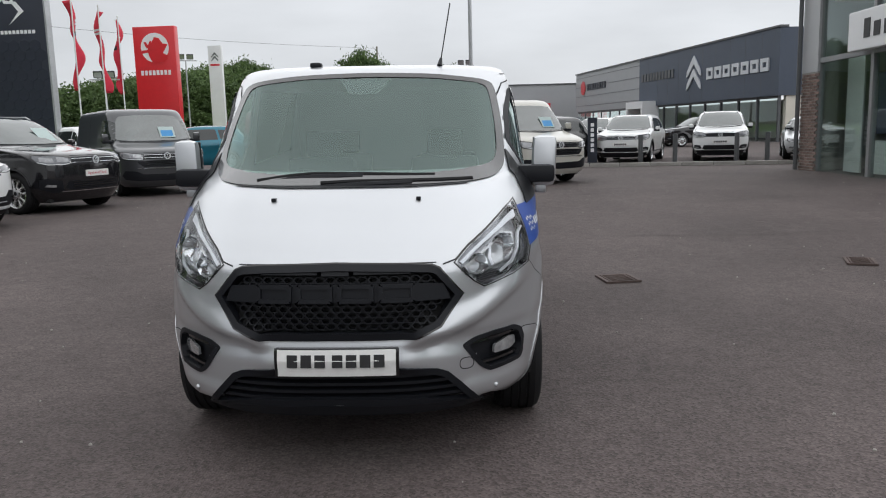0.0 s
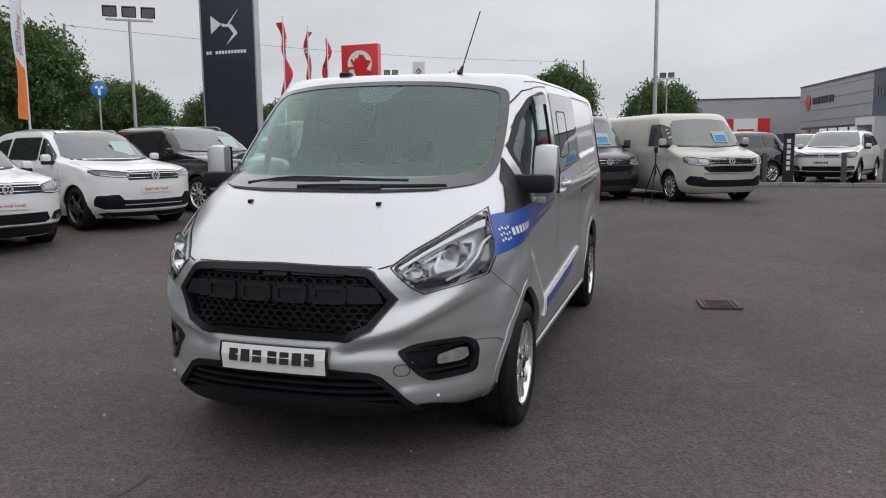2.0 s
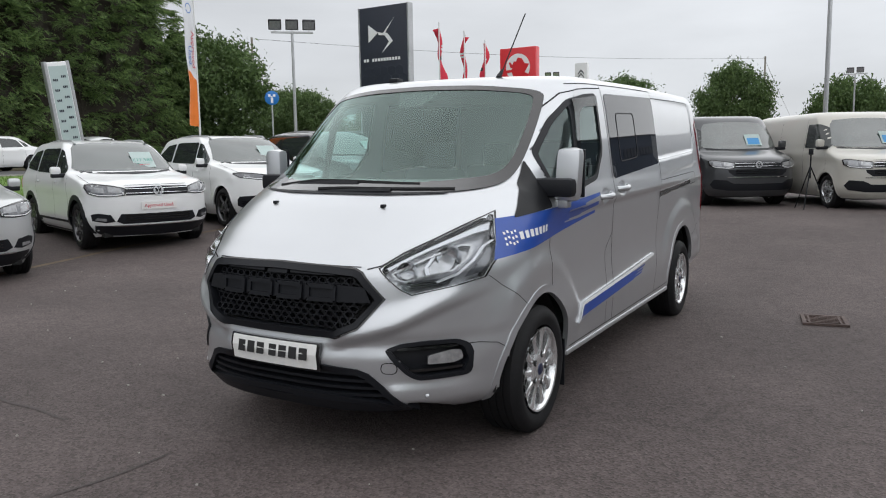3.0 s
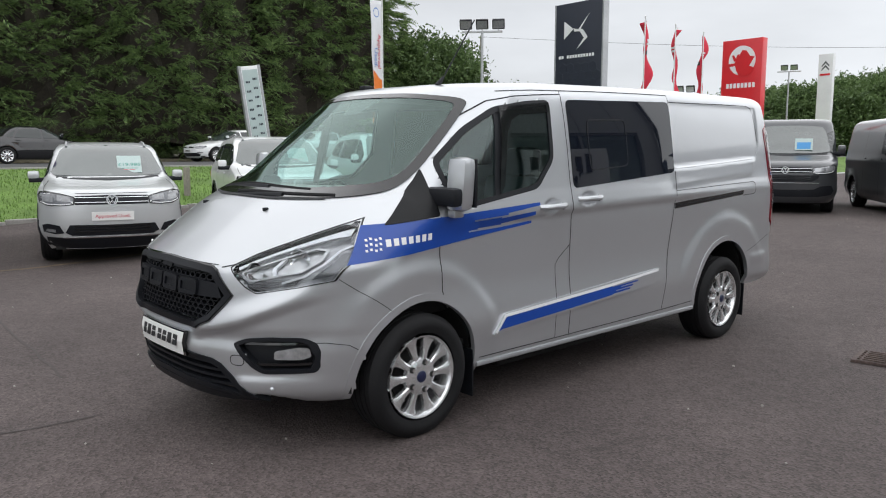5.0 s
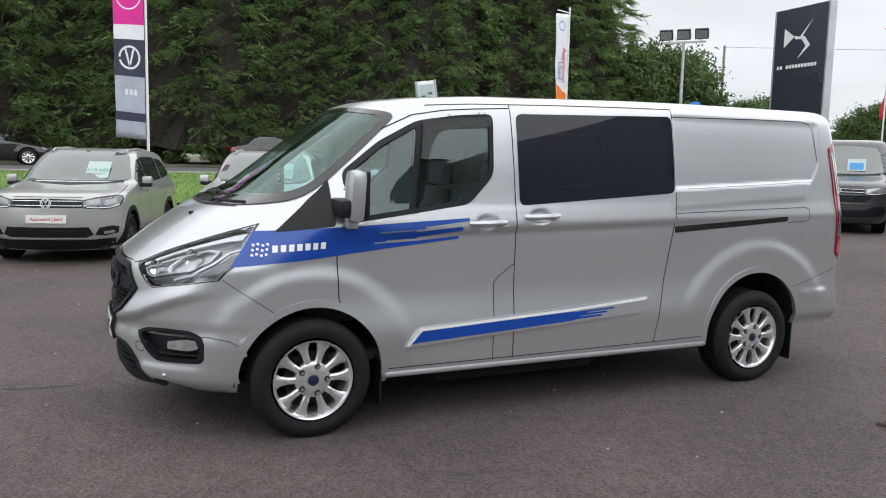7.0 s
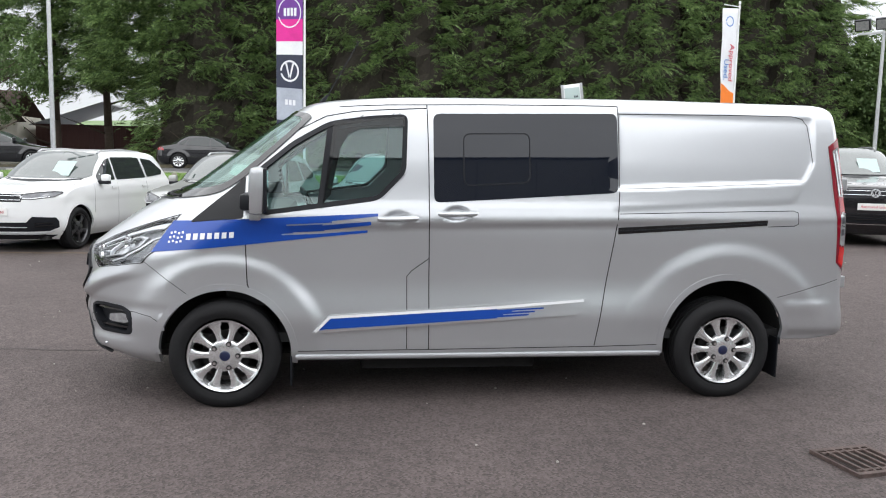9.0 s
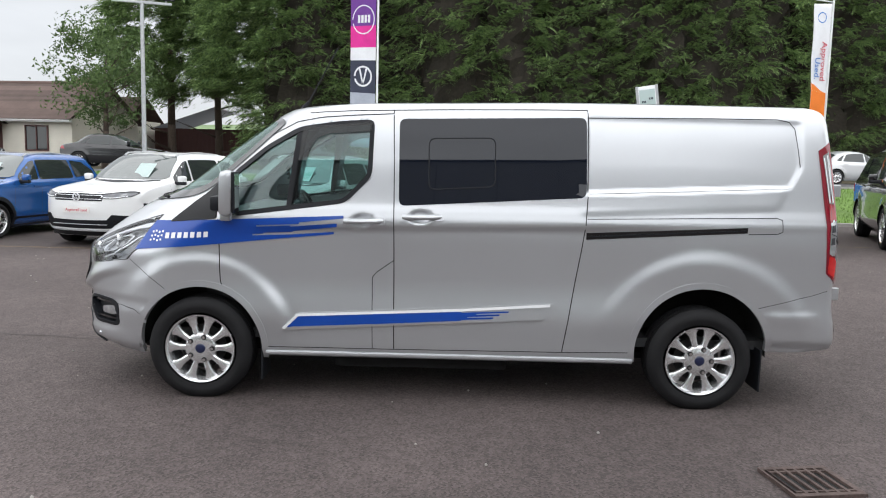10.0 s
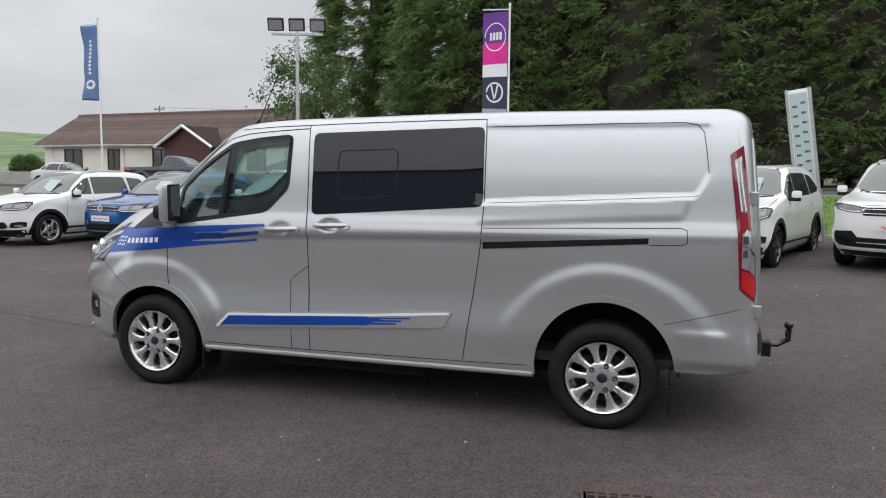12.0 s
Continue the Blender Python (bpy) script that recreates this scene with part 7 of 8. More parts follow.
cyc = tagged(new("cycle_sign"), "round blue path sign on a grey post", "road sign")
part("post", rod((0, 0, -0.45), (0, 0, 2.55), 0.035), STEEL, cyc, "", True)
bm = lathe([(0.001, 0.012), (0.28, 0.012), (0.30, 0.0), (0.28, -0.012), (0.001, -0.012)], 28)
bmesh.ops.transform(bm, matrix=pose(0, -0.06, 2.5, 0, 0, -90), verts=bm.verts)
d = part("disc", bm, SIGN_BLUE, cyc, "", True)
for u, v, a, b in ((-0.10, 2.60, 0.05, 0.05), (0.10, 2.60, 0.05, 0.05), (0.0, 2.40, 0.05, 0.11), (0.0, 2.55, 0.03, 0.03)):
    part("symbol", box(u - a, u + a, -0.076, -0.073, v - b, v + b, 0.0), WHITE_FILM, d)
cyc.matrix_world = pose(-20.2, 21.7, 1.42, 0, 0, 45)
sgn2 = tagged(new("cycle_sign"), "small blue and white roadside sign on a post", "road sign")
part("post", rod((0, 0, 0), (0, 0, 1.4), 0.03), STEEL, sgn2, "", True)
part("sign_plate", box(-0.16, 0.16, -0.05, -0.035, 0.75, 1.35, 0.01), SIGN_BLUE, sgn2)
sgn2.matrix_world = pose(-13.9, 10.9, 0.1, 0, 0, 100)

POSTS = "timber bollards along the verge"
bm = box(-0.06, 0.06, -0.06, 0.06, 0.0, 0.85, 0.012)
post = tagged(part("timber_post", bm, TIMBER), "weathered timber post on the grass", "bollard", POSTS)
post.matrix_world = pose(-14.0, 2.6, 0.28)
for i, yy in enumerate((-12, -9.2, -6.2, -3.3, -0.4, 5.5, 8.4, 11.3, 14.2)):
    copy_thing(post, pose(-14.0, yy, 0.28, 0, 0, i * 7))

STEELS = "grey bollards before the far showroom"
bm = rod((0, 0, 0), (0, 0, 0.95), 0.075, 0.075, 14)
bol = tagged(part("bollard", bm, FRAME_GREY, None, "", True), "dark grey round steel bollard beside the low kerb", "bollard", STEELS)
bol.matrix_world = pose(4.2, 21.0, lie(4.2, 21.0))
for xx, yy in ((6.35, 21.0), (7.4, 20.8), (9.25, 20.5), (10.15, 20.35), (2.8, 21.3)):
    copy_thing(bol, pose(xx, yy, lie(xx, yy)))
fk = tagged(new("far_kerb"), "low concrete kerb before the far showroom", "kerb", kind="structure")
for i in range(14):
    part("kerb_stone", box(-0.45, 0.45, -0.07, 0.07, 0, 0.12, 0.015), CONCRETE, fk).matrix_local = pose(1.4 + i * 0.905, 20.75 - i * 0.17, 0.28, 0, 0, -10.6)

tri = tagged(new("camera_tripod"), "black camera tripod standing by the beige van", "tripod")
part("column", rod((0, 0, 0.75), (0, 0, 1.35), 0.018), PLASTIC, tri)
part("head", box(-0.05, 0.05, -0.05, 0.05, 1.33, 1.48, 0.015), PLASTIC, tri, "", True)
for a in (20, 140, 260):
    part("leg", rod((0, 0, 1.05), (0.42 * math.cos(radians(a)), 0.42 * math.sin(radians(a)), 0), 0.016, 0.012), PLASTIC, tri)
tri.matrix_world = pose(1.27, 13.2, 0.28) @ Matrix.Diagonal((0.85, 0.85, 0.80, 1))
blade = tagged(new("banner_stand"), "upright black banner stand with white marks", "banner")
part("panel", box(-0.16, 0.16, -0.02, 0.02, 0.05, 1.55, 0.01), NAVY_PANEL, blade)
part("foot", box(-0.18, 0.18, -0.2, 0.2, 0, 0.05, 0.01), PLASTIC, blade)
for i in range(6):
    part("lettering_bar", box(-0.055, 0.055, -0.025, -0.021, 0.4 + i * 0.17, 0.52 + i * 0.17), WHITE_FILM, blade)
blade.matrix_world = pose(5.0, 22.2, 0.28, 0, 0, -10)

# wooden utility poles and their wires
poles = [(-8.6, 84.0, 10.9), (-41.0, 43.0, 10.7), (-77.0, -58.2, 9.6)]
for x, y, h in poles:
    u = tagged(new("utility_pole"), "weathered wooden utility pole carrying wires", "utility pole", "utility poles")
    part("pole", rod((0, 0, 0), (0, 0, h), 0.13, 0.09), TIMBER, u, "", True)
    if y < 0:
        part("cross_arm", box(-0.06, 0.06, -0.75, 0.75, h - 0.5, h - 0.36), TIMBER, u)
        for k in (-0.6, 0.0, 0.6):
            part("insulator", rod((0, k, h - 0.36), (0, k, h - 0.18), 0.05, 0.03), PLASTIC, u)
    u.matrix_world = pose(x, y, 0)
for p, q in (((-8.6, 84.0, 10.7), (-41.0, 43.0, 10.6)), ((-8.6, 84.0, 10.5), (-3.4, 84.0, 0.1)), ((-77.0, -58.2, 9.4), (-95.0, 10.0, 9.4))):
    pts = [tuple(Vector(p).lerp(Vector(q), i / 12) - Vector((0, 0, 0.6 * math.sin(math.pi * i / 12)))) for i in range(13)]
    tagged(part("wire", tube(pts, 0.012, 4), PLASTIC), "thin black overhead wire", "wire", "overhead wires")
# ---- buildings ----
def showroom():
    """The dealership on the open side of the yard: a wing with a brick pier, and the main front set back from it."""
    t = tagged(new("glass_showroom"), "silver-clad showroom with tall glazing and brick pier", "building")
    X, Y0, Y1, H = 9.45, 10.55, 16.5, 7.0
    XM, YM = 20.6, -26.0

    def front(x, ya, yb, n, joints):
        """Cladding over tall windows along y."""
        part("upper_wall", box(x, x + 0.35, ya, yb, 4.6, H, 0.0), CLAD_SILVER, t, "silver cladding panels")
        for i in range(joints):
            y = ya + (yb - ya) * (i + 0.5) / joints
            part("cladding_joint", box(x - 0.004, x, y, y + 0.02, 4.6, H), FRAME_GREY, t)
        part("coping", box(x - 0.06, x + 0.45, ya, yb + 0.05, H + 0.2, H + 0.32, 0.02), FRAME_GREY, t)
        step = (yb - ya) / n
        for i in range(n):
            y0, y1 = ya + i * step, ya + (i + 1) * step
            w = part("window", box(x + 0.10, x + 0.115, y0 + 0.06, y1 - 0.06, 0.12, 4.55), SHOW_GLASS, t, "tall shop window")
            for p, q, c, d in ((y0 - 0.05, y0 + 0.06, 0.0, 4.6), (y1 - 0.06, y1 - 0.05, 0.0, 4.6), (y0 + 0.06, y1 - 0.06, 2.95, 3.07), (y0 + 0.06, y1 - 0.06, 0.0, 0.12), (y0 + 0.06, y1 - 0.06, 4.5, 4.6)):
                part("frame", box(x + 0.05, x + 0.18, p, q, c, d), FRAME_SILVER, w)
        part("floor", box(x + 0.2, x + 9, ya, yb, 0.01, 0.05), PALE_FLOOR, t)
        part("inner_wall", box(x + 9, x + 9.2, ya, yb, 0.05, 4.6), RENDER, t)
        part("ceiling", box(x + 0.36, x + 9, ya, yb, 4.4, 4.6), RENDER, t)
        part("roof", box(x, x + 12, ya, yb - 0.002, H, H + 0.2), CLAD_GREY, t)
    front(X, Y0, Y1 - 0.9, 2, 3)
    front(XM, YM, Y0 - 0.4, 14, 18)
    part("upper_corner", box(X, X + 0.35, Y1 - 0.9, Y1, 4.6, H), CLAD_SILVER, t)
    part("return_wall", box(X, XM + 0.35, Y0 - 0.35, Y0, 0, H), CLAD_SILVER, t)
    part("end_wall", box(X + 0.35, X + 18, Y1 - 0.35, Y1, 2.75, H), CLAD_SILVER, t)
    part("end_wall_base", box(X + 0.55, X + 18, Y1 - 0.35, Y1, 0, 2.75), MORTAR, t)
    pier = part("brick_pier", box(X + 0.02, X + 0.55, Y1 - 0.9, Y1 - 0.02, 0, 2.75), MORTAR, t, "grey-brown brick pier")
    bm = box(-0.01, 0.01, -0.104, 0.104, -0.030, 0.030, 0.004)
    me = bpy.data.meshes.new("brick")
    bm.to_mesh(me)
    bm.free()
    me.materials.append(BRICK)
    for j in range(36):
        for i in range(4):
            o = new("brick", me)
            o.parent = pier
            o.matrix_local = pose(X + 0.012, Y1 - 0.80 + i * 0.225 - (0.11 if j % 2 else 0.0), 0.05 + j * 0.075)
    part("upper_pier", box(X + 0.01, X + 0.55, Y1 - 0.9, Y1 - 0.01, 2.75, 4.6), CLAD_SILVER, t)
    board = part("sign_board", box(X - 0.25, X - 0.08, 10.6, 13.6, 3.02, 3.86, 0.03), WHITE_FILM, t, "long white sign board with dark bars")
    for i in range(6):
        part("lettering_bar", box(X - 0.262, X - 0.252, 12.9 - i * 0.40 - 0.25, 12.9 - i * 0.40, 3.26, 3.26 + (0.40 if i % 4 == 0 else 0.30)), INK, board)
    board = part("sign_board", box(XM - 0.25, XM - 0.08, -4.0, 6.0, 3.02, 3.95, 0.03), WHITE_FILM, t, "long white sign board with dark bars")
    for i in range(18):
        part("lettering_bar", box(XM - 0.262, XM - 0.252, 5.4 - i * 0.50 - 0.34, 5.4 - i * 0.50, 3.28, 3.28 + (0.46 if i % 5 == 0 else 0.34)), INK, board)
    part("rain_pipe", rod((X - 0.08, Y1 - 0.05, 0), (X - 0.08, Y1 - 0.05, H), 0.055), FRAME_GREY, t, "", True)
    part("display_panel", box(X + 0.62, X + 0.66, 14.5, 15.3, 0.05, 3.6, 0.005), PALE_FLOOR, t, "pale display panel behind the glass")
    part("display_panel", box(X + 0.72, X + 0.76, 13.5, 14.3, 0.05, 1.05, 0.005), PALE_FLOOR, t)
    part("poster", box(X + 0.80, X + 0.82, 13.4, 14.4, 1.2, 2.6, 0.004), FLAG_NAVY, t)
    part("display_stand", box(X + 1.2, X + 1.35, 11.2, 12.6, 0.05, 1.9), WHITE_FILM, t)


def long_showroom():
    t = tagged(new("dark_showroom"), "long dark blue and grey showroom with silver double chevron", "building")
    m = pose(19.95, 44.2, 0, 0, 0, 8.9)
    # local: x into the building, y along the front
    def piece(name, b, mat, parent=t, label="", bev=0.0):
        o = part(name, box(*b, bev), mat, parent, label)
        return o
    piece("dark_wall", (0, 0.4, 0.0, 22.3, 3.1, 7.16), CLAD_DARK, t, "dark blue cladding")
    piece("end_wall", (0.4, 24, -0.002, 0.4, 3.1, 7.16), CLAD_DARK)
    piece("end_base", (0.6, 24, 0.1, 0.4, 0, 3.1), RENDER)
    piece("grey_wall", (0.02, 0.4, 22.3, 41.0, 3.1, 7.16), CLAD_GREY, t, "grey cladding")
    piece("grey_base", (0.05, 0.4, 24.5, 41.0, 0.0, 1.0), CLAD_GREY)
    for i in range(1, 11):
        piece("cladding_joint", (-0.006, 0, i * 2.03, i * 2.03 + 0.03, 3.1, 7.16), FRAME_GREY)
    for i in range(4):
        piece("cladding_joint", (-0.006, 0.018, 22.3, 41.0, 3.7 + i, 3.73 + i), FRAME_GREY)
    piece("roof", (0.4, 24, 0.0, 41.0, 6.96, 7.11), CLAD_GREY)
    piece("coping", (-0.08, 0.5, -0.08, 41.0, 7.16, 7.28), FRAME_GREY)
    for i in range(9):
        ya = 0.3 + i * 2.45
        if 18.5 < ya < 22.0:
            continue
        w = piece("window", (0.25, 0.27, ya + 0.08, ya + 2.35, 0.3, 2.95), SHOW_GLASS, t, "shop window")
        for b in ((0.18, 0.34, ya - 0.06, ya + 0.08, 0, 3.1), (0.18, 0.34, ya + 0.08, ya + 2.35, 2.95, 3.1), (0.18, 0.34, ya + 0.08, ya + 2.35, 0.0, 0.3)):
            piece("frame", b, FRAME_GREY, w)
    for i in range(6):
        w = piece("window", (0.1, 0.12, 25 + i * 2.6, 27.4 + i * 2.6, 1.0, 2.9), SHOW_GLASS, t, "shop window")
        piece("frame", (0.06, 0.16, 24.85 + i * 2.6, 25 + i * 2.6, 1.0, 3.1), FRAME_GREY, w)
        piece("frame", (0.06, 0.16, 25 + i * 2.6, 27.4 + i * 2.6, 2.9, 3.1), FRAME_GREY, w)
    por = piece("entrance_portal", (-1.2, 0.3, 18.6, 18.95, 0, 3.5), WHITE_FILM, t, "white entrance portal")
    piece("portal_side", (-1.2, 0.3, 22.05, 22.4, 0, 3.5), WHITE_FILM, por)
    piece("portal_top", (-1.2, 0.3, 18.95, 22.05, 2.9, 3.5), WHITE_FILM, por)
    piece("portal_glass", (0.1, 0.14, 18.95, 22.05, 0, 2.9), SHOW_GLASS, por)
    piece("inner_wall", (6, 6.2, 0.4, 41, 0, 3.1), RENDER)
    piece("inner_floor", (0.4, 6, 0.4, 41, 0.0, 0.03), CLAD_GREY)
    # double chevron and bars in place of lettering, on the dark wall
    def shape(pts, mat, name):
        bm = sheet(pts, 2.0, 0.08)
        for v in bm.verts:
            v.co = (-0.09 - v.co.z, v.co.x, v.co.y)
        bmesh.ops.recalc_face_normals(bm, faces=bm.faces)
        part(name, bm, mat, t)
    for dz in (0.0, 0.95):
        shape([(10.25, 4.05 + dz), (10.5, 4.15 + dz), (11.45, 5.0 + dz), (12.4, 4.15 + dz), (12.65, 4.05 + dz), (12.55, 4.5 + dz), (11.45, 5.6 + dz), (10.35, 4.5 + dz)], SIGN_SILVER, "chevron")
    for i in range(7):
        y0 = 9.35 - i * 1.22 - 0.95
        rim = [(y0, 4.65), (y0 + 0.95, 4.65), (y0 + 0.95, 5.45), (y0, 5.45)]
        bm = band(rim, inset(rim, 0.24), 0.08)
        for v in bm.verts:
            v.co = (-0.09 - v.co.z, v.co.x, v.co.y)
        bmesh.ops.recalc_face_normals(bm, faces=bm.faces)
        part("lettering_bar", bm, SIGN_SILVER, t)
    for i in range(11):
        piece("lettering_bar", (-0.06, -0.01, 21.7 - i * 0.62 - 0.42, 21.7 - i * 0.62, 5.2, 5.85), FRAME_GREY)
    bm = lathe([(0.001, 0.05), (0.75, 0.05), (0.75, 0.0)], 24)
    bmesh.ops.transform(bm, matrix=pose(-0.02, 38.3, 5.6, 0, 0, 180), verts=bm.verts)
    part("round_emblem", bm, RED_PANEL, t)
    for i in range(8):
        piece("lettering_bar", (-0.05, 0.015, 36.9 - i * 0.75 - 0.5, 36.9 - i * 0.75, 5.3, 5.95), NAVY_PANEL)
    t.matrix_world = m


def far_showroom():
    t = tagged(new("grey_showroom"), "long low grey showroom with red and white sign", "building")
    part("wall", box(-16, 4, 0, 12, 0, 6.6), CLAD_GREY, t, "grey cladding")
    part("plinth", box(-15, 3, -0.05, 0.0, 0, 2.6), CLAD_DARK, t)
    part("sign_panel", box(-6.2, -4.9, -0.3, -0.05, 2.2, 4.4), RED_PANEL, t)
    part("sign_panel", box(-4.88, -2.3, -0.3, -0.05, 2.2, 4.4), WHITE_FILM, t)
    part("sign_panel", box(-2.28, -1.0, -0.3, -0.05, 2.2, 4.4), RED_PANEL, t)
    part("sign_mark", box(-4.5, -2.7, -0.34, -0.301, 2.7, 3.2), RED_PANEL, t)
    for i in range(5):
        w = part("window", box(-12 + i * 1.3, -10.9 + i * 1.3, -0.09, -0.05, 0.6, 2.3), SHOW_GLASS, t)
    part("coping", box(-16.1, 4.1, -0.1, 12, 6.6, 6.75), FRAME_GREY, t)
    t.matrix_world = pose(12.5, 92.0, 0, 0, 0, 3)
    b = tagged(new("low_warehouse"), "pale far warehouse with shallow roof", "building")
    part("wall", box(-14, 14, 0, 10, 0, 5.4), CLAD_SILVER, b)
    part("roof", box(-14.3, 14.3, -0.3, 10.3, 5.4, 5.8), CLAD_GREY, b)
    b.matrix_world = pose(-4, 128, 0)


def bungalow():
    t = tagged(new("bungalow"), "cream bungalow with brown tiled roof and dark gable porch", "house")
    L, D, Hh, R = 20.0, 6.4, 2.6, 2.0
    part("wall", box(-D, 0, -L / 2, L / 2, 0, Hh), RENDER, t, "cream rendered walls")
    ov = 0.45
    def slope(name, xa, xb, ya, yb, za, zb, label=""):
        bm = bmesh.new()
        a, b = Vector((xa, ya, za)), Vector((xb, ya, zb))
        vs = [bm.verts.new(p) for p in ((xa, ya, za), (xa, yb, za), (xb, yb, zb), (xb, ya, zb))]
        bm.faces.new(vs)
        bmesh.ops.solidify(bm, geom=bm.faces[:], thickness=0.1)
        return part(name, bm, TILE, t, label)
    front = slope("roof", ov, -D / 2, -L / 2 - 0.3, L / 2 + 0.3, Hh - 0.1, Hh + R, "brown concrete tiles")
    slope("back_roof", -D - ov, -D / 2, -L / 2 - 0.3, L / 2 + 0.3, Hh - 0.1, Hh + R)
    rows = 15
    for i in range(rows):
        f = (i + 0.5) / rows
        x, z = ov + (-D / 2 - ov) * f, Hh - 0.1 + (R + 0.1) * f
        part("tile_course", box(-0.02, 0.28, -L / 2 - 0.3, L / 2 + 0.3, 0.05, 0.085, m=pose(x, 0, z + 0.03, 0, math.degrees(math.atan2(R + 0.1, D / 2 + ov)), 0)), TILE, front)
    part("ridge", rod((-D / 2, -L / 2 - 0.3, Hh + R + 0.08), (-D / 2, L / 2 + 0.3, Hh + R + 0.08), 0.13), TILE, t)
    for s in (-1, 1):
        bm = bmesh.new()
        bm.faces.new([bm.verts.new(p) for p in ((0, s * L / 2, Hh), (-D, s * L / 2, Hh), (-D / 2, s * L / 2, Hh + R - 0.05))])
        part("gable", bm, RENDER, t)
    part("chimney", box(-D / 2 - 0.35, -D / 2 + 0.35, 8.4, 9.3, Hh + R - 0.4, Hh + R + 0.35, 0.02), BRICK, t)
    por = part("porch", box(0, 1.6, 2.4, 6.0, 0, Hh - 0.2), BROWN_WOOD, t, "dark brown boarded porch")
    for s, yy in ((1, 2.0), (-1, 6.4)):
        bm = bmesh.new()
        bm.faces.new([bm.verts.new(p) for p in ((2.0, yy, Hh - 0.35), (-2.2, yy, Hh - 0.35), (-2.2, 4.2, Hh + 0.92), (2.0, 4.2, Hh + 0.92))])
        bmesh.ops.solidify(bm, geom=bm.faces[:], thickness=0.1)
        part("porch_roof", bm, TILE, por)
        part("barge_board", rod((2.02, yy, Hh - 0.38), (2.02, 4.2, Hh + 0.89), 0.09, seg=4), WHITE_FILM, por)
    bm = bmesh.new()
    bm.faces.new([bm.verts.new(p) for p in ((1.62, 2.2, Hh - 0.3), (1.62, 6.2, Hh - 0.3), (1.62, 4.2, Hh + 0.82))])
    part("porch_gable", bm, BROWN_WOOD, por)
    part("fascia", box(ov - 0.02, ov + 0.04, -L / 2 - 0.3, L / 2 + 0.3, Hh - 0.22, Hh - 0.02), WHITE_FILM, t)
    part("gutter", rod((ov + 0.08, -L / 2 - 0.3, Hh - 0.12), (ov + 0.08, L / 2 + 0.3, Hh - 0.12), 0.06), POLE_WHITE, t)
    for yy, w in ((-7.2, 1.5), (-3.5, 0.9), (8.0, 1.2), (0.6, 1.3)):
        win = part("window", box(-0.02, 0.03, yy - w / 2, yy + w / 2, 0.95, 2.15), CAR_GLASS, t)
        for b in ((yy - w / 2 - 0.07, yy - w / 2, 0.88, 2.22), (yy + w / 2, yy + w / 2 + 0.07, 0.88, 2.22), (yy - w / 2, yy + w / 2, 2.15, 2.22), (yy - w / 2, yy + w / 2, 0.88, 0.95), (yy - 0.03, yy + 0.03, 0.95, 2.15)):
            part("frame", box(0.0, 0.07, *b), BROWN_WOOD, win)
    for yy in (-9.2, -2.6):
        part("downpipe", rod((0.06, yy, 0), (0.06, yy, Hh - 0.2), 0.04), POLE_WHITE, t)
    t.matrix_world = pose(-36.0, -28.0, 0.75, 0, 0, -8)
    wall = tagged(new("garden_wall", part("wall_piece", box(-0.12, 0.12, -14, 14, 0, 0.85, 0.03), CONCRETE).data), "low grey garden wall", "wall")
    bpy.data.objects.remove(bpy.data.objects["wall_piece"])
    wall.matrix_world = pose(-32.8, -30, 0.60, 0, 0, -8)
    shed = tagged(new("garden_shed"), "brown boarded shed with grey roof", "shed")
    part("wall", box(-2.5, 2.5, -4, 4, 0, 2.2), BROWN_WOOD, shed)
    for i in range(26):
        part("board", box(2.5, 2.53, -4 + i * 0.308, -3.71 + i * 0.308, 0.05, 2.2), BROWN_WOOD, shed)
    for s in (-1, 1):
        bm = bmesh.new()
        bm.faces.new([bm.verts.new(p) for p in ((2.9, s * 4.3, 2.1), (-2.9, s * 4.3, 2.1), (-2.9, 0, 3.6), (2.9, 0, 3.6))])
        bmesh.ops.solidify(bm, geom=bm.faces[:], thickness=0.08)
        part("roof", bm, CLAD_GREY, shed)
    shed.matrix_world = pose(-47.0, -13.5, 1.1, 0, 0, 0)
    gar = tagged(new("cream_outbuilding"), "cream rendered outbuilding with pitched roof", "outbuilding")
    part("wall", box(-3, 3, -2.8, 2.8, 0, 2.6), RENDER, gar)
    for s in (-1, 1):
        bm = bmesh.new()
        bm.faces.new([bm.verts.new(p) for p in ((3.2, s * 3.1, 2.5), (-3.2, s * 3.1, 2.5), (-3.2, 0, 4.1), (3.2, 0, 4.1))])
        bmesh.ops.solidify(bm, geom=bm.faces[:], thickness=0.08)
        part("roof", bm, TILE, gar)
    gar.matrix_world = pose(-44.0, -21.0, 1.1, 0, 0, 90)


showroom()
long_showroom()
far_showroom()
bungalow()
# ---- trees, hedges, hills ----
def spray(rng, size, droop, leaves):
    """Leaf triangles of one feathery branch end along +x."""
    v = []
    for i in range(leaves):
        t = (i + 0.5) / leaves
        s = -1 if i % 2 else 1
        base = np.array([t * size, 0, -droop * t * t * size])
        ln = size * (0.42 - 0.22 * t) * (0.8 + 0.4 * rng.random())
        tip = base + np.array([ln * 0.75, s * ln * 0.8, -0.25 * ln + 0.2 * ln * (rng.random() - 0.5)])
        w = ln * 0.42
        v.append([base + [-w * 0.3, 0, 0], base + [w, s * w * 0.15, 0.03 * size], tip])
    return np.array(v)


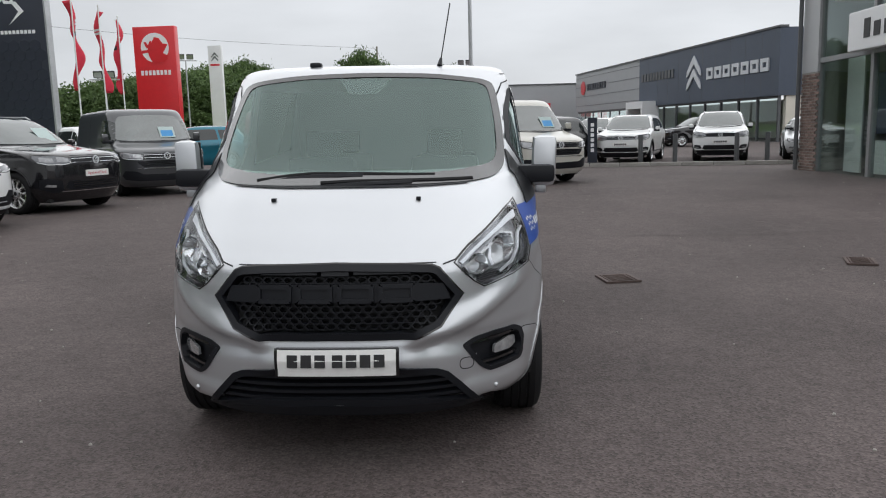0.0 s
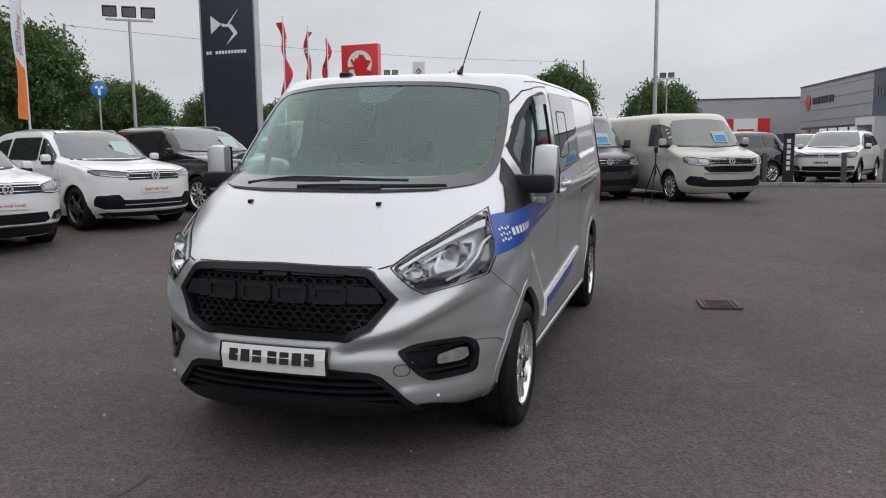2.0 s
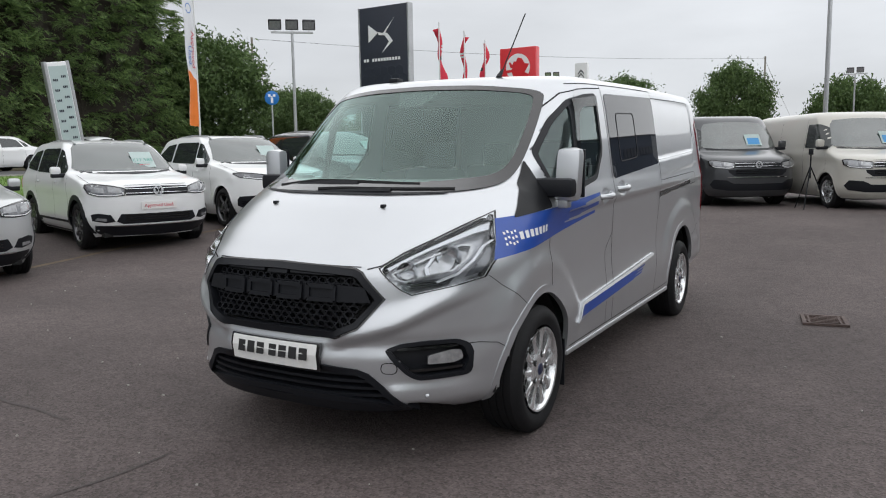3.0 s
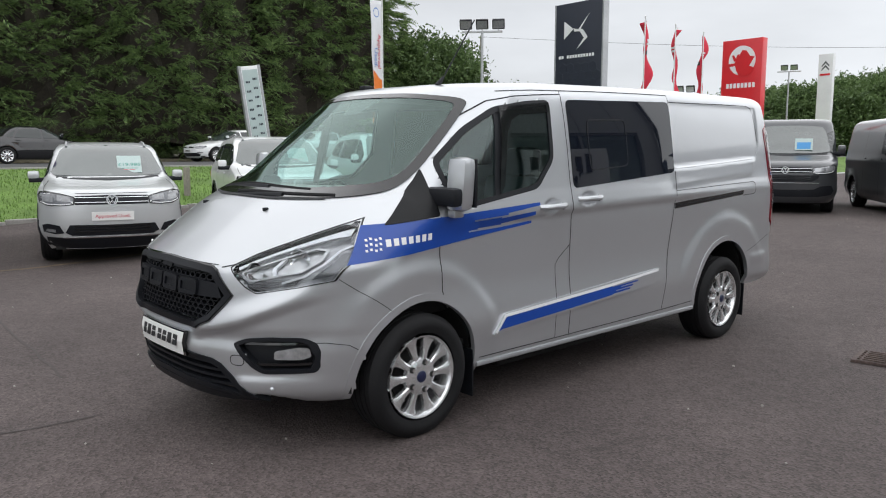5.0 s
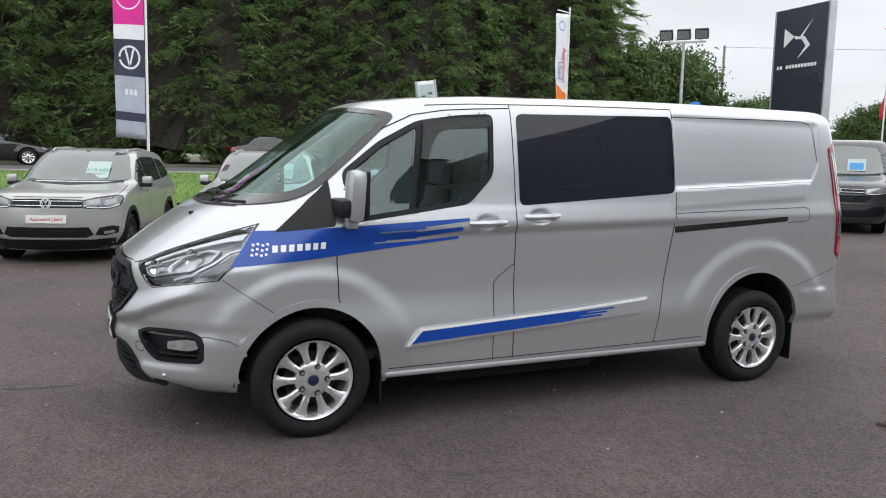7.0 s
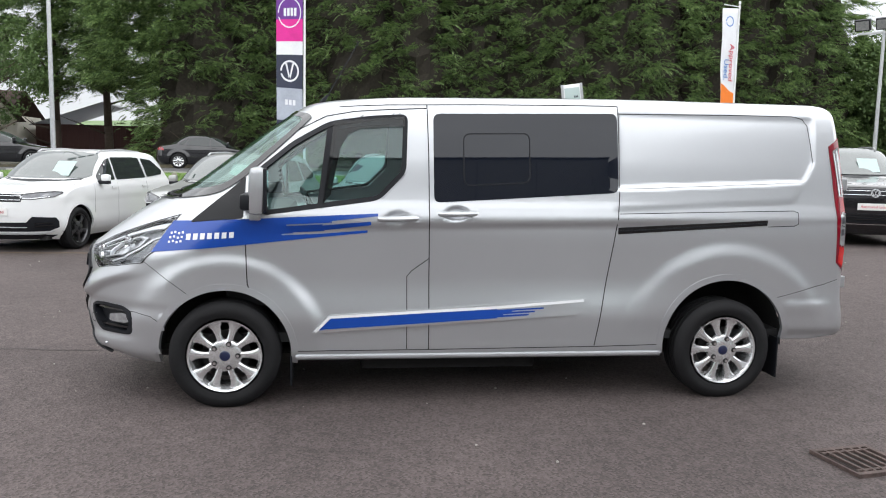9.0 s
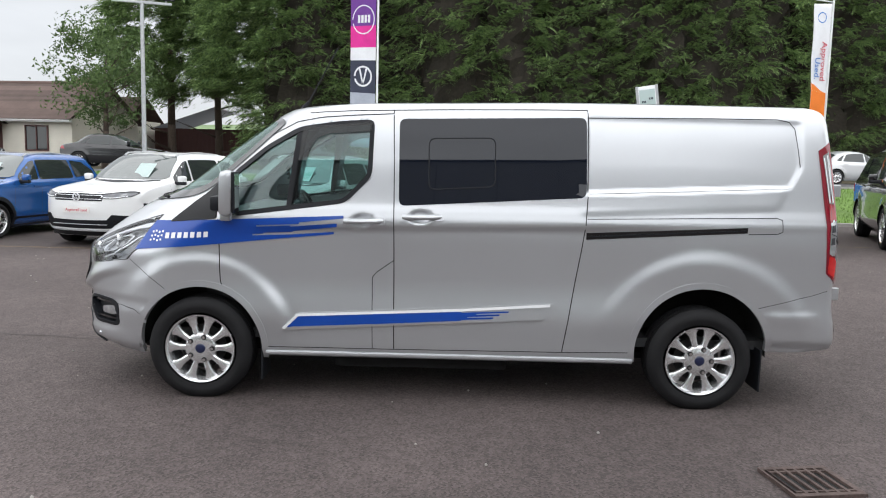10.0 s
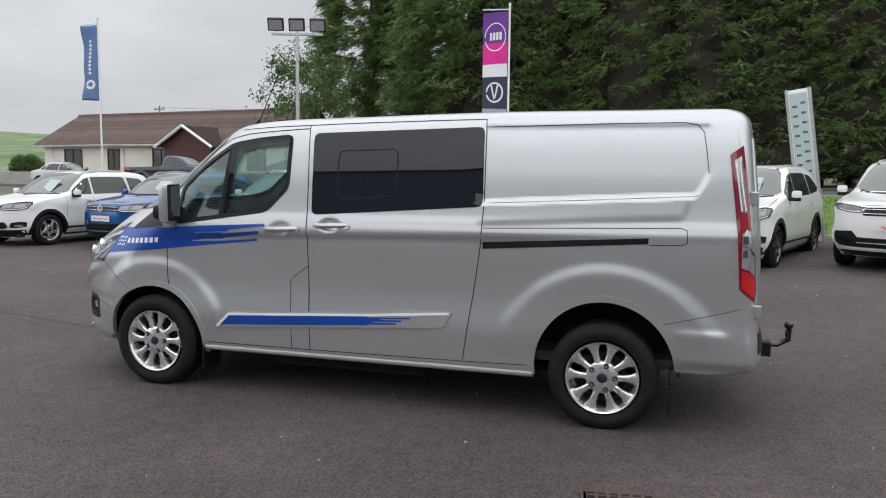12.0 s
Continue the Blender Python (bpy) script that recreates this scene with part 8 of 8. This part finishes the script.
def place_sprays(kinds, where, rng):
    """All sprays of a crown as one mesh's verts and faces. where: (x, y, z, yaw, pitch, scale)."""
    tri = []
    for x, y, z, yaw, pitch, s in where:
        k = kinds[int(rng.integers(len(kinds)))]
        roll = rng.normal(0, 0.5)
        m = np.array(Euler((roll, pitch, yaw), "XYZ").to_matrix())
        tri.append((k.reshape(-1, 3) * s) @ m.T + [x, y, z])
    p = np.concatenate(tri)
    return p


def tri_mesh(name, p, mat, group=0):
    me = bpy.data.meshes.new(name)
    n = len(p)
    me.vertices.add(n)
    me.vertices.foreach_set("co", p.astype(np.float32).ravel())
    me.loops.add(n)
    me.loops.foreach_set("vertex_index", np.arange(n, dtype=np.int32))
    me.polygons.add(n // 3)
    me.polygons.foreach_set("loop_start", np.arange(0, n, 3, dtype=np.int32))
    me.update(calc_edges=True)
    me.materials.append(mat)
    return me


def conifer_crown(seed, h, r, low, boughs, per, ragged=0.25):
    """Flat, drooping boughs of small sprays with shadowed gaps between them."""
    rng = np.random.default_rng(seed)
    kinds = [spray(rng, 1.0, 0.35 + 0.2 * rng.random(), 10) for _ in range(5)]
    where = []
    for i in range(boughs):
        t = ((i + rng.random()) / boughs) ** 0.92
        z = low + (h - low) * t
        a = 2.39996 * i + rng.normal(0, 0.35)
        rr = r * (1 - t) ** 0.42 * (0.84 + 0.16 * min(1.0, t * 6)) * (1 - ragged * rng.random()) + 0.1
        size = rng.uniform(0.55, 1.05) * (0.6 + 0.4 * (1 - t))
        ca, sa = math.cos(a), math.sin(a)
        for _ in range(per):
            u, v, w = rng.normal(-0.25, 0.42) * size, rng.normal(0, 0.40) * size, rng.normal(0, 0.15) * size
            d = rr + u
            z1 = z + w - 0.28 * max(0.0, u + 0.2) + 0.12 * math.sin(3 * v)
            where.append((d * ca - v * sa, d * sa + v * ca, z1, a + 0.9 * v + rng.normal(0, 0.35), 0.05 + rng.normal(0, 0.28), rng.uniform(0.28, 0.58)))
    return tri_mesh("crown", place_sprays(kinds, where, rng), CONIFER_LEAF)


def shade_core(seed, h, r, low):
    """A closed brown-dark core that paints the shade deep inside a conifer."""
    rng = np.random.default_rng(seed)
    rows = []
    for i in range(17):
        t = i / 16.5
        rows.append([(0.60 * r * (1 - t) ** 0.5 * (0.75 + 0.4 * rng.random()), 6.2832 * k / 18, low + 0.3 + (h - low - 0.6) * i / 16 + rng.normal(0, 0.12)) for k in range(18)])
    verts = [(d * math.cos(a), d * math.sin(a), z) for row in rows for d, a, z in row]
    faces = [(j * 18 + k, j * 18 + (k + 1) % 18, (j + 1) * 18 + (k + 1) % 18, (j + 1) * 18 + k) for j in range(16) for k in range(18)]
    return mesh_of("inner_growth", verts, faces, CORE_SHADE)


def trunk_mesh(h, r, seed, limbs=10, start=0.12, reach=1.6, lift=0.25):
    rng = random.Random(seed)
    bm = bmesh.new()
    pts = [(0, 0, -0.1)]
    for i in range(1, 7):
        pts.append((pts[-1][0] + rng.uniform(-0.08, 0.08), pts[-1][1] + rng.uniform(-0.08, 0.08), h * i / 6))
    for i in range(6):
        rod(pts[i], pts[i + 1], r * (1 - 0.85 * i / 6), r * (1 - 0.85 * (i + 1) / 6), 9, bm)
    for i in range(limbs):
        f = start + (0.9 - start) * i / limbs
        k = f * 6
        j = int(k)
        p = Vector(pts[j]).lerp(Vector(pts[min(j + 1, 6)]), k - j)
        a = rng.uniform(0, 6.28)
        d = Vector((math.cos(a), math.sin(a), lift * rng.uniform(0.4, 1.6)))
        q = p + d * reach * (1 - 0.5 * f) * rng.uniform(0.7, 1.2)
        rod(p, q, r * 0.32 * (1 - 0.6 * f), r * 0.12, 6, bm)
        for _ in range(2):
            e = q + Vector((math.cos(a) + rng.uniform(-0.8, 0.8), math.sin(a) + rng.uniform(-0.8, 0.8), lift + rng.uniform(-0.2, 0.5))) * reach * 0.4
            rod(p.lerp(q, rng.uniform(0.6, 1.0)), e, r * 0.11, r * 0.04, 5, bm)
    # the limbs grow out of the stem: one skin
    bm.verts.ensure_lookup_table()
    seen, groups = set(), []
    for v in bm.verts:
        if v not in seen:
            stack, g = [v], []
            seen.add(v)
            while stack:
                w = stack.pop()
                g.append(w)
                for e in w.link_edges:
                    o = e.other_vert(w)
                    if o not in seen:
                        seen.add(o)
                        stack.append(o)
            groups.append(g)
    body = list(groups[0])
    for g in groups[1:]:
        p = g[0]
        q = min(body, key=lambda w: (w.co - p.co).length_squared)
        bm.faces.new((p, q, next(e.other_vert(q) for e in q.link_edges)))
        body += g
    me = bpy.data.meshes.new("trunk")
    bm.to_mesh(me)
    bm.free()
    me.materials.append(BARK)
    me.shade_smooth()
    return me


def leafy_crown(seed, h, r, low, clumps, per, leaf=0.16, squash=1.0):
    """Many small leaves in clumps with gaps."""
    rng = np.random.default_rng(seed)
    c = []
    while len(c) < clumps:
        p = rng.uniform(-1, 1, 3)
        d = np.linalg.norm(p)
        if 0.35 < d < 1.0 and rng.random() < d:
            c.append(p)
    c = np.array(c) * [r, r, (h - low) / 2 * squash] + [0, 0, (h + low) / 2]
    n = clumps * per
    size = rng.uniform(0.35, 0.8, clumps)
    cen = np.repeat(c, per, 0) + rng.normal(0, 1, (n, 3)) * np.repeat(size, per)[:, None] * [0.55, 0.55, 0.42] * (r / 3.0)
    d1 = rng.normal(0, 1, (n, 3))
    d1 /= np.linalg.norm(d1, axis=1)[:, None]
    d2 = np.cross(d1, rng.normal(0, 1, (n, 3)))
    d2 /= np.linalg.norm(d2, axis=1)[:, None] + 1e-9
    s = leaf * rng.uniform(0.6, 1.3, n)[:, None]
    tri = np.stack([cen - d1 * s, cen + d1 * s, cen + d2 * s * 0.9], 1).reshape(-1, 3)
    return tri_mesh("crown", tri, TREE_LEAF)


CROWNS = [conifer_crown(11 + i, 14.0 + 1.1 * (i % 3), 3.9, 0.25, 240, 30) for i in range(4)]
# opaque dark cores stand for the shade between the boughs
HEARTS = [shade_core(51 + i, 13.6 + 1.1 * (i % 3), 3.9, 0.4) for i in range(4)]
THIN = [conifer_crown(31 + i, 14.2, 4.4, 4.0, 330, 54, 0.38) for i in range(2)]
TRUNKS = [trunk_mesh(13, 0.26, 3 + i, 12, 0.06, 2.0) for i in range(3)]
HEDGE = "conifers in a row behind the road"
rt = random.Random(8)
for i in range(17):
    y = -13.2 + i * 2.55 + rt.uniform(-0.5, 0.5)
    thin = y < -6
    if y < -10:
        y -= 1.2
    t = tagged(new("conifer"), "tall dark green conifer with gaps between limbs" if thin else "tall dense dark green conifer", "tree", HEDGE)
    part("trunk", TRUNKS[i % 3], BARK, t)
    part("crown", (THIN if thin else CROWNS)[i % (2 if thin else 4)], CONIFER_LEAF, t)
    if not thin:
        part("inner_growth", HEARTS[i % 4], CORE_SHADE, t)
    t.matrix_world = pose((-40.5 if y < -10 else -35.2) + rt.uniform(-0.9, 0.9), y, 1.1, 0, 0, rt.uniform(0, 360)) @ Matrix.Diagonal((1, 1, rt.uniform(0.88, 1.1), 1))
for i in range(9):
    t = tagged(new("conifer"), "tall dense dark green conifer", "tree", HEDGE)
    part("trunk", TRUNKS[i % 3], BARK, t)
    part("crown", CROWNS[(i + 1) % 4], CONIFER_LEAF, t)
    part("inner_growth", HEARTS[(i + 1) % 4], CORE_SHADE, t)
    t.matrix_world = pose(-38.8 + rt.uniform(-0.9, 0.9), -1.0 + i * 3.3, 1.1, 0, 0, rt.uniform(0, 360)) @ Matrix.Diagonal((1, 1, rt.uniform(0.85, 1.05), 1))

LEAFY = [leafy_crown(5, 9.0, 3.2, 2.4, 90, 75, 0.12), leafy_crown(6, 8.0, 4.0, 1.0, 270, 120, 0.15), leafy_crown(7, 5.5, 3.6, 0.2, 230, 110, 0.16)]
BROAD = "broadleaf trees behind the yard"


def broadleaf(x, y, z, k, s, label, turn=0, sz=1.0):
    t = tagged(new("broadleaf_tree"), label, "tree", BROAD)
    part("trunk", trunk_mesh(4.0 if k == 2 else 6.6, 0.22, k + 20, 14, 0.25, 1.5 if k == 2 else 2.0, 0.6), BARK, t)
    part("crown", LEAFY[k], TREE_LEAF, t)
    t.matrix_world = pose(x, y, z, 0, 0, turn) @ Matrix.Diagonal((s, s, s * sz, 1))


broadleaf(-30.5, -14.6, 0.9, 0, 0.78, "airy broadleaf tree with bare twigs at its side", 40)
for i, (x, y, s) in enumerate(((-34.8, 31.7, 1.02), (-33.2, 39.8, 0.62), (-38, 44, 0.72), (-33, 50, 0.66))):
    broadleaf(x, y, 0.8, 1, s, "broad green tree beyond the conifers", i * 70)
for i in range(9):
    broadleaf(-39 + i * 2.3, 50 + (i % 3) * 3.0 + i * 1.2, 0.3, 2, 1.05 + 0.1 * (i % 3), "green hedgerow tree behind the totems", i * 50, min(1.0, 0.60 + 0.06 * i))
for i in range(3):
    broadleaf(-31 + i * 3.2, 78 + (i % 3) * 5, 0, 1, 1.0 + 0.12 * (i % 4), "large round-headed tree beyond the totems", i * 83)
broadleaf(-6.4, 51.5, 0.2, 1, 0.60, "round green tree behind the panel vans", 12, 1.42)
broadleaf(0.4, 56.0, 0.2, 2, 0.74, "green bushy tree behind the panel vans", 60, 1.42)
for i, (x, y) in enumerate(((6.2, 70.0), (8.6, 71.5))):
    broadleaf(x, y, 0, 2, 0.46, "small green shrub before the grey showroom", i * 77)
for i in range(6):
    broadleaf(-60 - i * 3, -62 + i * 4, 0.6, 2, 0.45, "dark green hedge tree on the far field", i * 31)

# far hill
verts, faces = [], []
nx, ny = 30, 40
for j in range(ny + 1):
    for i in range(nx + 1):
        x, y = -150 - 22 * i, -700 + 30 * j
        h = 30 * math.exp(-((x + 420) / 190) ** 2) * (0.75 + 0.25 * math.sin(y / 120)) * (1 if y < 0 else math.exp(-(y / 160) ** 2)) * smooth(-150, -260, x)
        verts.append((x, y, 1.0 + h))
for j in range(ny):
    for i in range(nx):
        a = j * (nx + 1) + i
        faces.append((a, a + 1, a + nx + 2, a + nx + 1))
tagged(new("hill", mesh_of("hill", verts, faces, HILL, True)), "far green hill with fields", "hill", kind="structure")
